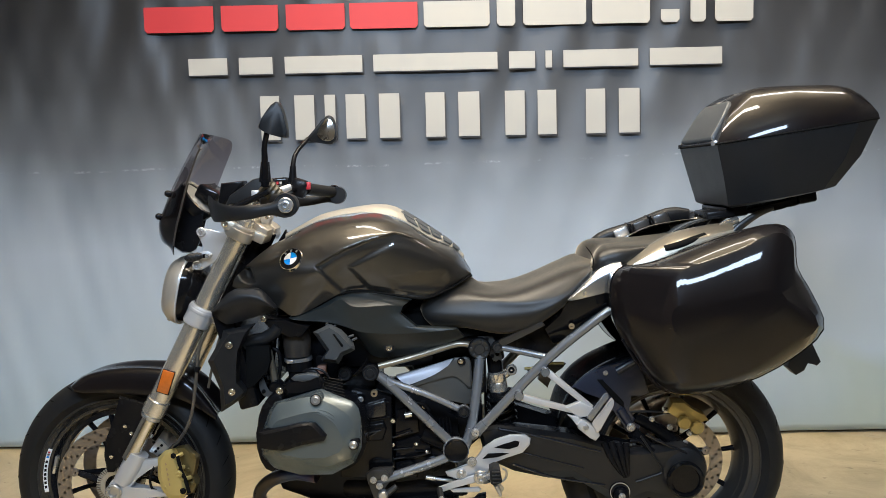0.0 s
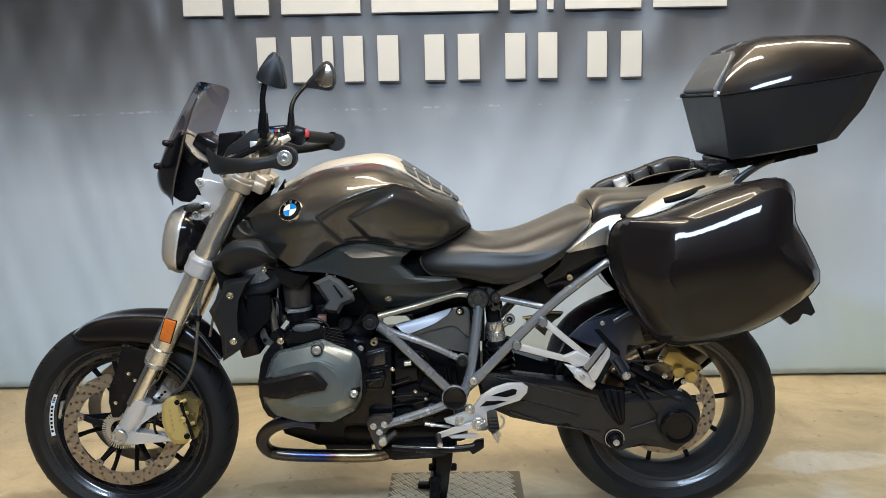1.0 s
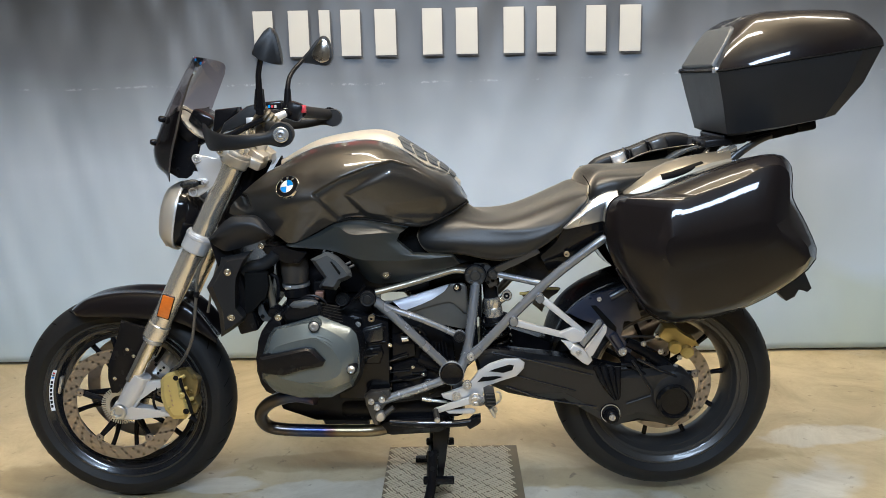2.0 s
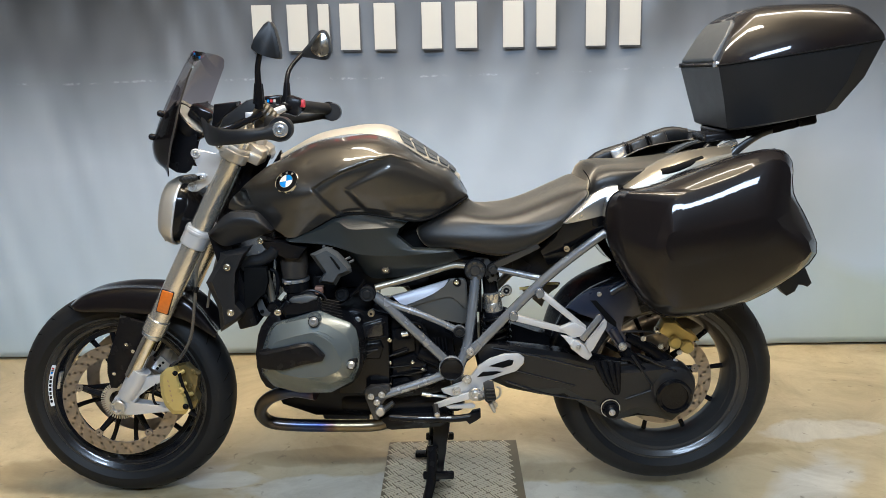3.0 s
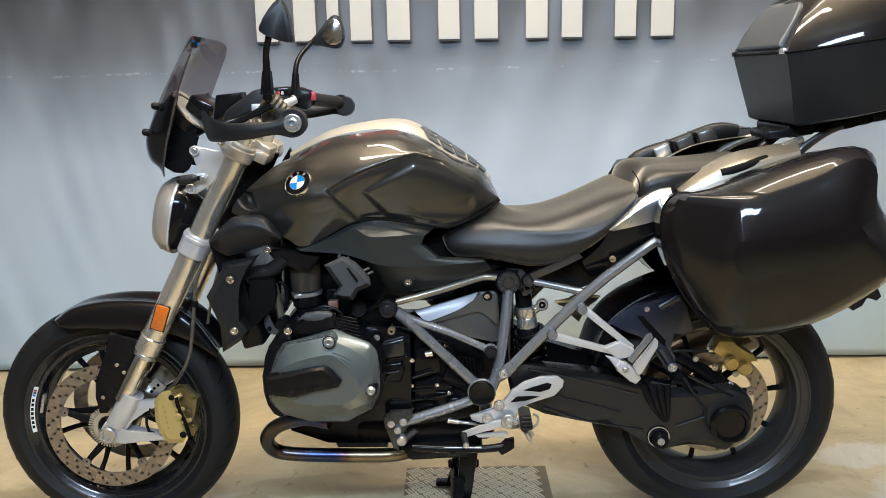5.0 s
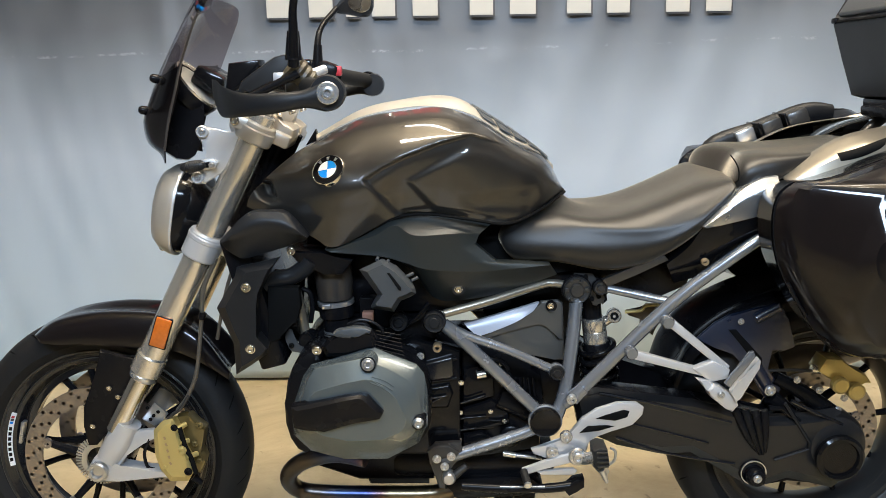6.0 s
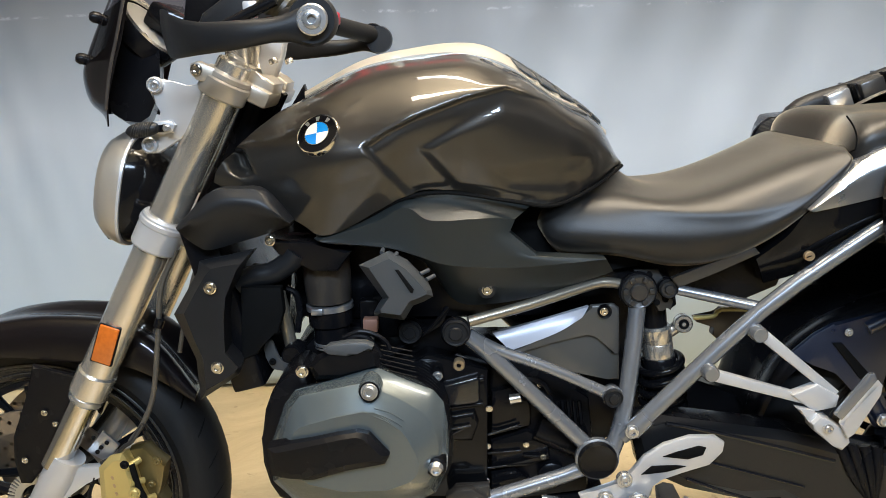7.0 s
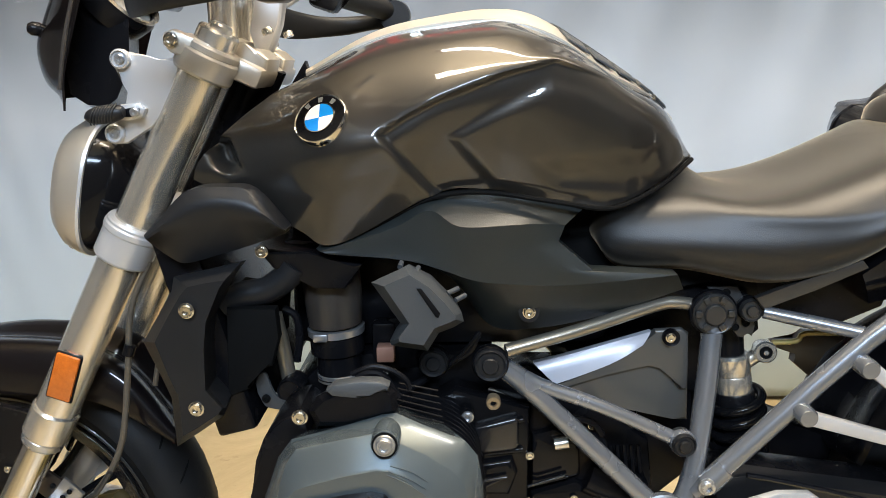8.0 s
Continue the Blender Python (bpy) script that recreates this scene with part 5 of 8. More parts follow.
rc_line_b = [(-0.428, -0.225, 0.664), (-0.409, -0.225, 0.694), (-0.390, -0.225, 0.724), (-0.386, -0.225, 0.740), (-0.354, -0.225, 0.746), (-0.309, -0.225, 0.756), (-0.326, -0.225, 0.735), (-0.352, -0.225, 0.688), (-0.357, -0.225, 0.654), (-0.358, -0.225, 0.606), (-0.340, -0.225, 0.583), (-0.343, -0.225, 0.573), (-0.374, -0.225, 0.552), (-0.401, -0.225, 0.535), (-0.402, -0.225, 0.596), (-0.411, -0.225, 0.621)]
rc_line_c = [(-0.406, -0.248, 0.671), (-0.390, -0.248, 0.698), (-0.373, -0.248, 0.724), (-0.364, -0.248, 0.734), (-0.344, -0.248, 0.738), (-0.322, -0.248, 0.741), (-0.329, -0.248, 0.732), (-0.347, -0.248, 0.694), (-0.352, -0.248, 0.662), (-0.354, -0.248, 0.614), (-0.337, -0.248, 0.592), (-0.342, -0.248, 0.585), (-0.366, -0.248, 0.569), (-0.384, -0.248, 0.559), (-0.385, -0.248, 0.606), (-0.394, -0.248, 0.631)]
RC = rings_body([inset(rc_line_b, 0.06, -0.19), rc_line_b, rc_line_c], None, 1)
pair("radiator_cover", RC, MATTE, None, "black plastic radiator side cover", 18)
screw(bike, (-0.365, -0.252, 0.709), 0.0085)
screw(bike, (-0.366, -0.246, 0.592), 0.0085)
part("radiator", box((-0.37, 0, 0.66), (0.05, 0.38, 0.26), 0.006, (0, -14, 0)), SATIN, bike)
bm = bmesh.new()
for k in range(24):
    box((-0.397, 0, 0.545 + 0.0095 * k), (0.004, 0.36, 0.002), 0, (0, -14, 0), bm)
part("radiator_fins", bm, MATTE, bike)

# ---- seats and tail ----
seat_line_a = [(0.229, 0, 0.831), (0.270, 0, 0.808), (0.316, 0, 0.803), (0.370, 0, 0.812), (0.432, 0, 0.836), (0.494, 0, 0.861), (0.543, 0, 0.868), (0.581, 0, 0.862)]
seat_line_b = [(0.208, -0.050, 0.825), (0.246, -0.085, 0.804), (0.288, -0.110, 0.800), (0.341, -0.120, 0.807), (0.402, -0.130, 0.827), (0.463, -0.135, 0.853), (0.505, -0.140, 0.869), (0.532, -0.140, 0.873)]
seat_line_c = [(0.165, -0.085, 0.812), (0.207, -0.120, 0.806), (0.255, -0.148, 0.794), (0.325, -0.163, 0.789), (0.395, -0.170, 0.793), (0.455, -0.174, 0.814), (0.503, -0.176, 0.850), (0.526, -0.172, 0.868)]
seat_line_d = [(0.112, -0.112, 0.799), (0.160, -0.138, 0.787), (0.240, -0.157, 0.775), (0.325, -0.170, 0.770), (0.396, -0.177, 0.776), (0.453, -0.183, 0.799), (0.500, -0.185, 0.840), (0.529, -0.180, 0.863)]
seat_line_w = [(0.092, -0.123, 0.764), (0.114, -0.143, 0.745), (0.186, -0.159, 0.743), (0.282, -0.172, 0.738), (0.359, -0.178, 0.744), (0.424, -0.183, 0.768), (0.483, -0.184, 0.811), (0.530, -0.179, 0.860)]
seat_line_e = [(0.105, -0.112, 0.740), (0.131, -0.118, 0.711), (0.207, -0.130, 0.711), (0.296, -0.148, 0.695), (0.370, -0.158, 0.709), (0.429, -0.166, 0.744), (0.481, -0.172, 0.792), (0.531, -0.176, 0.856)]
SEAT = skin([seat_line_a, seat_line_b, seat_line_c, seat_line_d, seat_line_w, seat_line_e], 7, 6, True, 0.03)
for k in range(9):
    bmesh.ops.smooth_vert(SEAT, verts=[v for v in SEAT.verts if not v.is_boundary], factor=0.5, use_axis_x=True, use_axis_y=True, use_axis_z=True)
part("rider_seat", SEAT, LEATHER, bike, "black vinyl rider seat", 70)
# Near-black sheet added so the gap round the seat nose looks dark.
part("seat_gap_shade", slab([(0.048, -0.100, 0.749), (0.063, -0.100, 0.772), (0.104, -0.100, 0.799), (0.166, -0.100, 0.812), (0.244, -0.100, 0.749), (0.247, -0.100, 0.691), (0.191, -0.100, 0.683), (0.135, -0.100, 0.684), (0.085, -0.100, 0.708)], 0.03, 0.003), GAPSHADE, bike, "near-black sheet for the shade in the seat gap")
PIL = skin([
    [(0.540, 0, 0.836), (0.572, 0, 0.901), (0.608, 0, 0.912), (0.653, 0, 0.914), (0.713, 0, 0.918), (0.835, 0, 0.927)],
    [(0.525, -0.100, 0.850), (0.547, -0.100, 0.904), (0.583, -0.100, 0.917), (0.635, -0.090, 0.916), (0.695, -0.080, 0.918), (0.821, -0.060, 0.929)],
    [(0.523, -0.140, 0.850), (0.539, -0.165, 0.890), (0.578, -0.165, 0.906), (0.615, -0.160, 0.910), (0.681, -0.140, 0.915), (0.808, -0.105, 0.930)],
    [(0.528, -0.150, 0.841), (0.551, -0.168, 0.849), (0.585, -0.172, 0.860), (0.614, -0.168, 0.872), (0.680, -0.145, 0.899), (0.807, -0.110, 0.923)]], 6, 5, True, 0.03)
for k in range(2):
    bmesh.ops.smooth_vert(PIL, verts=[v for v in PIL.verts if not v.is_boundary], factor=0.5, use_axis_x=True, use_axis_y=True, use_axis_z=True)
SEAM = drape(PIL, [(0.512, -0.170, 0.918), (0.523, -0.170, 0.903), (0.529, -0.170, 0.885), (0.527, -0.170, 0.857)])
part("pillion_seat", PIL, LEATHER, bike, "black vinyl pillion seat", 70)
part("seat_seam", tube(SEAM, 0.0012, 6, 1), GAPSHADE, bike)
GR = skin([
    [(0.612, -0.165, 0.876), (0.679, -0.150, 0.919), (0.736, -0.140, 0.945), (0.808, -0.130, 0.959), (0.888, -0.120, 0.968)],
    [(0.612, -0.195, 0.870), (0.676, -0.192, 0.902), (0.738, -0.188, 0.925), (0.801, -0.183, 0.939), (0.873, -0.178, 0.954)],
    [(0.617, -0.200, 0.860), (0.675, -0.200, 0.878), (0.737, -0.198, 0.893), (0.798, -0.195, 0.911), (0.872, -0.190, 0.930)]], 8, 6, False, 0.02, (1,))
GS = [p + Vector((0, 0.004, -0.0065)) for p in drape(GR, [(0.702, -0.190, 0.915), (0.731, -0.190, 0.923), (0.775, -0.190, 0.936), (0.805, -0.190, 0.944)], 0.0)]
pair("grab_rail", GR, RAIL, None, "champagne painted grab rail")
# The slot is a near-black bar, its shade painted in.
pair("grab_slot", tube(GS, 0.0105, 12, 1, None, 0.9), GAPSHADE)
pair("grab_strip", tube([(0.613, -0.206, 0.854), (0.674, -0.206, 0.872), (0.735, -0.206, 0.887), (0.795, -0.206, 0.905), (0.867, -0.206, 0.925)], 0.004, 8, 3), SATIN)
TP = skin([
    [(0.462, -0.185, 0.790), (0.499, -0.185, 0.827), (0.532, -0.185, 0.856), (0.565, -0.185, 0.875), (0.595, -0.185, 0.880)],
    [(0.462, -0.198, 0.791), (0.499, -0.198, 0.817), (0.532, -0.198, 0.838), (0.566, -0.198, 0.853), (0.593, -0.198, 0.859)],
    [(0.469, -0.190, 0.787), (0.508, -0.190, 0.795), (0.543, -0.190, 0.803), (0.577, -0.190, 0.812), (0.601, -0.190, 0.821)]], 6, 5, False, 0.03, (1,))
pair("tail_panel", TP, SILVER, None, "silver painted tail side panel")
TL = skin([
    [(0.410, -0.145, 0.710), (0.445, -0.165, 0.748), (0.468, -0.182, 0.788), (0.514, -0.186, 0.796), (0.566, -0.186, 0.807), (0.600, -0.186, 0.815)],
    [(0.418, -0.140, 0.693), (0.455, -0.165, 0.722), (0.485, -0.178, 0.747), (0.528, -0.180, 0.766), (0.579, -0.180, 0.785), (0.609, -0.180, 0.796)],
    [(0.432, -0.120, 0.667), (0.475, -0.140, 0.687), (0.511, -0.150, 0.717), (0.548, -0.155, 0.741), (0.596, -0.155, 0.768), (0.626, -0.155, 0.782)]], 5, 4, False, 0.04)
pair("tail_lower", TL, GLOSSBLACK)
part("quarter_turn_screw", lathe([(0.0072, -0.004), (0.0072, 0.002), (0.006, 0.003), (0, 0.003)], (0.472, -0.180, 0.722), (0, -1, 0), 20), BRASS, bike)
part("screw_slot", box(Vector((0.470, -0.184, 0.722)), (0.0075, 0.001, 0.0016), 0, (0, -18, 0)), GAPSHADE, bike)
pair("tail_rail", slab([(0.290, -0.135, 0.680), (0.345, -0.150, 0.707), (0.400, -0.165, 0.733), (0.408, -0.165, 0.723), (0.354, -0.150, 0.693), (0.301, -0.135, 0.665)], 0.012, 0.002), RIMGREY)
# Black filler added to close the see-through gap under the seat.
part("under_seat_filler", slab([(0.080, -0.085, 0.739), (0.492, -0.085, 0.731), (0.467, -0.085, 0.652), (0.411, -0.085, 0.628), (0.322, -0.085, 0.655), (0.274, -0.085, 0.635), (0.118, -0.085, 0.678)], 0.03, 0.004), SATIN, bike)
part("tail_box", box((0.80, 0, 0.845), (0.40, 0.28, 0.08), 0.03, (0, -14, 0)), SATIN, bike)

# ---- frame ----
pair("frame_tube", tube([(-0.019, -0.170, 0.609), (0.027, -0.170, 0.568), (0.178, -0.170, 0.414)], [0.0120, 0.0122, 0.0122], 18, 3), FRAMEGREY, None, "grey painted steel frame tube")
pair("frame_tube", tube([(-0.014, -0.170, 0.629), (0.075, -0.150, 0.647), (0.172, -0.120, 0.668), (0.201, -0.115, 0.670), (0.232, -0.112, 0.664)], 0.0082, 16, 4), RAIL)
pair("frame_tube", tube([(-0.014, -0.168, 0.607), (0.027, -0.168, 0.584), (0.101, -0.168, 0.556), (0.195, -0.168, 0.511)], [0.012, 0.0092, 0.0088, 0.0088], 16, 3), FRAMEGREY)
pair("frame_tube", tube([(0.244, -0.120, 0.641), (0.233, -0.140, 0.553), (0.216, -0.160, 0.460), (0.197, -0.170, 0.414)], [0.0132, 0.0132, 0.0132, 0.0145], 18, 3), FRAMEGREY)
pair("frame_tube", tube([(0.180, -0.170, 0.406), (0.130, -0.170, 0.381), (-0.024, -0.170, 0.331)], [0.013, 0.0120, 0.0120], 18, 3), FRAMEGREY)
pair("frame_tube", tube([(0.215, -0.170, 0.442), (0.248, -0.170, 0.472), (0.413, -0.170, 0.639), (0.538, -0.180, 0.741), (0.580, -0.180, 0.769)], [0.011, 0.0128, 0.0124, 0.0118, 0.0115], 18, 3), FRAMEGREY)
part("frame_tube", tube([(0.302, -0.130, 0.661), (0.355, -0.145, 0.652), (0.419, -0.165, 0.641)], [0.008, 0.0088, 0.0088], 16, 3), FRAMEGREY, bike)


def cap(at, r, inner=True, material=None, ring=None):
    c = part("frame_cap", lathe([(r * 0.96, -0.02), (r, -0.004), (r, 0.004), (r * 0.9, 0.007), (r * 0.78, 0.005), (0, 0.0055)], at, (0, -1, 0), 36), material or MATTE, bike, "round black plastic frame cap")
    part("cap_ring", lathe([(r * 1.0, -0.012), (r * 1.10, -0.010), (r * 1.10, -0.002), (r * 1.02, 0.0)], at, (0, -1, 0), 36), ring or FRAMEGREY, c)
    if inner:
        part("cap_disc", lathe([(r * 0.5, 0.004), (r * 0.5, 0.008), (r * 0.44, 0.0095), (0, 0.0095)], at, (0, -1, 0), 28), material or MATTE, c)
    return c


cap((0.177, -0.185, 0.413), 0.030, False, GLOSSBLACK)
pair("frame_gusset", slab([(-0.003, -0.172, 0.605), (0.016, -0.172, 0.600), (0.038, -0.172, 0.572), (0.033, -0.172, 0.564), (0.013, -0.172, 0.580), (-0.001, -0.172, 0.591)], 0.008, 0.003), FRAMEGREY)
cap((-0.033, -0.184, 0.617), 0.020, True, None, SATIN)
cap((-0.102, -0.150, 0.608), 0.018, True, None, SATIN)
c = cap((0.243, -0.128, 0.659), 0.0265, True, RIMGREY, SATIN)
for k in range(6):
    a = math.pi / 3 * k
    part("cap_lug", box(Vector((0.242, -0.135, 0.661)) + Vector((0.0195 * math.cos(a), 0, 0.0195 * math.sin(a))), (0.008, 0.006, 0.008), 0.001, (0, -math.degrees(a), 0)), RIMGREY, c)
cap((0.290, -0.120, 0.661), 0.0145, True, RIMGREY, SATIN)
cap((0.199, -0.180, 0.511), 0.0145, True)
part("mount_plate", slab([(0.240, -0.105, 0.687), (0.278, -0.105, 0.687), (0.285, -0.105, 0.672), (0.291, -0.105, 0.651), (0.302, -0.105, 0.637), (0.299, -0.105, 0.621), (0.292, -0.105, 0.627), (0.287, -0.105, 0.620), (0.279, -0.105, 0.621), (0.272, -0.105, 0.636), (0.263, -0.105, 0.641)], 0.006, 0.0015), RIMGREY, bike, "drilled grey steel mount plate")
# Holes are near-black discs laid on, shade painted instead of drilled.
for q in [(0.263, -0.109, 0.680), (0.276, -0.109, 0.635), (0.289, -0.109, 0.640)]:
    part("plate_hole", lathe([(0.0048, -0.002), (0.0048, 0.0), (0.0042, 0.0004), (0.0036, -0.001), (0, -0.001)], q, (0, -1, 0), 18), GAPSHADE, bike)
part("cable_bracket", slab([(0.265, -0.100, 0.680), (0.287, -0.100, 0.681), (0.304, -0.100, 0.659), (0.308, -0.100, 0.629), (0.299, -0.100, 0.621), (0.292, -0.100, 0.634), (0.283, -0.100, 0.627), (0.269, -0.100, 0.650)], 0.004, 0.001), SATIN, bike)
screw(bike, (0.227, -0.188, 0.460), 0.010, SILVER)
pair("frame_lug", tube([(0.229, -0.178, 0.456), (0.251, -0.178, 0.478)], [0.0145, 0.0135], 14, 1), FRAMEGREY)
# Black filler added where the banner would show past the cap.
part("frame_gap_filler", slab([(0.06, -0.04, 0.60), (0.10, -0.04, 0.66), (0.262, -0.04, 0.69), (0.262, -0.04, 0.52), (0.12, -0.04, 0.52)], 0.08, 0.006), SATIN, bike, "black filler slab closing the gap behind the frame")
# grey infill panel, its upper facet painted paler for the light from above
pair("infill_panel", slab([(0.029, -0.100, 0.581), (0.108, -0.100, 0.600), (0.172, -0.100, 0.624), (0.216, -0.100, 0.628), (0.221, -0.100, 0.617), (0.224, -0.100, 0.506), (0.205, -0.100, 0.508), (0.138, -0.100, 0.524), (0.072, -0.100, 0.547), (0.047, -0.100, 0.560)], 0.02, 0.004), PANELGREY, None, "dark grey plastic frame infill panel")
pair("infill_border", slab([(0.053, -0.107, 0.559), (0.107, -0.107, 0.582), (0.157, -0.107, 0.605), (0.176, -0.107, 0.632), (0.209, -0.107, 0.634), (0.219, -0.107, 0.627), (0.221, -0.107, 0.551), (0.211, -0.107, 0.551), (0.187, -0.107, 0.584), (0.171, -0.107, 0.589), (0.116, -0.107, 0.572), (0.067, -0.107, 0.553)], 0.010, 0.004, 1, (0, 1, 0), None, 3), PANELGREY)
pair("infill_lit_top", skin([
    [(0.024, -0.100, 0.587), (0.065, -0.100, 0.597), (0.122, -0.100, 0.613), (0.173, -0.100, 0.628)],
    [(0.032, -0.106, 0.580), (0.071, -0.106, 0.589), (0.124, -0.106, 0.604), (0.168, -0.106, 0.621)],
    [(0.051, -0.111, 0.562), (0.085, -0.111, 0.574), (0.128, -0.111, 0.592), (0.161, -0.111, 0.613)]], 5, 3, False, 0.01), PANELLIT)
part("frame_filler", slab([(0.031, -0.030, 0.516), (0.245, -0.030, 0.598), (0.251, -0.030, 0.402), (0.187, -0.030, 0.346), (0.040, -0.030, 0.427)], 0.03, 0.004), SATIN, bike)
# Black fillers added to close gaps round the gearbox and swingarm.
part("engine_gap_filler", slab([(-0.131, -0.070, 0.533), (0.020, -0.070, 0.573), (0.181, -0.070, 0.464), (0.192, -0.070, 0.354), (0.141, -0.070, 0.264), (-0.140, -0.070, 0.268)], 0.03, 0.004), SATIN, bike)
part("frame_gap_filler", slab([(0.257, 0.020, 0.521), (0.320, 0.020, 0.471), (0.471, 0.020, 0.426), (0.487, 0.020, 0.351), (0.255, 0.020, 0.355)], 0.06, 0.006), SATIN, bike)
# Near-black sheets painted in for the shaded void beside the radiator.
part("radiator_gap_shade", slab([(-0.340, -0.195, 0.693), (-0.282, -0.195, 0.692), (-0.280, -0.195, 0.656), (-0.291, -0.195, 0.621), (-0.307, -0.195, 0.618), (-0.319, -0.195, 0.593), (-0.346, -0.195, 0.582)], 0.02, 0.004), GAPSHADE, bike)
part("radiator_void_shade", slab([(-0.379, -0.100, 0.700), (-0.293, -0.100, 0.684), (-0.300, -0.100, 0.625), (-0.330, -0.100, 0.606), (-0.377, -0.100, 0.590)], 0.05, 0.004), GAPSHADE, bike)
screw(bike, (0.194, -0.116, 0.625), 0.006)
part("screw_well", lathe([(0.011, -0.003), (0.011, 0.003), (0.009, 0.002), (0, 0.001)], (0.196, -0.110, 0.623), (0, -1, 0), 20), SATIN, bike)

# ---- engine ----
head_line_b = [(-0.285, -0.305, 0.450), (-0.286, -0.305, 0.479), (-0.283, -0.305, 0.506), (-0.274, -0.305, 0.529), (-0.262, -0.305, 0.561), (-0.247, -0.305, 0.581), (-0.194, -0.305, 0.595), (-0.150, -0.305, 0.608), (-0.135, -0.305, 0.610), (-0.108, -0.305, 0.597), (-0.063, -0.305, 0.578), (-0.050, -0.305, 0.561), (-0.045, -0.305, 0.530), (-0.044, -0.305, 0.497), (-0.047, -0.305, 0.464), (-0.063, -0.305, 0.430), (-0.118, -0.305, 0.401), (-0.196, -0.305, 0.402), (-0.257, -0.305, 0.420)]
head_line_d = [(-0.270, -0.335, 0.468), (-0.271, -0.335, 0.495), (-0.265, -0.335, 0.519), (-0.258, -0.335, 0.539), (-0.248, -0.335, 0.567), (-0.236, -0.335, 0.584), (-0.190, -0.335, 0.594), (-0.149, -0.335, 0.602), (-0.127, -0.335, 0.590), (-0.101, -0.335, 0.577), (-0.077, -0.335, 0.561), (-0.065, -0.335, 0.548), (-0.059, -0.335, 0.529), (-0.056, -0.335, 0.508), (-0.058, -0.335, 0.484), (-0.072, -0.335, 0.457), (-0.119, -0.335, 0.433), (-0.189, -0.335, 0.434), (-0.242, -0.335, 0.449)]
head_line_f = [(-0.250, -0.352, 0.481), (-0.254, -0.352, 0.503), (-0.252, -0.352, 0.524), (-0.247, -0.352, 0.540), (-0.237, -0.352, 0.550), (-0.222, -0.352, 0.555), (-0.185, -0.352, 0.565), (-0.152, -0.352, 0.571), (-0.138, -0.352, 0.570), (-0.120, -0.352, 0.559), (-0.104, -0.352, 0.546), (-0.094, -0.352, 0.532), (-0.085, -0.352, 0.513), (-0.079, -0.352, 0.497), (-0.081, -0.352, 0.482), (-0.092, -0.352, 0.469), (-0.124, -0.352, 0.457), (-0.183, -0.352, 0.456), (-0.227, -0.352, 0.467)]
HEAD = rings_body([inset(head_line_b, 0.28, -0.22), head_line_b, inset(head_line_b, 0.02, -0.311), head_line_d, inset(head_line_d, 0.022, -0.337), head_line_f, inset(head_line_f, 0.035, -0.354), inset(head_line_f, 0.5, -0.355)], None, 1)
HR = [drape(HEAD, q) for q in ([(-0.138, -0.340, 0.573), (-0.117, -0.340, 0.565), (-0.101, -0.340, 0.554)], [(-0.140, -0.340, 0.569), (-0.119, -0.340, 0.559), (-0.103, -0.340, 0.548)], [(-0.141, -0.340, 0.565), (-0.122, -0.340, 0.556), (-0.106, -0.340, 0.544)])]
pair("cylinder_head_cover", HEAD, HEADGREY, None, "slate grey cylinder head cover", 27)
ins_line_a = [(-0.276, -0.345, 0.527), (-0.255, -0.345, 0.531), (-0.218, -0.345, 0.537), (-0.185, -0.345, 0.544), (-0.158, -0.345, 0.548), (-0.144, -0.345, 0.545), (-0.118, -0.345, 0.514), (-0.124, -0.345, 0.503), (-0.174, -0.345, 0.494), (-0.220, -0.345, 0.481), (-0.253, -0.345, 0.484), (-0.273, -0.345, 0.489)]
ins_line_c = [(-0.264, -0.372, 0.523), (-0.246, -0.372, 0.526), (-0.212, -0.372, 0.533), (-0.180, -0.372, 0.540), (-0.160, -0.372, 0.543), (-0.151, -0.372, 0.540), (-0.131, -0.372, 0.518), (-0.135, -0.372, 0.512), (-0.174, -0.372, 0.505), (-0.214, -0.372, 0.494), (-0.244, -0.372, 0.497), (-0.261, -0.372, 0.501)]
INS = rings_body([ins_line_a, inset(ins_line_a, 0.02, -0.366), ins_line_c], None, 1)
pair("head_cover_insert", INS, SATIN, None, "black plastic cover insert", 30)
pair("head_black_edge", slab([(-0.288, -0.270, 0.403), (-0.307, -0.270, 0.455), (-0.299, -0.270, 0.535), (-0.276, -0.270, 0.578), (-0.248, -0.270, 0.592), (-0.235, -0.270, 0.570), (-0.265, -0.270, 0.535), (-0.280, -0.270, 0.477), (-0.260, -0.270, 0.402)], 0.10, 0.008, 2), SATIN)
PL = Vector((-0.143, -0.352, 0.596))
pair("plug_boss", lathe([(0.0165, -0.06), (0.0145, -0.004), (0.0135, -0.001), (0.012, -0.001)], PL, (0, -1, 0.1), 30), HEADGREY)
# Near-black ring painted in for the shade under the plug washer.
part("plug_shade_ring", lathe([(0.0132, -0.002), (0.0132, 0.0005), (0.010, 0.0008)], PL, (0, -1, 0.1), 30), GAPSHADE, bike)
part("plug", lathe([(0.0112, -0.004), (0.0112, 0.002), (0.0105, 0.003), (0.0085, 0.003), (0.008, 0.006), (0.007, 0.007), (0.0045, 0.007), (0.004, 0.004), (0, 0.004)], PL, (0, -1, 0.1), 30), SILVER, bike, "steel socket plug")
PB = Vector((-0.061, -0.342, 0.485))
part("cover_boss", lathe([(0.0135, -0.04), (0.0135, 0.0), (0.011, 0.002)], PB, (0, -1, 0), 26), SATIN, bike)
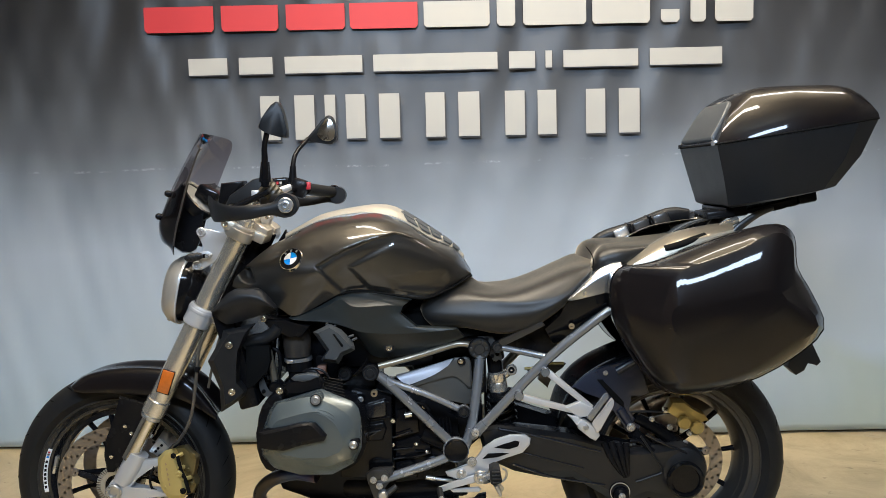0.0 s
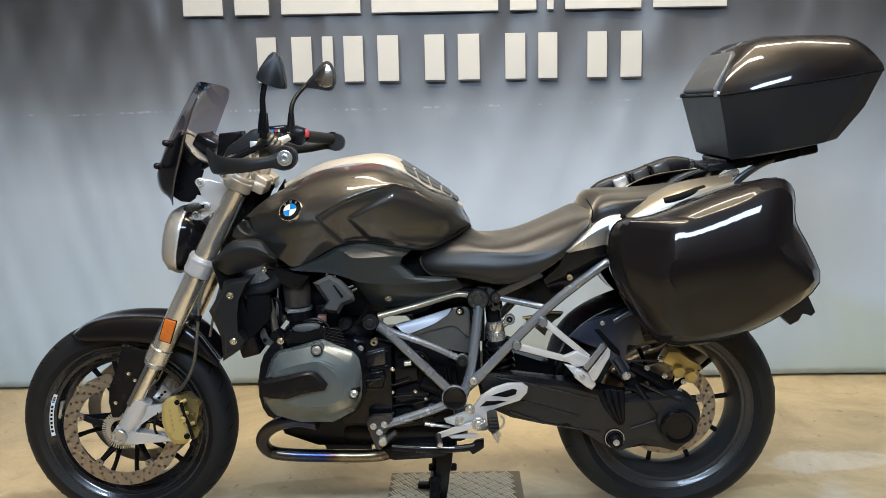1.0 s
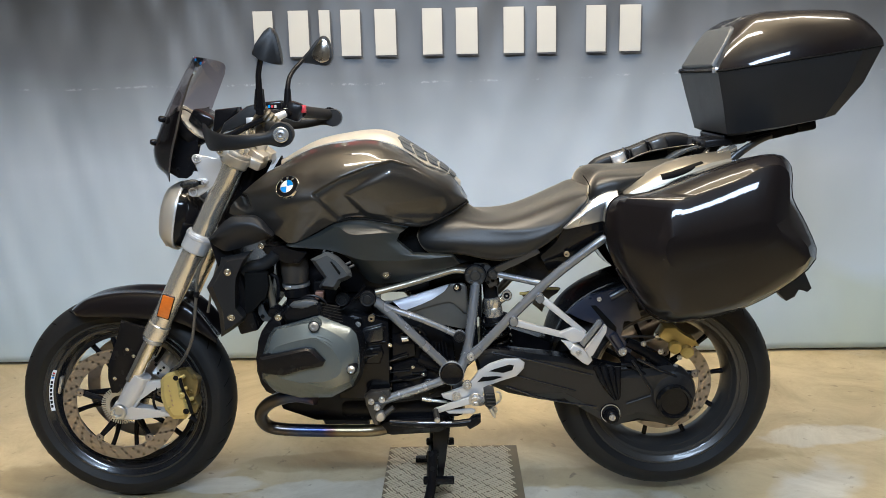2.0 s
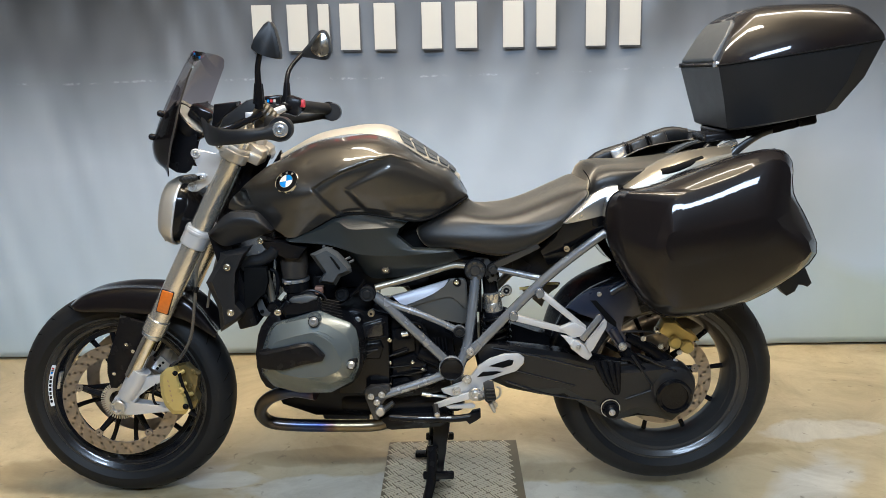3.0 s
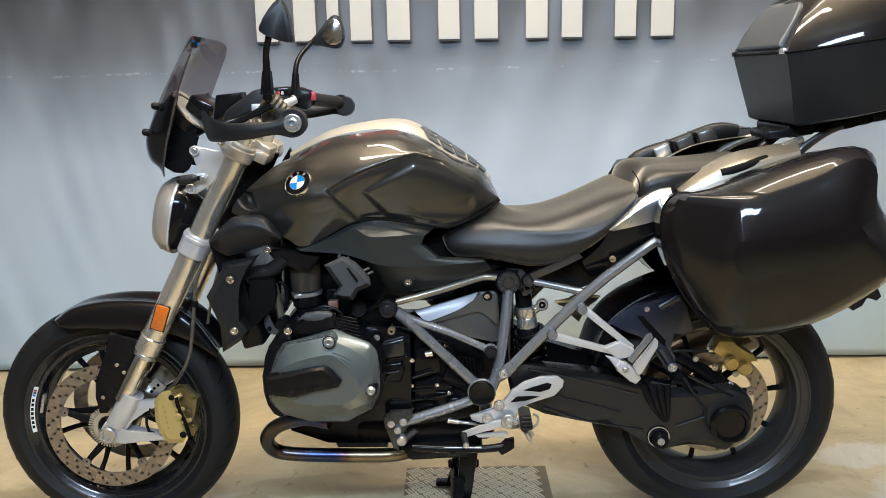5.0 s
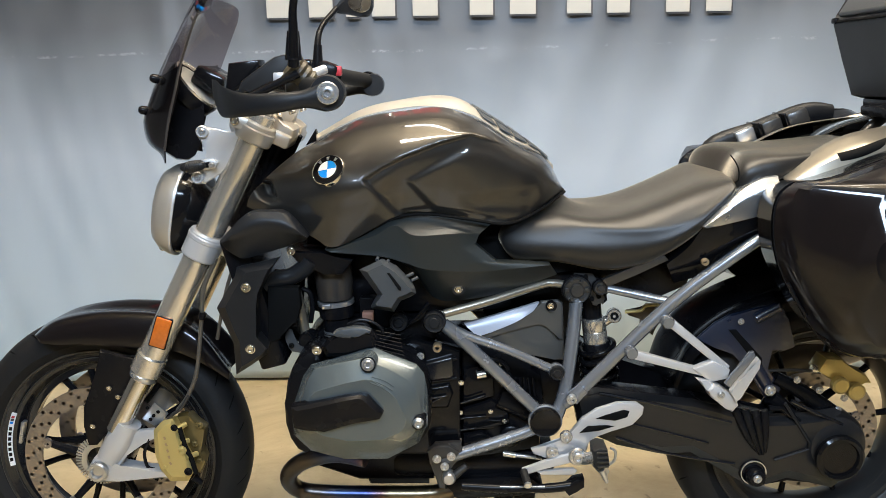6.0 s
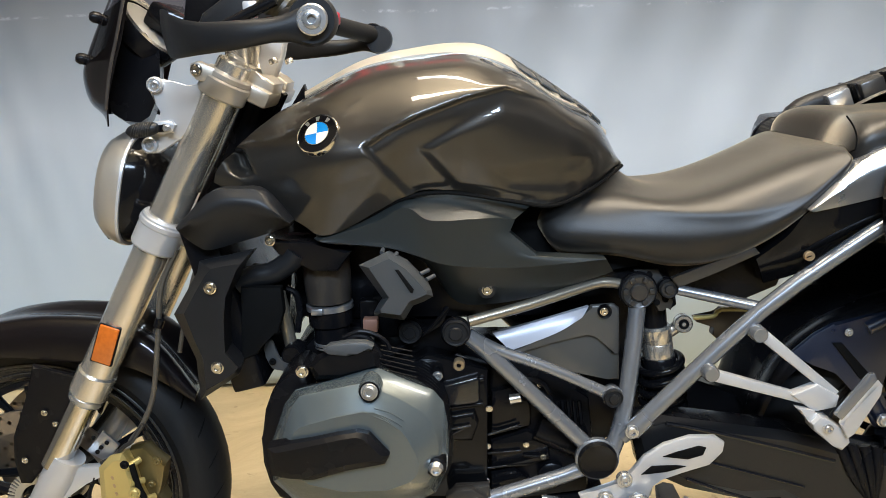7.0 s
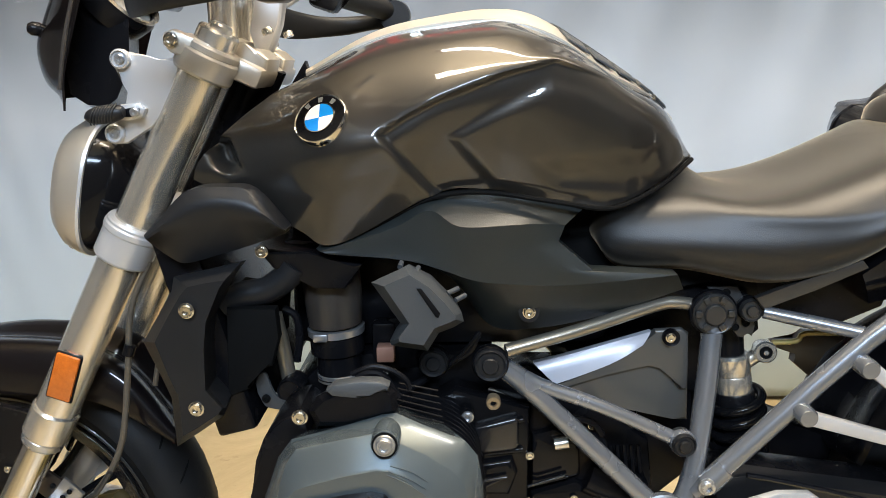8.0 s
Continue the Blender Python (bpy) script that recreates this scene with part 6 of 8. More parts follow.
part("cover_bolt", lathe([(0.0100, -0.004), (0.0100, 0.003), (0.0085, 0.005), (0.0075, 0.009), (0.0065, 0.010), (0.0045, 0.010), (0.004, 0.006), (0, 0.006)], PB, (0, -1, 0), 26), SILVER, bike, "steel cover bolt")
# ridge lines on the cover
for pts in HR:
    part("cover_ridge", tube(pts, 0.0008, 6, 1), HEADGREY, bike)
for k in range(9):
    y = -0.16 - 0.012 * k
    pair("cylinder_fin", lathe([(0.062, -0.0015), (0.070, -0.0015), (0.070, 0.0015), (0.062, 0.0015)], (-0.115, y, 0.50), (0, -1, 0), 30, None, True), SATIN)
for k in range(6):
    a, b = Vector((-0.134, -0.270, 0.629)).lerp(Vector((-0.149, -0.270, 0.600)), k / 5), Vector((-0.092, -0.270, 0.620)).lerp(Vector((-0.087, -0.270, 0.582)), k / 5)
    part("head_fin", tube([a, b], 0.0013, 6, 1), SATIN, bike)
part("cylinder", tube([(-0.115, -0.27, 0.47), (-0.115, 0.27, 0.47)], 0.075, 32, 1), SATIN, bike)
part("crankcase", box((0.02, 0, 0.42), (0.30, 0.15, 0.26), 0.03), SATIN, bike, "black painted crankcase")
part("engine_front", slab([(-0.301, -0.100, 0.543), (-0.237, -0.100, 0.604), (-0.028, -0.100, 0.600), (-0.042, -0.100, 0.250), (-0.197, -0.100, 0.252), (-0.287, -0.100, 0.286), (-0.327, -0.100, 0.385)], 0.2, 0.01), SATIN, bike)
part("airbox", box((-0.08, 0, 0.70), (0.42, 0.17, 0.20), 0.03), SATIN, bike)
# crankcase face with ribs
part("gear_cover", slab([(-0.125, -0.150, 0.542), (-0.077, -0.150, 0.572), (0.016, -0.150, 0.545), (0.013, -0.150, 0.332), (-0.122, -0.150, 0.334)], 0.05, 0.008), GLOSSBLACK, bike)
part("gearbox", slab([(0.017, -0.115, 0.547), (0.175, -0.115, 0.419), (0.176, -0.115, 0.322), (0.014, -0.115, 0.302)], 0.06, 0.01), SATIN, bike)
part("gearbox_cover", slab([(0.020, -0.130, 0.502), (0.049, -0.130, 0.509), (0.081, -0.130, 0.490), (0.083, -0.130, 0.443), (0.019, -0.130, 0.427)], 0.03, 0.008), GLOSSBLACK, bike)
part("gearbox_lobe", slab([(0.019, -0.130, 0.418), (0.076, -0.130, 0.436), (0.110, -0.130, 0.417), (0.113, -0.130, 0.385), (0.075, -0.130, 0.373), (0.018, -0.130, 0.370)], 0.03, 0.008), GLOSSBLACK, bike)
part("gearbox_lobe", slab([(0.018, -0.130, 0.363), (0.056, -0.130, 0.370), (0.080, -0.130, 0.353), (0.075, -0.130, 0.323), (0.017, -0.130, 0.319)], 0.03, 0.008), GLOSSBLACK, bike)
part("starter_motor", tube([(0.091, -0.120, 0.439), (0.160, -0.120, 0.406)], 0.022, 20, 1), SATIN, bike)
bar("gearbox_hose", [(0.081, -0.120, 0.497), (0.110, -0.120, 0.486), (0.120, -0.120, 0.449), (0.160, -0.120, 0.430)], 0.007, SATIN, None, 10, 5)
bar("gearbox_hose", [(0.047, -0.125, 0.518), (0.076, -0.125, 0.521), (0.100, -0.125, 0.513), (0.110, -0.125, 0.498)], 0.005, SATIN, None, 10, 5)
part("hose_joint", tube([(0.048, -0.140, 0.493), (0.065, -0.140, 0.496)], 0.008, 12, 1), CHAMPAGNE, bike)
for a, b in (((-0.049, -0.153, 0.520), (0.008, -0.153, 0.533)), ((-0.050, -0.153, 0.487), (0.007, -0.153, 0.493))):
    bar("case_rib", (a, b), 0.004, GLOSSBLACK)
for a, b in (((-0.045, -0.153, 0.440), (-0.012, -0.153, 0.452)), ((0.017, -0.135, 0.433), (0.066, -0.135, 0.446)), ((0.014, -0.135, 0.376), (0.044, -0.135, 0.380)), ((0.014, -0.135, 0.401), (0.065, -0.135, 0.405)), ((0.070, -0.135, 0.396), (0.093, -0.135, 0.395))):
    bar("case_rib", (a, b), 0.0022, GLOSSBLACK)
for at in ((0.017, -0.140, 0.478), (0.014, -0.140, 0.416), (0.012, -0.140, 0.357), (0.101, -0.135, 0.394), (-0.060, -0.160, 0.542), (0.074, -0.135, 0.415), (0.097, -0.120, 0.509)):
    screw(bike, at, 0.0045)
part("brass_plug", lathe([(0.0092, -0.01), (0.0092, 0.001), (0.008, 0.003), (0.004, 0.003), (0.0035, -0.002), (0, -0.002)], (-0.029, -0.150, 0.554), (0, -1, 0), 26), BRASS, bike, "brass coloured plug")
for k in range(5):
    part("damper_coil", tube([Vector((0.125, -0.100, 0.472)) + Vector((0.009 * k, 0, 0)), Vector((0.129, -0.100, 0.429)) + Vector((0.009 * k, 0, 0.004))], 0.003, 8, 1), SATIN, bike)
part("oil_cover", lathe([(0.022, -0.02), (0.022, 0), (0.018, 0.003), (0, 0.003)], (0.115, -0.130, 0.358), (0, -1, 0), 26), SATIN, bike)
part("case_band", slab([(-0.054, -0.165, 0.528), (-0.001, -0.165, 0.542), (0.002, -0.165, 0.535), (0.002, -0.165, 0.502), (-0.003, -0.165, 0.496), (-0.053, -0.165, 0.490)], 0.03, 0.012, 1, (0, 1, 0), None, 4), RIMBLACK, bike)
part("case_band", slab([(-0.052, -0.160, 0.477), (-0.006, -0.160, 0.484), (0.001, -0.160, 0.463), (-0.010, -0.160, 0.432), (-0.051, -0.160, 0.432)], 0.03, 0.010, 1, (0, 1, 0), None, 4), GLOSSBLACK, bike)
for a, b in (((-0.044, -0.166, 0.457), (-0.013, -0.166, 0.462)), ((0.014, -0.140, 0.435), (0.061, -0.140, 0.450)), ((-0.045, -0.166, 0.447), (-0.024, -0.166, 0.458))):
    bar("case_rib", (a, b), 0.0022, RIMBLACK)
part("case_lug", lathe([(0.010, -0.02), (0.010, 0.002), (0.0085, 0.004)], (-0.063, -0.170, 0.546), (0, -1, 0), 20), GLOSSBLACK, bike)
screw(bike, (-0.061, -0.175, 0.547), 0.007, SILVER)
screw(bike, (0.016, -0.150, 0.483), 0.005)
# intake
INT = [Vector((-0.228, -0.120, 0.718)), Vector((-0.225, -0.120, 0.651))]
part("intake_trumpet", tube([INT[0], INT[0].lerp(INT[1], 0.5), INT[1]], [0.036, 0.036, 0.0335], 28, 3), DUCT, bike, "black intake tube")
IX = (INT[1] - INT[0]).normalized()
part("hose_clamp", lathe([(0.035, -0.0045), (0.0358, -0.004), (0.0358, 0.004), (0.035, 0.0045)], INT[1] + IX * 0.008, IX, 32), SILVER, bike, "steel hose clamp")
part("clamp_screw", box(INT[1] + IX * 0.008 + Vector((-0.014, -0.036, 0)), (0.018, 0.008, 0.010), 0.002), SILVER, bike)
part("throttle_body", lathe([(0.034, 0), (0.034, 0.022), (0.028, 0.026), (0.028, 0.05), (0.03, 0.055)], INT[1] + IX * 0.014, IX, 30), SATIN, bike)
part("hose_clamp", lathe([(0.0285, -0.005), (0.0295, -0.004), (0.0295, 0.004), (0.0285, 0.005)], INT[1] + IX * 0.068, IX, 32), SILVER, bike, "steel hose clamp")
part("injector", box((-0.161, -0.140, 0.618), (0.022, 0.02, 0.020), 0.002), COPPER, bike)
part("injector_body", box((-0.165, -0.110, 0.626), (0.03, 0.03, 0.05), 0.005), SATIN, bike)
part("throttle_wheel", box((-0.137, -0.100, 0.622), (0.05, 0.04, 0.07), 0.008), SATIN, bike)
screw(bike, (-0.161, -0.135, 0.592), 0.005)
SPK = rings_body([
    [(-0.242, -0.230, 0.584), (-0.230, -0.230, 0.601), (-0.196, -0.230, 0.617), (-0.156, -0.230, 0.622), (-0.142, -0.230, 0.606), (-0.140, -0.230, 0.581), (-0.198, -0.230, 0.565), (-0.234, -0.230, 0.565)],
    [(-0.229, -0.295, 0.609), (-0.218, -0.295, 0.625), (-0.186, -0.295, 0.640), (-0.148, -0.295, 0.644), (-0.135, -0.295, 0.630), (-0.133, -0.295, 0.606), (-0.188, -0.295, 0.591), (-0.221, -0.295, 0.591)],
    [(-0.220, -0.308, 0.614), (-0.210, -0.308, 0.624), (-0.183, -0.308, 0.637), (-0.150, -0.308, 0.639), (-0.141, -0.308, 0.630), (-0.139, -0.308, 0.614), (-0.186, -0.308, 0.602), (-0.214, -0.308, 0.602)]], None, 1)
pair("coil_cover", SPK, SATIN, None, "black ignition coil cover", 20)
pair("coil_top", slab([(-0.207, -0.312, 0.637), (-0.198, -0.312, 0.644), (-0.169, -0.312, 0.648), (-0.150, -0.312, 0.647), (-0.140, -0.312, 0.642), (-0.142, -0.312, 0.636), (-0.163, -0.312, 0.636), (-0.174, -0.312, 0.628), (-0.200, -0.312, 0.631)], 0.02, 0.004), DEFLECT)
part("coil_cable", tube([(-0.177, -0.290, 0.644), (-0.167, -0.290, 0.649), (-0.152, -0.290, 0.648), (-0.141, -0.290, 0.636), (-0.133, -0.290, 0.621)], 0.004, 8, 4), SATIN, bike)
screw(bike, (-0.235, -0.310, 0.609), 0.008)
bar("coil_wire", [(-0.121, -0.290, 0.630), (-0.125, -0.290, 0.641), (-0.140, -0.290, 0.652), (-0.160, -0.290, 0.656), (-0.182, -0.290, 0.648)], 0.003, SATIN, None, 8, 5)
bar("wire_loom", [(-0.136, -0.130, 0.565), (-0.107, -0.130, 0.583), (-0.078, -0.130, 0.602), (-0.057, -0.130, 0.617), (-0.046, -0.130, 0.639)], 0.005, SATIN, None, 8, 5)
bar("wire_loom", [(-0.100, -0.135, 0.585), (-0.071, -0.135, 0.610), (-0.051, -0.135, 0.633), (-0.044, -0.135, 0.642)], 0.003, SATIN, None, 8, 5)
# coolant hose and pipes
bar("coolant_hose", [(-0.349, -0.170, 0.691), (-0.324, -0.170, 0.703), (-0.297, -0.170, 0.708), (-0.272, -0.170, 0.724), (-0.261, -0.170, 0.738)], 0.0165, MATTE, None, 18, 5)
bar("coolant_pipe", [(-0.297, -0.140, 0.670), (-0.290, -0.140, 0.630), (-0.284, -0.140, 0.587)], 0.0095, RAIL, None, 16, 3)
part("pipe_socket", lathe([(0.0155, -0.03), (0.0155, 0.004), (0.0145, 0.006), (0.0125, 0.004), (0, 0.004)], (-0.278, -0.165, 0.579), (-0.1, -1, 0), 26), SATIN, bike)
bar("vent_hose", [(-0.288, -0.130, 0.674), (-0.273, -0.130, 0.663), (-0.270, -0.130, 0.634), (-0.275, -0.130, 0.604)], 0.005, SATIN, None, 8, 5)
part("engine_bracket", slab([(-0.312, -0.170, 0.603), (-0.319, -0.170, 0.590), (-0.312, -0.170, 0.566), (-0.303, -0.170, 0.558), (-0.278, -0.170, 0.556), (-0.272, -0.170, 0.563), (-0.292, -0.170, 0.571), (-0.300, -0.170, 0.583), (-0.304, -0.170, 0.602)], 0.005, 0.001, 2), DEFLECT, bike)
# Not a screw: a near-black disc painted in for the bracket's hole.
screw(bike, (-0.306, -0.172, 0.572), 0.005, GAPSHADE)
# deflector
df_line_b = [(-0.164, -0.235, 0.733), (-0.135, -0.235, 0.746), (-0.126, -0.235, 0.751), (-0.098, -0.235, 0.736), (-0.077, -0.235, 0.713), (-0.065, -0.235, 0.697), (-0.063, -0.235, 0.687), (-0.075, -0.235, 0.680), (-0.091, -0.235, 0.674), (-0.104, -0.235, 0.653), (-0.144, -0.235, 0.660), (-0.146, -0.235, 0.665), (-0.132, -0.235, 0.684)]
df_line_c = [(-0.148, -0.256, 0.734), (-0.130, -0.256, 0.742), (-0.120, -0.256, 0.746), (-0.099, -0.256, 0.732), (-0.082, -0.256, 0.713), (-0.072, -0.256, 0.700), (-0.071, -0.256, 0.696), (-0.079, -0.256, 0.692), (-0.095, -0.256, 0.686), (-0.107, -0.256, 0.667), (-0.133, -0.256, 0.671), (-0.134, -0.256, 0.675), (-0.122, -0.256, 0.692)]
DF = rings_body([inset(df_line_b, 0.12, -0.2), df_line_b, df_line_c], None, 1)
pair("air_deflector", DF, DEFLECT, None, "grey plastic air deflector", 18)
part("deflector_slot", slab([(-0.113, -0.258, 0.731), (-0.108, -0.258, 0.731), (-0.088, -0.258, 0.703), (-0.090, -0.258, 0.698), (-0.093, -0.258, 0.699)], 0.004, 0.001), GAPSHADE, bike)
for a, b in (((-0.133, -0.220, 0.746), (-0.132, -0.210, 0.749)), ((-0.115, -0.220, 0.740), (-0.113, -0.210, 0.743)), ((-0.081, -0.220, 0.715), (-0.069, -0.210, 0.718)), ((-0.072, -0.220, 0.707), (-0.061, -0.210, 0.710))):
    bar("deflector_clip", (a, b), 0.003, DEFLECT)
# exhaust and lower fairing
pair("exhaust_header", tube([(-0.162, -0.270, 0.385), (-0.222, -0.250, 0.386), (-0.288, -0.220, 0.357), (-0.326, -0.180, 0.308), (-0.320, -0.140, 0.259), (-0.269, -0.130, 0.242), (-0.132, -0.125, 0.234), (-0.030, -0.118, 0.232), (0.040, -0.080, 0.236)], 0.0170, 20, 5), HEATED, None, "heat-blued steel exhaust pipe")
# Black filler added behind the lower engine.
part("lower_engine_filler", slab([(-0.214, -0.080, 0.330), (-0.057, -0.080, 0.327), (-0.053, -0.080, 0.231), (-0.177, -0.080, 0.233), (-0.198, -0.080, 0.285)], 0.04, 0.004), SATIN, bike)
part("exhaust_collector", slab([(-0.020, -0.126, 0.252), (0.012, -0.126, 0.266), (0.150, -0.126, 0.270), (0.180, -0.126, 0.246), (0.140, -0.126, 0.222), (0.010, -0.126, 0.216), (-0.016, -0.126, 0.226)], 0.20, 0.010), SATIN, bike, "black exhaust collector box")
part("sump", box((0.04, 0, 0.285), (0.34, 0.214, 0.06), 0.02), SATIN, bike)

# ---- stands ----
SB = slab([(-0.052, -0.190, 0.357), (-0.038, -0.190, 0.367), (-0.012, -0.190, 0.369), (0.010, -0.190, 0.354), (0.005, -0.190, 0.346), (-0.033, -0.190, 0.346), (-0.041, -0.190, 0.330), (-0.048, -0.190, 0.330)], 0.02, 0.004)
part("stand_bracket", SB, RIMGREY, bike)
part("stand_plate", slab([(-0.046, -0.180, 0.324), (-0.051, -0.180, 0.347), (-0.037, -0.180, 0.366), (0.014, -0.180, 0.368), (0.019, -0.180, 0.340), (-0.002, -0.180, 0.328), (-0.021, -0.180, 0.300), (-0.016, -0.180, 0.271), (-0.031, -0.180, 0.274)], 0.02, 0.003), RIMGREY, bike, "dark grey side stand bracket")
for at in ((-0.034, -0.190, 0.342), (-0.006, -0.190, 0.347), (-0.019, -0.190, 0.326)):
    screw(bike, at, 0.008, SILVER)
part("stand_pivot", lathe([(0.013, -0.012), (0.013, 0.004), (0.010, 0.008), (0.005, 0.008), (0, 0.006)], (-0.011, -0.190, 0.301), (0, -1, 0), 24), SILVER, bike)
part("stand_pivot_arm", tube([(-0.007, -0.186, 0.299), (0.024, -0.182, 0.322)], [0.009, 0.007], 12, 1), RIMGREY, bike)
bar("side_stand", [(0.013, -0.200, 0.289), (0.086, -0.200, 0.283), (0.174, -0.200, 0.281), (0.233, -0.200, 0.287)], [0.008, 0.0095, 0.009, 0.010], SATIN, None, 14, 3, "folded black side stand")
part("stand_foot", slab([(0.211, -0.210, 0.280), (0.230, -0.210, 0.299), (0.250, -0.210, 0.303), (0.250, -0.210, 0.286), (0.235, -0.210, 0.277), (0.221, -0.210, 0.268)], 0.03, 0.003), SATIN, bike)
bar("stand_spring", [(0.087, -0.205, 0.288), (0.174, -0.205, 0.287)], 0.0025, FRAMEGREY, None, 10, 1)
CS = slab([(0.124, -0.100, 0.226), (0.169, -0.100, 0.226), (0.165, -0.100, 0.188), (0.152, -0.100, 0.146), (0.149, -0.100, 0.087), (0.136, -0.100, 0.052), (0.109, -0.100, 0.052), (0.115, -0.100, 0.088), (0.119, -0.100, 0.147), (0.122, -0.100, 0.188)], 0.03, 0.005)
pair("centre_stand_leg", CS, SATIN)
for s in (-1, 1):
    part("centre_stand_foot", tube([(0.12, s * 0.10, 0.16), (0.115, s * 0.13, 0.075), (0.10, s * 0.15, 0.018)], [0.016, 0.014, 0.013], 12, 3), SATIN, bike)
    part("centre_stand_pad", box((0.10, s * 0.155, 0.014), (0.085, 0.028, 0.014), 0.004), SATIN, bike)
    part("centre_stand_lug", box((0.135, s * 0.125, 0.085), (0.085, 0.016, 0.022), 0.005), SATIN, bike)
part("centre_stand_cross", tube([(0.11, -0.12, 0.075), (0.11, 0.12, 0.075)], 0.011, 12, 1), SATIN, bike)

# ---- rider foot controls ----
HG = slab([(0.149, -0.190, 0.358), (0.175, -0.190, 0.365), (0.210, -0.190, 0.374), (0.229, -0.190, 0.395), (0.246, -0.190, 0.420), (0.275, -0.190, 0.439), (0.313, -0.190, 0.451), (0.350, -0.190, 0.451), (0.365, -0.190, 0.440), (0.363, -0.190, 0.425), (0.344, -0.190, 0.404), (0.304, -0.190, 0.393), (0.272, -0.190, 0.385), (0.257, -0.190, 0.373), (0.258, -0.190, 0.355), (0.245, -0.190, 0.336), (0.212, -0.190, 0.334), (0.175, -0.190, 0.341), (0.154, -0.190, 0.347)], 0.012, 0.0035)
heel = pair("footrest_plate", HG, WHITESILVER, None, "light silver footrest plate with heel guard")
# Slots are near-black plates, their shade put in by colour.
part("heel_slot", slab([(0.273, -0.192, 0.420), (0.292, -0.192, 0.427), (0.326, -0.192, 0.437), (0.337, -0.192, 0.434), (0.333, -0.192, 0.422), (0.310, -0.192, 0.415)], 0.004, 0.001), GAPSHADE, heel)
part("heel_slot", slab([(0.242, -0.192, 0.391), (0.257, -0.192, 0.405), (0.292, -0.192, 0.406), (0.309, -0.192, 0.404), (0.280, -0.192, 0.395)], 0.004, 0.001), GAPSHADE, heel)
for at, r in (((0.216, -0.197, 0.386), 0.0085), ((0.189, -0.197, 0.354), 0.0085), ((0.237, -0.206, 0.349), 0.0125)):
    part("plate_washer", lathe([(r * 1.45, -0.006), (r * 1.45, 0.0), (r * 1.3, 0.002), (r * 1.1, 0.002)], at, (0, -1, 0), 22), SILVER, bike)
    screw(bike, at, r, SILVER)
part("shift_lever", slab([(0.130, -0.204, 0.324), (0.174, -0.204, 0.339), (0.227, -0.204, 0.356), (0.247, -0.204, 0.351), (0.244, -0.204, 0.339), (0.183, -0.204, 0.326), (0.139, -0.204, 0.311), (0.130, -0.204, 0.315)], 0.010, 0.003), WHITESILVER, bike, "silver gear shift lever")
part("shift_arm", slab([(0.157, -0.200, 0.317), (0.230, -0.200, 0.322), (0.237, -0.200, 0.316), (0.232, -0.200, 0.308), (0.168, -0.200, 0.309)], 0.008, 0.002), WHITESILVER, bike)
part("shift_peg", tube([(0.133, -0.205, 0.321), (0.138, -0.235, 0.309)], 0.0075, 16, 1), RUBBER, bike)
part("peg_end", lathe([(0.007, 0), (0.007, 0.004), (0.005, 0.005), (0, 0.005)], (0.138, -0.236, 0.309), (0, -1, -0.3), 16), SILVER, bike)
bar("shift_rod", [(0.103, -0.150, 0.330), (0.174, -0.150, 0.320)], 0.004, SILVER)
bar("shift_rod", [(0.097, -0.150, 0.332), (0.122, -0.150, 0.327)], 0.006, CHAMPAGNE)
part("footrest_arm", tube([(0.248, -0.200, 0.342), (0.273, -0.250, 0.370)], 0.012, 14, 1), SILVER, bike)
part("footrest_rubber", slab([(0.257, -0.262, 0.386), (0.269, -0.262, 0.392), (0.283, -0.262, 0.389), (0.288, -0.262, 0.356), (0.268, -0.262, 0.347), (0.260, -0.262, 0.353)], 0.05, 0.004), RUBBER, bike, "ribbed rubber footrest")
for k in range(4):
    part("footrest_rib", box(Vector((0.273, -0.264, 0.384)).lerp(Vector((0.275, -0.264, 0.357)), k / 3), (0.020, 0.004, 0.0030), 0.001), RIMGREY, bike)
part("footrest_spring", tube([(0.289, -0.255, 0.389), (0.298, -0.255, 0.383), (0.297, -0.255, 0.365), (0.280, -0.255, 0.350), (0.277, -0.255, 0.332), (0.284, -0.255, 0.323)], 0.0028, 8, 4), SILVER, bike)
part("footrest_feeler", tube([(0.274, -0.255, 0.346), (0.280, -0.255, 0.332), (0.284, -0.255, 0.320)], [0.006, 0.0055, 0.003], 12, 2), SILVER, bike)
pair("footrest_arm_lower", tube([(0.274, -0.200, 0.331), (0.285, -0.230, 0.328)], 0.009, 12, 1), SILVER)

# pillion footrest brackets
def rod(name, a, b, wide, deep, y, label=""):
    """A flat cast rod between two points, broader than deep."""
    a, b = Vector(a), Vector(b)
    d = (b - a).normalized()
    n = Vector((-d.z, 0, d.x)) * wide
    return part(name, slab([a - n, b - n * 0.8, b + n * 0.8, a + n], deep, 0.0035), WHITESILVER, bike, label)


rod("pillion_bracket", (0.405, -0.195, 0.613), (0.516, -0.205, 0.520), 0.0085, 0.016, 0, "light silver pillion footrest bracket")
rod("pillion_arm", (0.338, -0.195, 0.549), (0.493, -0.205, 0.507), 0.0085, 0.016, 0)
for q in ((0.403, -0.190, 0.611), (0.337, -0.190, 0.552)):
    part("bracket_knuckle", lathe([(0.0115, -0.022), (0.012, -0.018), (0.012, 0.008), (0.010, 0.012), (0, 0.012)], q, (0, -1, 0), 22), FRAMEGREY, bike)
part("pillion_plate", slab([(0.450, -0.209, 0.523), (0.487, -0.209, 0.538), (0.519, -0.209, 0.520), (0.516, -0.209, 0.503), (0.484, -0.209, 0.496)], 0.02, 0.003), WHITESILVER, bike)
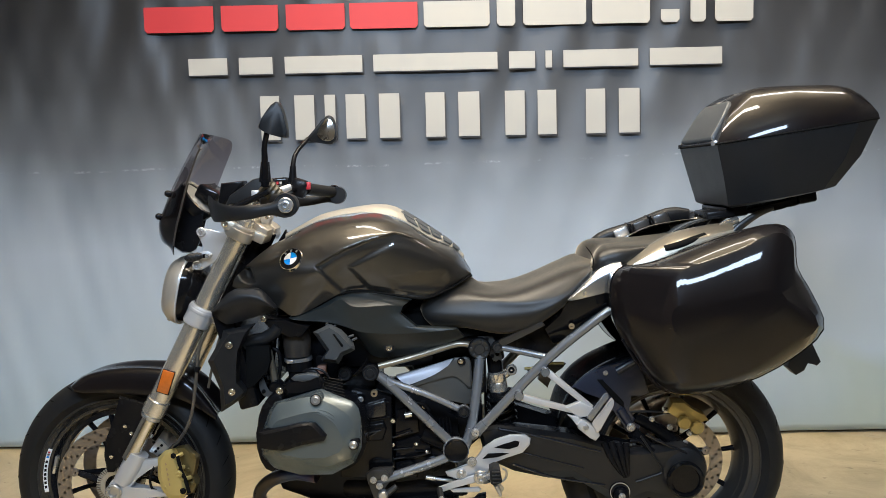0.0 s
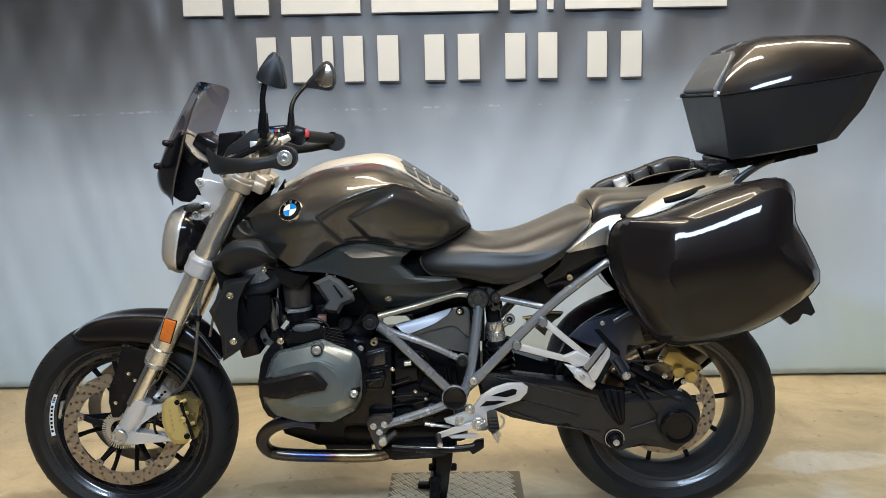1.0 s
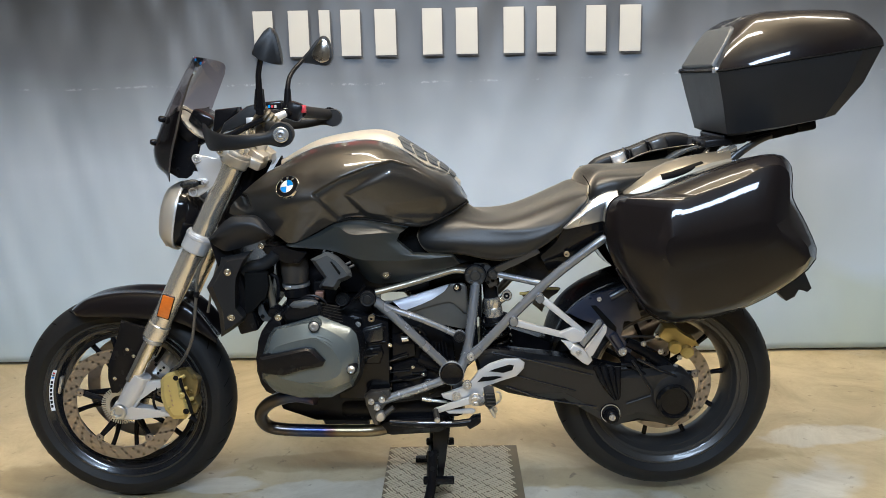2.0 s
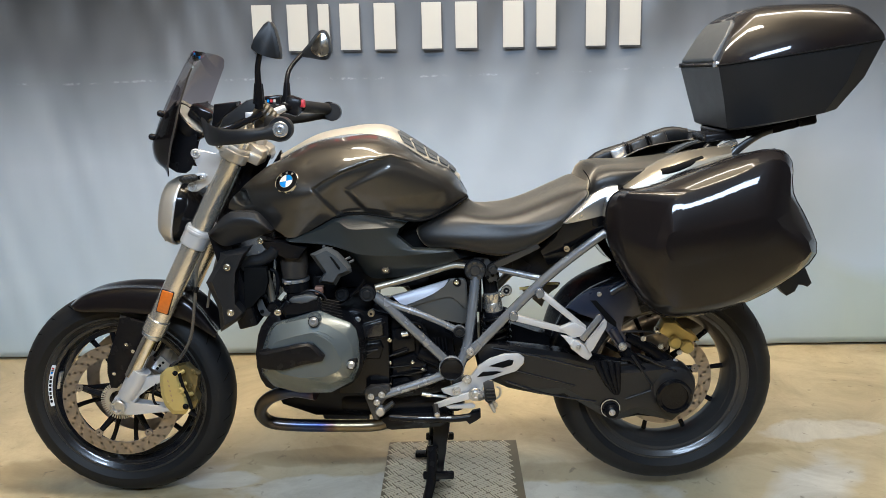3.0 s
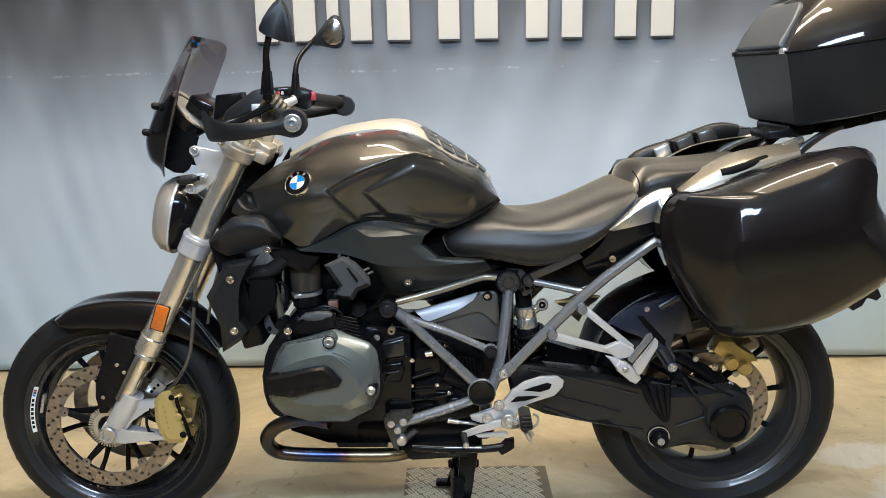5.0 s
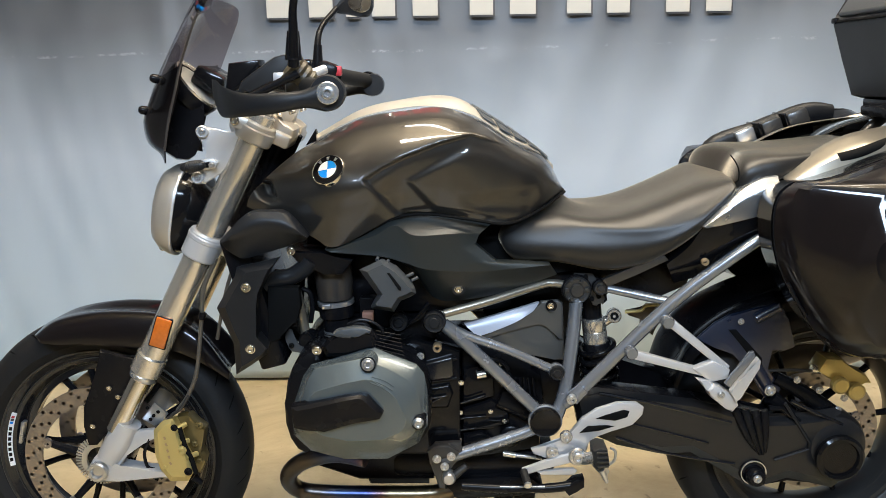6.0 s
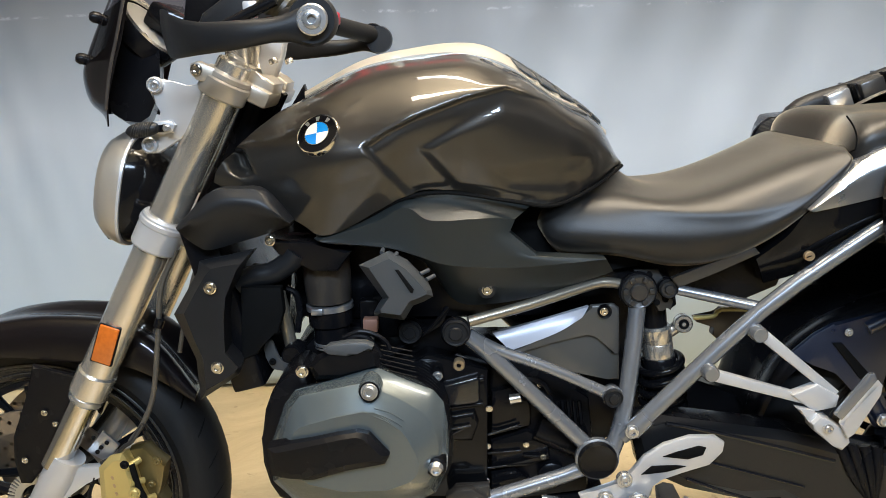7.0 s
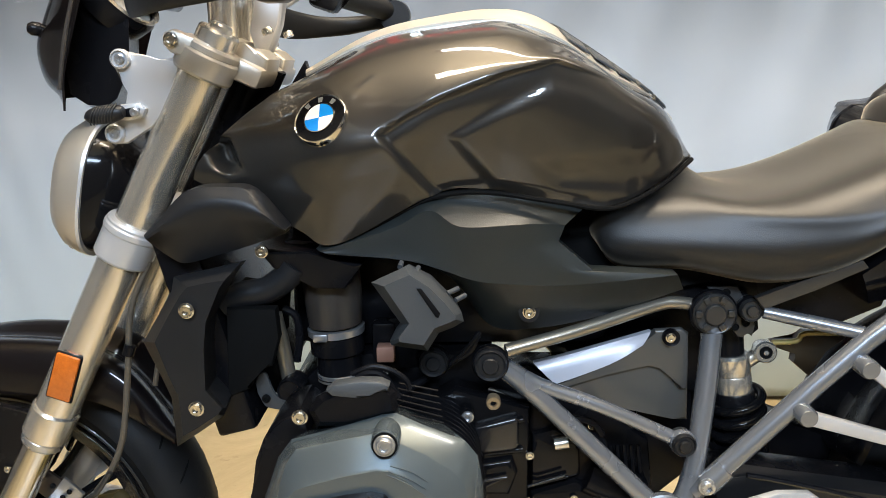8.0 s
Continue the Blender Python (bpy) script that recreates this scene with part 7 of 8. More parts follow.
part("pillion_link", slab([(0.455, -0.215, 0.506), (0.481, -0.215, 0.501), (0.498, -0.215, 0.479), (0.489, -0.215, 0.466), (0.473, -0.215, 0.486)], 0.015, 0.003), WHITESILVER, bike)
part("pillion_hinge", slab([(0.477, -0.225, 0.484), (0.487, -0.225, 0.496), (0.502, -0.225, 0.490), (0.528, -0.225, 0.470), (0.533, -0.225, 0.455), (0.522, -0.225, 0.442), (0.507, -0.225, 0.451), (0.479, -0.225, 0.474)], 0.035, 0.004), WHITESILVER, bike)
screw(bike, (0.497, -0.228, 0.479), 0.007, SILVER)
part("pillion_footrest", slab([(0.512, -0.235, 0.488), (0.520, -0.235, 0.494), (0.560, -0.235, 0.553), (0.566, -0.235, 0.546), (0.565, -0.235, 0.532), (0.533, -0.235, 0.473), (0.524, -0.235, 0.466)], 0.012, 0.003), WHITESILVER, bike, "light silver folding pillion footrest")
part("footrest_tread", slab([(0.498, -0.245, 0.507), (0.508, -0.245, 0.499), (0.552, -0.245, 0.558), (0.548, -0.245, 0.568), (0.541, -0.245, 0.567)], 0.010, 0.002), FRAMEGREY, bike)

# ---- rear suspension, swingarm, drive ----
SX, SZ = 0.291, 0.554
bar("shock_body", [(SX - 0.010, -0.055, SZ + 0.085), (SX - 0.004, -0.058, SZ + 0.015)], 0.020, SATIN, None, 24)
part("shock_reservoir", lathe([(0.021, -0.030), (0.0245, -0.026), (0.0245, -0.004), (0.0235, -0.002), (0.0245, 0.0), (0.0245, 0.022), (0.022, 0.025)], (SX, -0.060, SZ), (0.12, 0, -1), 30), CHAMPAGNE, bike, "champagne shock absorber collar")
part("shock_boot", lathe([(0.025, 0.0), (0.027, 0.004), (0.027, 0.10), (0.024, 0.11)], (SX + 0.003, -0.062, SZ - 0.022), (0.12, 0, -1), 28), SATIN, bike)
for k in range(5):
    part("shock_coil", lathe([(0.034 + 0.0065 * math.cos(q), 0.0065 * math.sin(q)) for q in (2 * math.pi * m / 10 for m in range(10))], (SX + 0.005 + 0.002 * k, -0.062, SZ - 0.034 - 0.019 * k), (0.30, 0.1, -1), 30, None, True), GLOSSBLACK, bike)
part("adjuster_knob", lathe([(0.011, -0.025), (0.0145, -0.012), (0.0145, 0.004), (0.0125, 0.006), (0.0085, 0.006), (0.0075, -0.006), (0.0045, -0.006), (0.004, -0.012), (0, -0.012)], (0.327, -0.075, 0.590), (-0.1, -1, 0.1), 26), CHAMPAGNE, bike)
# Near-black disc laid on for the knob's dark hollow.
part("adjuster_hollow_shade", lathe([(0.0078, 0.004), (0.0078, 0.0066), (0.0066, 0.0066), (0.0060, 0.0062), (0, 0.0062)], (0.327, -0.075, 0.590), (-0.1, -1, 0.1), 22), GAPSHADE, bike)
part("adjuster_pin", lathe([(0.0036, 0.006), (0.0036, 0.0078), (0.0028, 0.0084), (0, 0.0084)], (0.327, -0.075, 0.590), (-0.1, -1, 0.1), 6), CHAMPAGNE, bike)
bar("adjuster_arm", [(SX + 0.010, -0.060, SZ + 0.012), (0.325, -0.062, 0.584)], 0.010, CHAMPAGNE)
part("link_plate", slab([(0.374, 0.030, 0.566), (0.409, 0.030, 0.568), (0.420, 0.030, 0.581), (0.484, 0.030, 0.578), (0.475, 0.030, 0.566), (0.449, 0.030, 0.552), (0.435, 0.030, 0.528), (0.433, 0.030, 0.511), (0.406, 0.030, 0.535), (0.413, 0.030, 0.550), (0.380, 0.030, 0.557)], 0.02, 0.003), LINKBRONZE, bike, "dark bronze painted linkage plate")
bar("link_rod", [(0.368, 0.012, 0.572), (0.402, 0.012, 0.574), (0.414, 0.012, 0.585), (0.476, 0.012, 0.584)], 0.004, GOLD, None, 12, 3)
sw_line_a = [(0.234, -0.135, 0.454), (0.282, -0.135, 0.462), (0.474, -0.135, 0.434), (0.623, -0.135, 0.393), (0.653, -0.135, 0.396), (0.756, -0.135, 0.410), (0.798, -0.135, 0.378), (0.815, -0.135, 0.330), (0.808, -0.135, 0.279), (0.762, -0.135, 0.238), (0.671, -0.135, 0.261), (0.611, -0.135, 0.241), (0.575, -0.135, 0.257), (0.475, -0.135, 0.320), (0.415, -0.135, 0.318), (0.325, -0.135, 0.339), (0.251, -0.135, 0.375)]
sw_line_b = [(0.245, -0.155, 0.448), (0.281, -0.155, 0.456), (0.472, -0.155, 0.425), (0.619, -0.155, 0.382), (0.656, -0.155, 0.381), (0.744, -0.155, 0.392), (0.776, -0.155, 0.367), (0.789, -0.155, 0.335), (0.781, -0.155, 0.298), (0.747, -0.155, 0.266), (0.666, -0.155, 0.287), (0.607, -0.155, 0.266), (0.580, -0.155, 0.282), (0.472, -0.155, 0.344), (0.410, -0.155, 0.342), (0.324, -0.155, 0.362), (0.259, -0.155, 0.392)]
SW = rings_body([sw_line_a, sw_line_b], None, 1)
part("swingarm", SW, CASTBLACK, bike, "black cast swingarm with shaft drive")
part("swingarm_core", slab([(0.234, -0.135, 0.454), (0.282, -0.135, 0.462), (0.474, -0.135, 0.434), (0.623, -0.135, 0.393), (0.756, -0.135, 0.410), (0.815, -0.135, 0.330), (0.762, -0.135, 0.238), (0.671, -0.135, 0.261), (0.611, -0.135, 0.241), (0.475, -0.135, 0.320), (0.325, -0.135, 0.339), (0.251, -0.135, 0.375)], 0.05, 0.006), SATIN, bike)
# Gloss ridges added so highlight lines show along the swingarm.
bar("swingarm_ridge", [(0.285, -0.155, 0.457), (0.330, -0.155, 0.448), (0.408, -0.155, 0.429), (0.546, -0.155, 0.391)], 0.0035, RIMBLACK, None, 8, 3)
bar("swingarm_ridge", [(0.342, -0.157, 0.395), (0.420, -0.157, 0.373), (0.502, -0.157, 0.349)], 0.002, RIMBLACK, None, 8, 3)
bar("swingarm_ridge", [(0.320, -0.157, 0.365), (0.421, -0.157, 0.329), (0.556, -0.157, 0.304)], 0.003, RIMBLACK, None, 8, 3)
bar("drive_ridge", [(0.647, -0.158, 0.431), (0.700, -0.158, 0.350), (0.699, -0.158, 0.333), (0.634, -0.158, 0.311)], 0.0030, MATTE, None, 8, 1)
bar("drive_ridge", [(0.662, -0.152, 0.433), (0.719, -0.152, 0.403), (0.765, -0.152, 0.382)], 0.004, RIMBLACK, None, 8, 2)
bar("drive_strut", [(0.621, -0.145, 0.416), (0.647, -0.145, 0.415), (0.710, -0.145, 0.364), (0.693, -0.145, 0.346), (0.630, -0.145, 0.318)], 0.006, SATIN, None, 10, 1)
for a, m, b in (((0.554, -0.150, 0.414), (0.572, -0.158, 0.373), (0.603, -0.150, 0.323)), ((0.572, -0.150, 0.415), (0.585, -0.160, 0.373), (0.606, -0.152, 0.322)), ((0.592, -0.150, 0.414), (0.599, -0.160, 0.373), (0.612, -0.152, 0.322)), ((0.611, -0.150, 0.412), (0.612, -0.158, 0.372), (0.617, -0.150, 0.322))):
    part("shaft_boot", tube([a, m, b], [0.0085, 0.0075, 0.0045], 10, 4), SATIN, bike)
part("pivot_cap", lathe([(0.026, -0.03), (0.027, 0.008), (0.025, 0.010), (0.023, 0.010), (0.022, 0.004)], (0.593, -0.150, 0.286), (0, -1, 0), 32), SATIN, bike)
part("pivot_ring", lathe([(0.0255, 0.009), (0.0255, 0.012), (0.0235, 0.012), (0.0235, 0.009)], (0.593, -0.150, 0.286), (0, -1, 0), 32, None, True), SILVER, bike)
part("pivot_stub", lathe([(0.020, 0), (0.020, 0.012), (0.016, 0.022), (0.013, 0.024), (0, 0.024)], (0.596, -0.155, 0.280), (0, -1, 0), 28), SATIN, bike)
screw(bike, (0.594, -0.180, 0.283), 0.008, SILVER)
part("final_drive", lathe([(0.066, -0.05), (0.066, -0.012), (0.060, 0.004), (0.050, 0.010), (0, 0.012)], Vector((0.756, -0.145, 0.335)), (0, -1, 0), 44), CASTBLACK, bike, "black final drive housing")
part("drive_cap", lathe([(0.047, 0.012), (0.047, 0.022), (0.042, 0.026), (0.036, 0.024), (0.034, 0.018), (0, 0.018)], Vector((0.757, -0.152, 0.319)), (0, -1, 0), 44), GLOSSBLACK, bike)
for q in ((0.730, -0.120, 0.441), (0.769, -0.120, 0.399), (0.780, -0.120, 0.424), (0.799, -0.120, 0.359), (0.684, -0.120, 0.464)):
    screw(bike, q, 0.007, SILVER)
bar("drive_arm", [(0.633, -0.120, 0.430), (0.686, -0.120, 0.382), (0.739, -0.120, 0.341)], [0.016, 0.018, 0.02], SATIN, None, 14, 3)
bar("torque_arm", [(0.641, -0.110, 0.466), (0.702, -0.110, 0.433), (0.763, -0.110, 0.385)], [0.014, 0.016, 0.02], SATIN, None, 12, 2)
bar("brake_line", [(0.604, -0.110, 0.479), (0.671, -0.110, 0.481), (0.730, -0.110, 0.477)], 0.0035, RIMGREY, None, 8, 2)
# rear caliper
part("rear_caliper", slab([(0.723, -0.125, 0.482), (0.737, -0.125, 0.508), (0.770, -0.125, 0.506), (0.793, -0.125, 0.480), (0.818, -0.125, 0.474), (0.831, -0.125, 0.455), (0.810, -0.125, 0.458), (0.801, -0.125, 0.449), (0.771, -0.125, 0.459), (0.751, -0.125, 0.463)], 0.05, 0.004), GOLD, bike, "gold painted rear brake caliper")
for at in ((0.764, -0.130, 0.456), (0.796, -0.130, 0.443)):
    part("caliper_piston_cap", lathe([(0.017, -0.005), (0.017, 0.008), (0.013, 0.011), (0.006, 0.010), (0, 0.011)], at, (0, -1, 0), 24), GOLD, bike)
part("brake_flange", tube([(0.715, -0.110, 0.483), (0.752, -0.110, 0.479)], 0.009, 12, 1), CHAMPAGNE, bike)
# hugger
HUG = skin([
    [(0.455, 0, 0.416), (0.473, 0, 0.471), (0.499, 0, 0.517), (0.534, 0, 0.552), (0.584, 0, 0.583), (0.659, 0, 0.611), (0.737, 0, 0.627)],
    [(0.441, -0.070, 0.440), (0.458, -0.070, 0.493), (0.483, -0.070, 0.537), (0.517, -0.070, 0.571), (0.565, -0.070, 0.601), (0.636, -0.070, 0.628), (0.711, -0.070, 0.643)],
    [(0.442, -0.100, 0.446), (0.459, -0.100, 0.496), (0.485, -0.100, 0.535), (0.519, -0.100, 0.567), (0.565, -0.100, 0.595), (0.630, -0.100, 0.622), (0.701, -0.100, 0.636)],
    [(0.450, -0.105, 0.442), (0.468, -0.105, 0.484), (0.499, -0.105, 0.522), (0.535, -0.105, 0.550), (0.578, -0.105, 0.575), (0.635, -0.105, 0.594), (0.701, -0.105, 0.607)]], 6, 4, True, 0.005)
part("rear_hugger", HUG, SATIN, bike, "black rear wheel hugger")
HB = slab([(0.479, -0.118, 0.550), (0.515, -0.118, 0.583), (0.544, -0.118, 0.600), (0.598, -0.118, 0.607), (0.641, -0.118, 0.623), (0.662, -0.118, 0.587), (0.678, -0.118, 0.531), (0.651, -0.118, 0.521), (0.629, -0.118, 0.532), (0.621, -0.118, 0.486), (0.655, -0.118, 0.449), (0.648, -0.118, 0.420), (0.621, -0.118, 0.428), (0.587, -0.118, 0.484), (0.556, -0.118, 0.523), (0.516, -0.118, 0.534)], 0.010, 0.004)
part("hugger_bracket", HB, BLUESHEEN, bike, "black plastic hugger bracket tinted with its blue sheen")
part("hugger_slot", slab([(0.543, -0.121, 0.570), (0.558, -0.121, 0.570), (0.612, -0.121, 0.510), (0.612, -0.121, 0.495), (0.590, -0.121, 0.511), (0.566, -0.121, 0.542)], 0.004, 0.001), GAPSHADE, bike)
part("hugger_tube", tube([(0.594, -0.120, 0.592), (0.638, -0.120, 0.616)], 0.010, 14, 1), BLUESHEEN, bike)
bar("hugger_strut", [(0.602, -0.115, 0.492), (0.632, -0.115, 0.441)], [0.013, 0.011], BLUESHEEN, None, 12)
screw(bike, (0.628, -0.128, 0.446), 0.0105, SILVER)
screw(bike, (0.565, -0.123, 0.588), 0.006, SILVER)
part("silencer", tube([(0.605, 0.200, 0.293), (0.779, 0.220, 0.373), (1.022, 0.240, 0.453)], [0.05, 0.06, 0.06], 24, 3), HEATED, bike, "steel silencer")
part("plate_holder", slab([(1.072, -0.030, 0.591), (1.094, -0.030, 0.610), (1.130, -0.030, 0.637), (1.156, -0.030, 0.582), (1.145, -0.030, 0.571), (1.118, -0.030, 0.583), (1.112, -0.030, 0.559), (1.090, -0.030, 0.547), (1.069, -0.030, 0.568)], 0.05, 0.003), MATTE, bike, "black plastic tail bracket")
bar("plate_stay", [(0.842, 0, 0.683), (0.982, 0, 0.633), (1.107, 0, 0.591)], 0.018, SATIN, None, 12, 3)


# ---- luggage ----
def make_pannier(s):
    th = tagged(new("pannier_case"), "glossy dark brown hard pannier case with black hinge side", "luggage case", "panniers")

    def side(bm):
        if s > 0:
            for v in bm.verts:
                v.co.y = -v.co.y
        return bm
    seam = [(0.580, -0.300, 0.883), (0.552, -0.300, 0.857), (0.547, -0.300, 0.809), (0.559, -0.300, 0.745), (0.601, -0.300, 0.666), (0.653, -0.300, 0.598), (0.721, -0.300, 0.575), (0.855, -0.300, 0.600), (0.965, -0.300, 0.654), (1.041, -0.300, 0.724), (1.015, -0.300, 0.804), (0.978, -0.300, 0.871), (0.970, -0.300, 0.943), (0.929, -0.300, 0.972), (0.824, -0.300, 0.952), (0.645, -0.300, 0.891)]
    back = [Vector((p[0] * 0.96 + 0.03, -0.205, p[2] * 0.95 + 0.035)) for p in seam]
    body = part("body", side(rings_body([back, [Vector(q) + Vector((0, 0.012, 0)) for q in seam]], None, 3)), GLOSSBLACK, th, "black plastic case half")
    lid_line_a = [(0.581, -0.335, 0.885), (0.561, -0.335, 0.860), (0.556, -0.335, 0.815), (0.565, -0.335, 0.753), (0.601, -0.335, 0.675), (0.649, -0.335, 0.609), (0.715, -0.335, 0.584), (0.843, -0.335, 0.609), (0.952, -0.335, 0.664), (1.026, -0.335, 0.734), (1.000, -0.335, 0.810), (0.963, -0.335, 0.876), (0.956, -0.335, 0.949), (0.915, -0.335, 0.976), (0.815, -0.335, 0.954), (0.650, -0.335, 0.894)]
    lid_line_b = [(0.583, -0.360, 0.886), (0.581, -0.360, 0.858), (0.580, -0.360, 0.817), (0.581, -0.360, 0.758), (0.606, -0.360, 0.681), (0.649, -0.360, 0.617), (0.710, -0.360, 0.593), (0.835, -0.360, 0.616), (0.943, -0.360, 0.672), (1.015, -0.360, 0.740), (0.989, -0.360, 0.815), (0.953, -0.360, 0.880), (0.946, -0.360, 0.951), (0.906, -0.360, 0.977), (0.809, -0.360, 0.953), (0.651, -0.360, 0.896)]
    lid_line_c = [(0.684, -0.408, 0.886), (0.658, -0.408, 0.859), (0.647, -0.408, 0.824), (0.634, -0.408, 0.767), (0.641, -0.408, 0.696), (0.668, -0.408, 0.643), (0.710, -0.408, 0.625), (0.821, -0.408, 0.649), (0.920, -0.408, 0.706), (0.983, -0.408, 0.754), (0.940, -0.408, 0.824), (0.929, -0.408, 0.887), (0.923, -0.408, 0.943), (0.884, -0.408, 0.961), (0.803, -0.408, 0.926), (0.724, -0.408, 0.900)]
    lid_line_d = [(0.688, -0.412, 0.882), (0.662, -0.412, 0.855), (0.651, -0.412, 0.822), (0.638, -0.412, 0.766), (0.646, -0.412, 0.699), (0.673, -0.412, 0.650), (0.711, -0.412, 0.632), (0.818, -0.412, 0.657), (0.912, -0.412, 0.712), (0.965, -0.412, 0.760), (0.932, -0.412, 0.825), (0.921, -0.412, 0.886), (0.916, -0.412, 0.936), (0.879, -0.412, 0.954), (0.804, -0.412, 0.921), (0.727, -0.412, 0.896)]
    lid_line_e = [(0.683, -0.436, 0.813), (0.668, -0.436, 0.809), (0.658, -0.436, 0.799), (0.654, -0.436, 0.776), (0.662, -0.436, 0.751), (0.680, -0.436, 0.735), (0.707, -0.436, 0.732), (0.790, -0.436, 0.751), (0.862, -0.436, 0.777), (0.902, -0.436, 0.807), (0.896, -0.436, 0.827), (0.886, -0.436, 0.837), (0.873, -0.436, 0.842), (0.853, -0.436, 0.842), (0.798, -0.436, 0.831), (0.726, -0.436, 0.820)]
    lid = part("lid", side(rings_body([seam, lid_line_a, lid_line_b, lid_line_c, lid_line_d, lid_line_e], None, 3)), PAINT, th, "glossy dark brown metallic lid", 30)
    part("rim_seal", side(tube([*seam, seam[0]], 0.002, 8, 3)), SATIN, body)
    part("tail_trim", side(slab([(0.964, -0.340, 0.870), (0.995, -0.340, 0.811), (1.024, -0.340, 0.742), (1.021, -0.340, 0.735), (0.985, -0.340, 0.805), (0.963, -0.340, 0.844)], 0.03, 0.003)), HEADGREY, lid)
    for k in range(3):
        part("latch_rib", side(tube([Vector(q) + Vector((0.014 * k, 0, 0.004 * k)) for q in [(0.571, -0.315, 0.714), (0.588, -0.315, 0.684), (0.606, -0.315, 0.656)]], 0.0035, 8, 3)), SILVER if k == 1 else SATIN, body)
    part("hinge", side(box((0.586, -0.330, 0.814), (0.03, 0.03, 0.05), 0.008)), SATIN, body)
    part("hinge_pin", side(lathe([(0.012, 0), (0.012, 0.006), (0.006, 0.008), (0, 0.008)], (0.580, -0.335, 0.783), (-0.5, -0.8, 0), 16)), GLOSSBLACK, body)
    for at in ((0.577, -0.330, 0.851), (0.576, -0.320, 0.745)):
        part("hinge_pin", side(lathe([(0.006, 0), (0.006, 0.005), (0, 0.006)], at, (-0.5, -0.8, 0), 12)), SILVER, body)
    part("crease", side(tube([(0.650, -0.430, 0.759), (0.718, -0.430, 0.765), (0.803, -0.430, 0.787), (0.899, -0.430, 0.817)], 0.0016, 6, 4)), PAINT, lid)
    return th


make_pannier(-1)
make_pannier(1)
# carry strap buckle of the far case
fc = tagged(new("case_cover"), "black case top with a buckled strap and metal clasp", "case strap", "")
part("strap_body", tube([(0.598, 0.260, 0.857), (0.626, 0.260, 0.894), (0.722, 0.260, 0.925), (0.821, 0.260, 0.961), (0.879, 0.260, 0.960)], [0.03, 0.035, 0.035, 0.035, 0.03], 14, 4, None, 0.7), MATTE, fc)
part("clasp", box((0.676, 0.245, 0.918), (0.042, 0.07, 0.036), 0.004, (0, -22, 0)), SILVER, fc, "silver metal clasp")
part("clasp_bar", box((0.705, 0.240, 0.929), (0.006, 0.072, 0.042), 0.002, (0, -22, 0)), GLOSSBLACK, fc)
part("buckle", box((0.735, 0.245, 0.938), (0.045, 0.07, 0.038), 0.005, (0, -22, 0)), RIMGREY, fc)
part("clasp_bar", box((0.764, 0.240, 0.949), (0.006, 0.072, 0.044), 0.002, (0, -22, 0)), GLOSSBLACK, fc)
part("strap_end", box((0.791, 0.245, 0.957), (0.05, 0.075, 0.042), 0.010, (0, -22, 0)), RIMGREY, fc)


def crease(bm, angle=24, offset=0.006, seg=3):
    """Rounds every edge that turns by more than the angle."""
    es = [e for e in bm.edges if len(e.link_faces) == 2 and e.calc_face_angle() > radians(angle)]
    bmesh.ops.bevel(bm, geom=es, offset=offset, segments=seg, affect="EDGES", profile=0.6, clamp_overlap=True)
    return bm


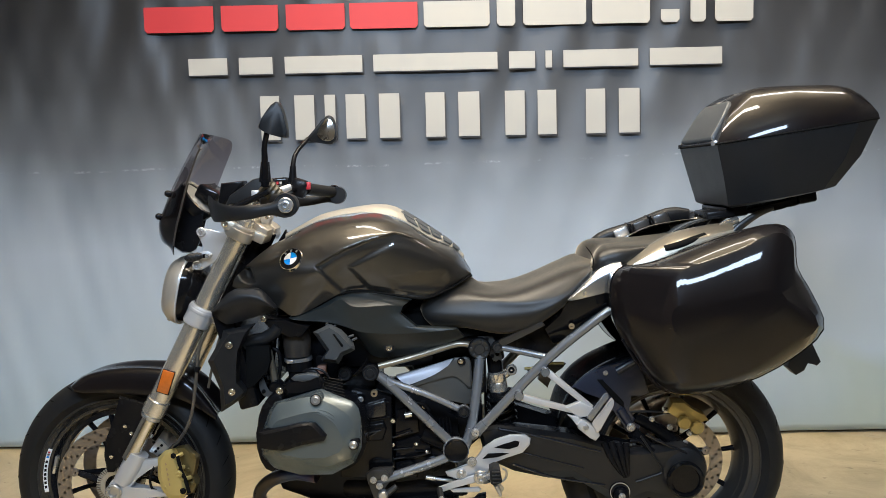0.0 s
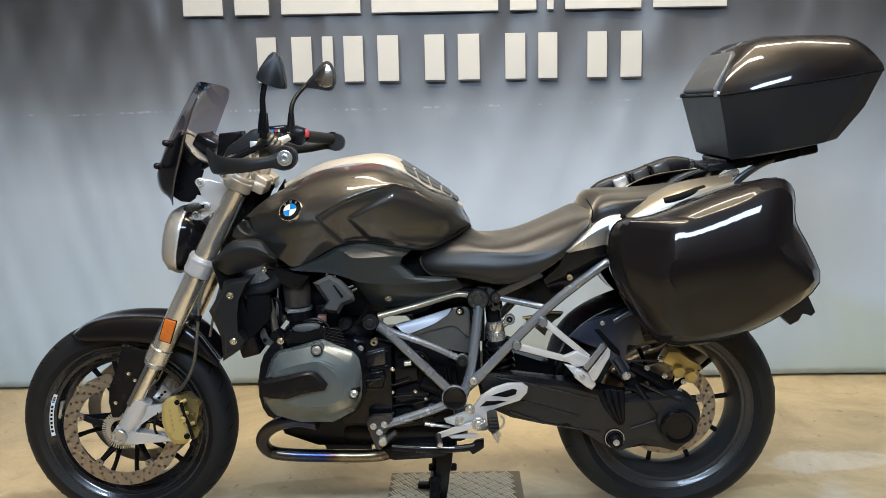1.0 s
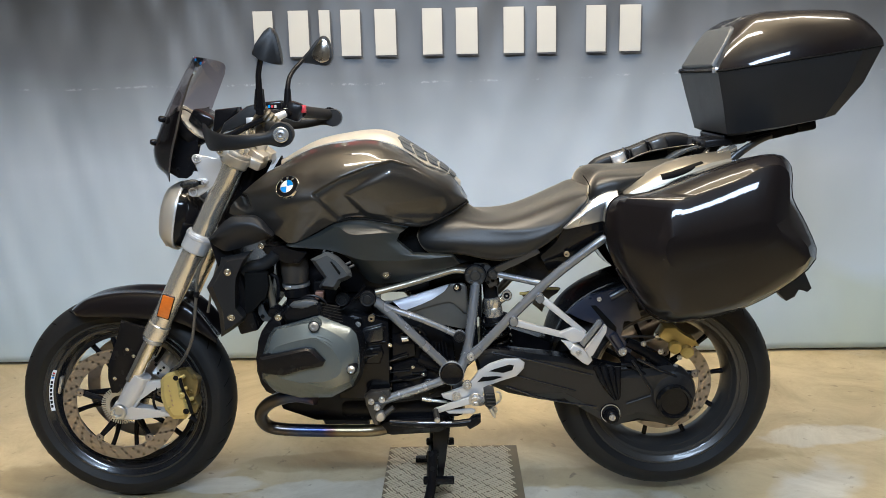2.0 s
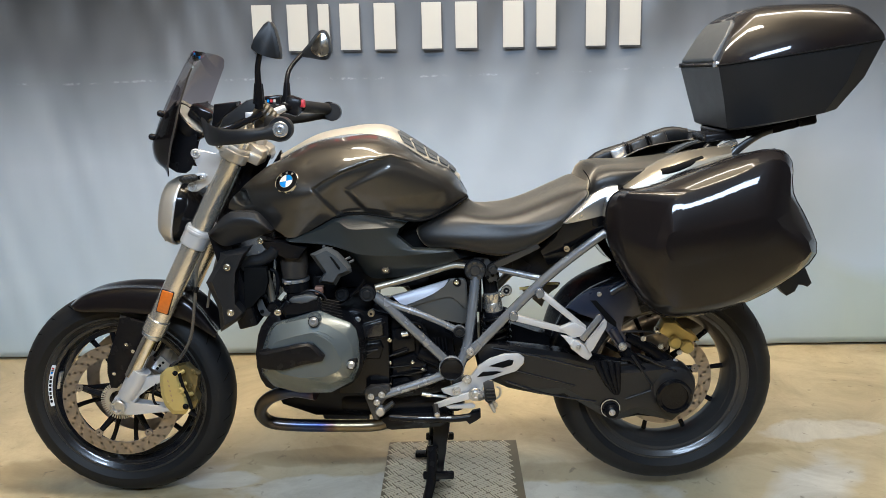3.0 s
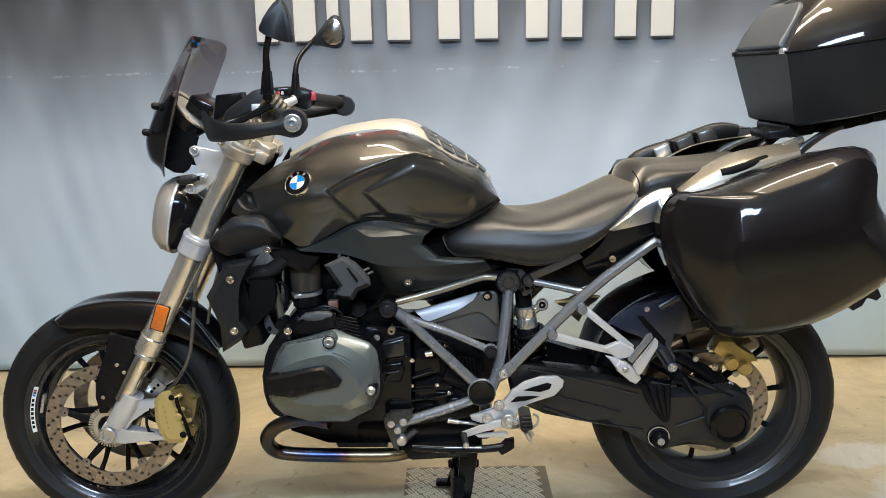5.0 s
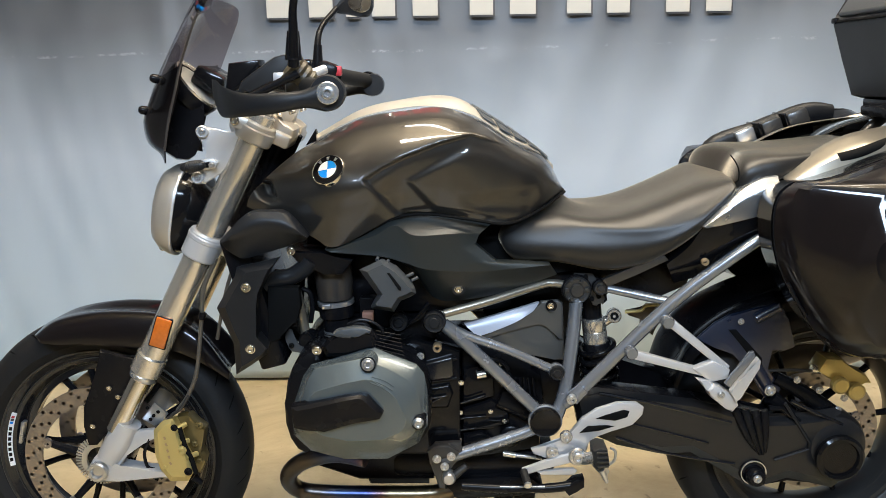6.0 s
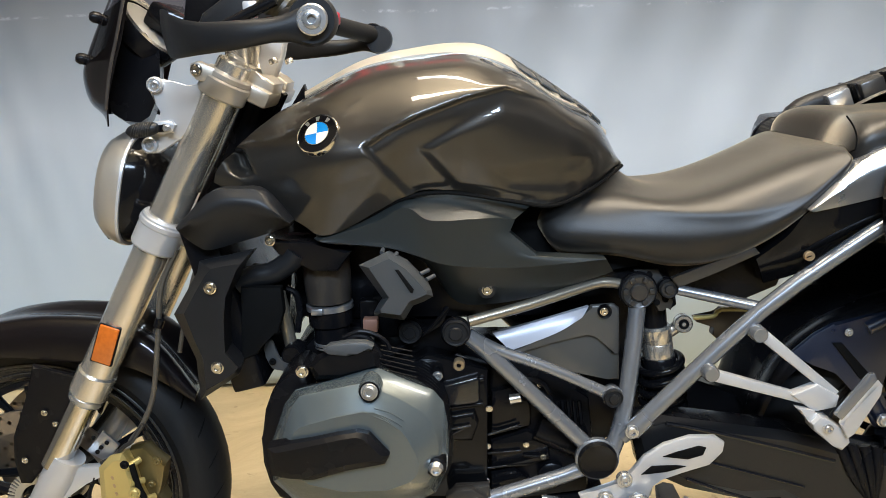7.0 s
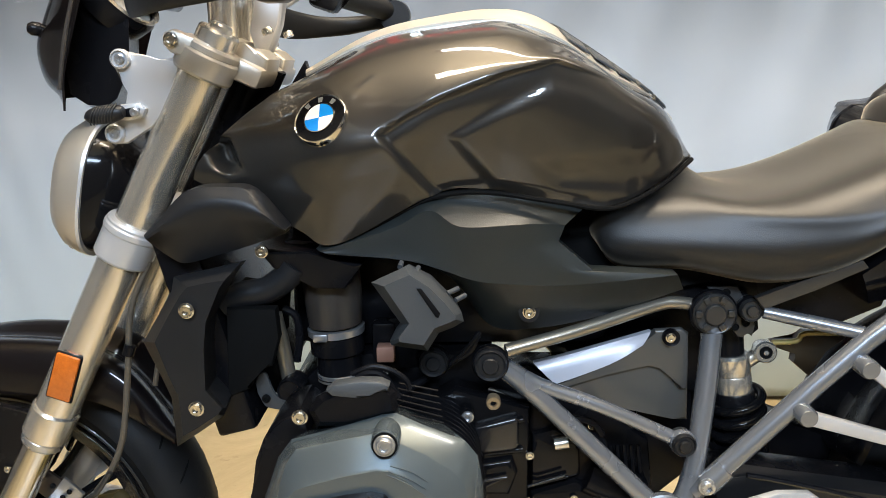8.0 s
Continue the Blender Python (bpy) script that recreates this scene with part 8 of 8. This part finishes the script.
def make_top_case():
    th = tagged(new("top_case"), "glossy black hard top case on the rear carrier", "luggage case")

    def ring(zf, zr, x0, x1, w):
        """The outline at one height; the front stands at zf, the rear at zr."""
        half = ((0, -0.75), (0.075, -0.86), (0.42, -1.0), (0.80, -0.97), (0.96, -0.80), (1, -0.60))
        plan = [*half, *[(fx, -fy) for fx, fy in half[::-1]]]
        return [Vector((x0 + (x1 - x0) * fx, w * fy, zf + (zr - zf) * fx)) for fx, fy in plan]
    part("body", crease(rings_body([ring(1.004, 1.047, 0.884, 1.120, 0.165), ring(1.010, 1.054, 0.871, 1.142, 0.188), ring(1.085, 1.130, 0.853, 1.198, 0.212), ring(1.160, 1.214, 0.834, 1.234, 0.226)])), MATTE, th, "matte black plastic base", 30)
    lid_rings = [ring(1.166, 1.220, 0.834, 1.236, 0.227), ring(1.178, 1.230, 0.839, 1.233, 0.2265), ring(1.215, 1.252, 0.857, 1.216, 0.218), ring(1.250, 1.274, 0.878, 1.196, 0.203), ring(1.280, 1.291, 0.903, 1.176, 0.180), ring(1.297, 1.301, 0.930, 1.156, 0.150), ring(1.306, 1.307, 0.965, 1.125, 0.095)]
    lid = part("lid", crease(rings_body(lid_rings), 28, 0.005), PAINT, th, "glossy black metallic lid", 34)
    seam = ring(1.163, 1.217, 0.8335, 1.235, 0.2262)
    part("seam", tube([*seam, seam[0]], 0.0026, 8, 1), GAPSHADE, th)
    out = Vector((-0.855, 0, 0.52))
    a, b = Vector((0.836, 0, 1.172)), Vector((0.893, 0, 1.270))
    panel = [a.lerp(b, k) + Vector((0, y, 0)) - out * 0.004 for k, y in ((0.0, -0.140), (0.55, -0.128), (0.86, -0.116), (0.98, -0.095), (0.98, 0.095), (0.86, 0.116), (0.55, 0.128), (0.0, 0.140))]
    part("front_panel", slab(panel, 0.015, 0.006, 1, out, None, 3), DEFLECT, lid, "dark grey plastic front panel")
    part("latch", box((0.838, -0.150, 1.166), (0.020, 0.024, 0.014), 0.003), SILVER, th, "small silver latch corner")
    part("latch", box((0.838, 0.160, 1.166), (0.020, 0.020, 0.012), 0.003), SATIN, th)
    part("foot", box((0.905, 0, 0.994), (0.06, 0.20, 0.03), 0.006, (0, -8, 0)), SATIN, th)
    part("foot", box((1.085, 0, 1.027), (0.05, 0.2, 0.035), 0.008, (0, -10, 0)), SATIN, th)
    return th


make_top_case()
part("rear_carrier", slab([(0.925, -0.090, 0.986), (0.930, -0.090, 0.998), (1.038, -0.090, 1.018), (1.098, -0.090, 1.036), (1.100, -0.090, 1.020), (1.086, -0.090, 1.012), (1.056, -0.090, 1.002), (1.020, -0.090, 0.999), (0.980, -0.090, 0.986)], 0.18, 0.004), SATIN, bike, "black rear luggage carrier")
pair("carrier_arm", tube([(0.874, -0.105, 0.912), (0.909, -0.102, 0.951), (0.960, -0.098, 0.985), (1.000, -0.092, 0.999)], [0.013, 0.012, 0.010, 0.007], 12, 4, None, 0.7), RIMGREY)
pair("carrier_rail", tube([(0.773, 0.150, 0.873), (0.795, 0.150, 0.915), (0.844, 0.130, 0.950), (0.905, 0.100, 0.972)], 0.010, 12, 4), CHAMPAGNE)
part("carrier_lock", box((0.862, -0.050, 0.987), (0.07, 0.12, 0.02), 0.005, (0, -6, 0)), SATIN, bike)
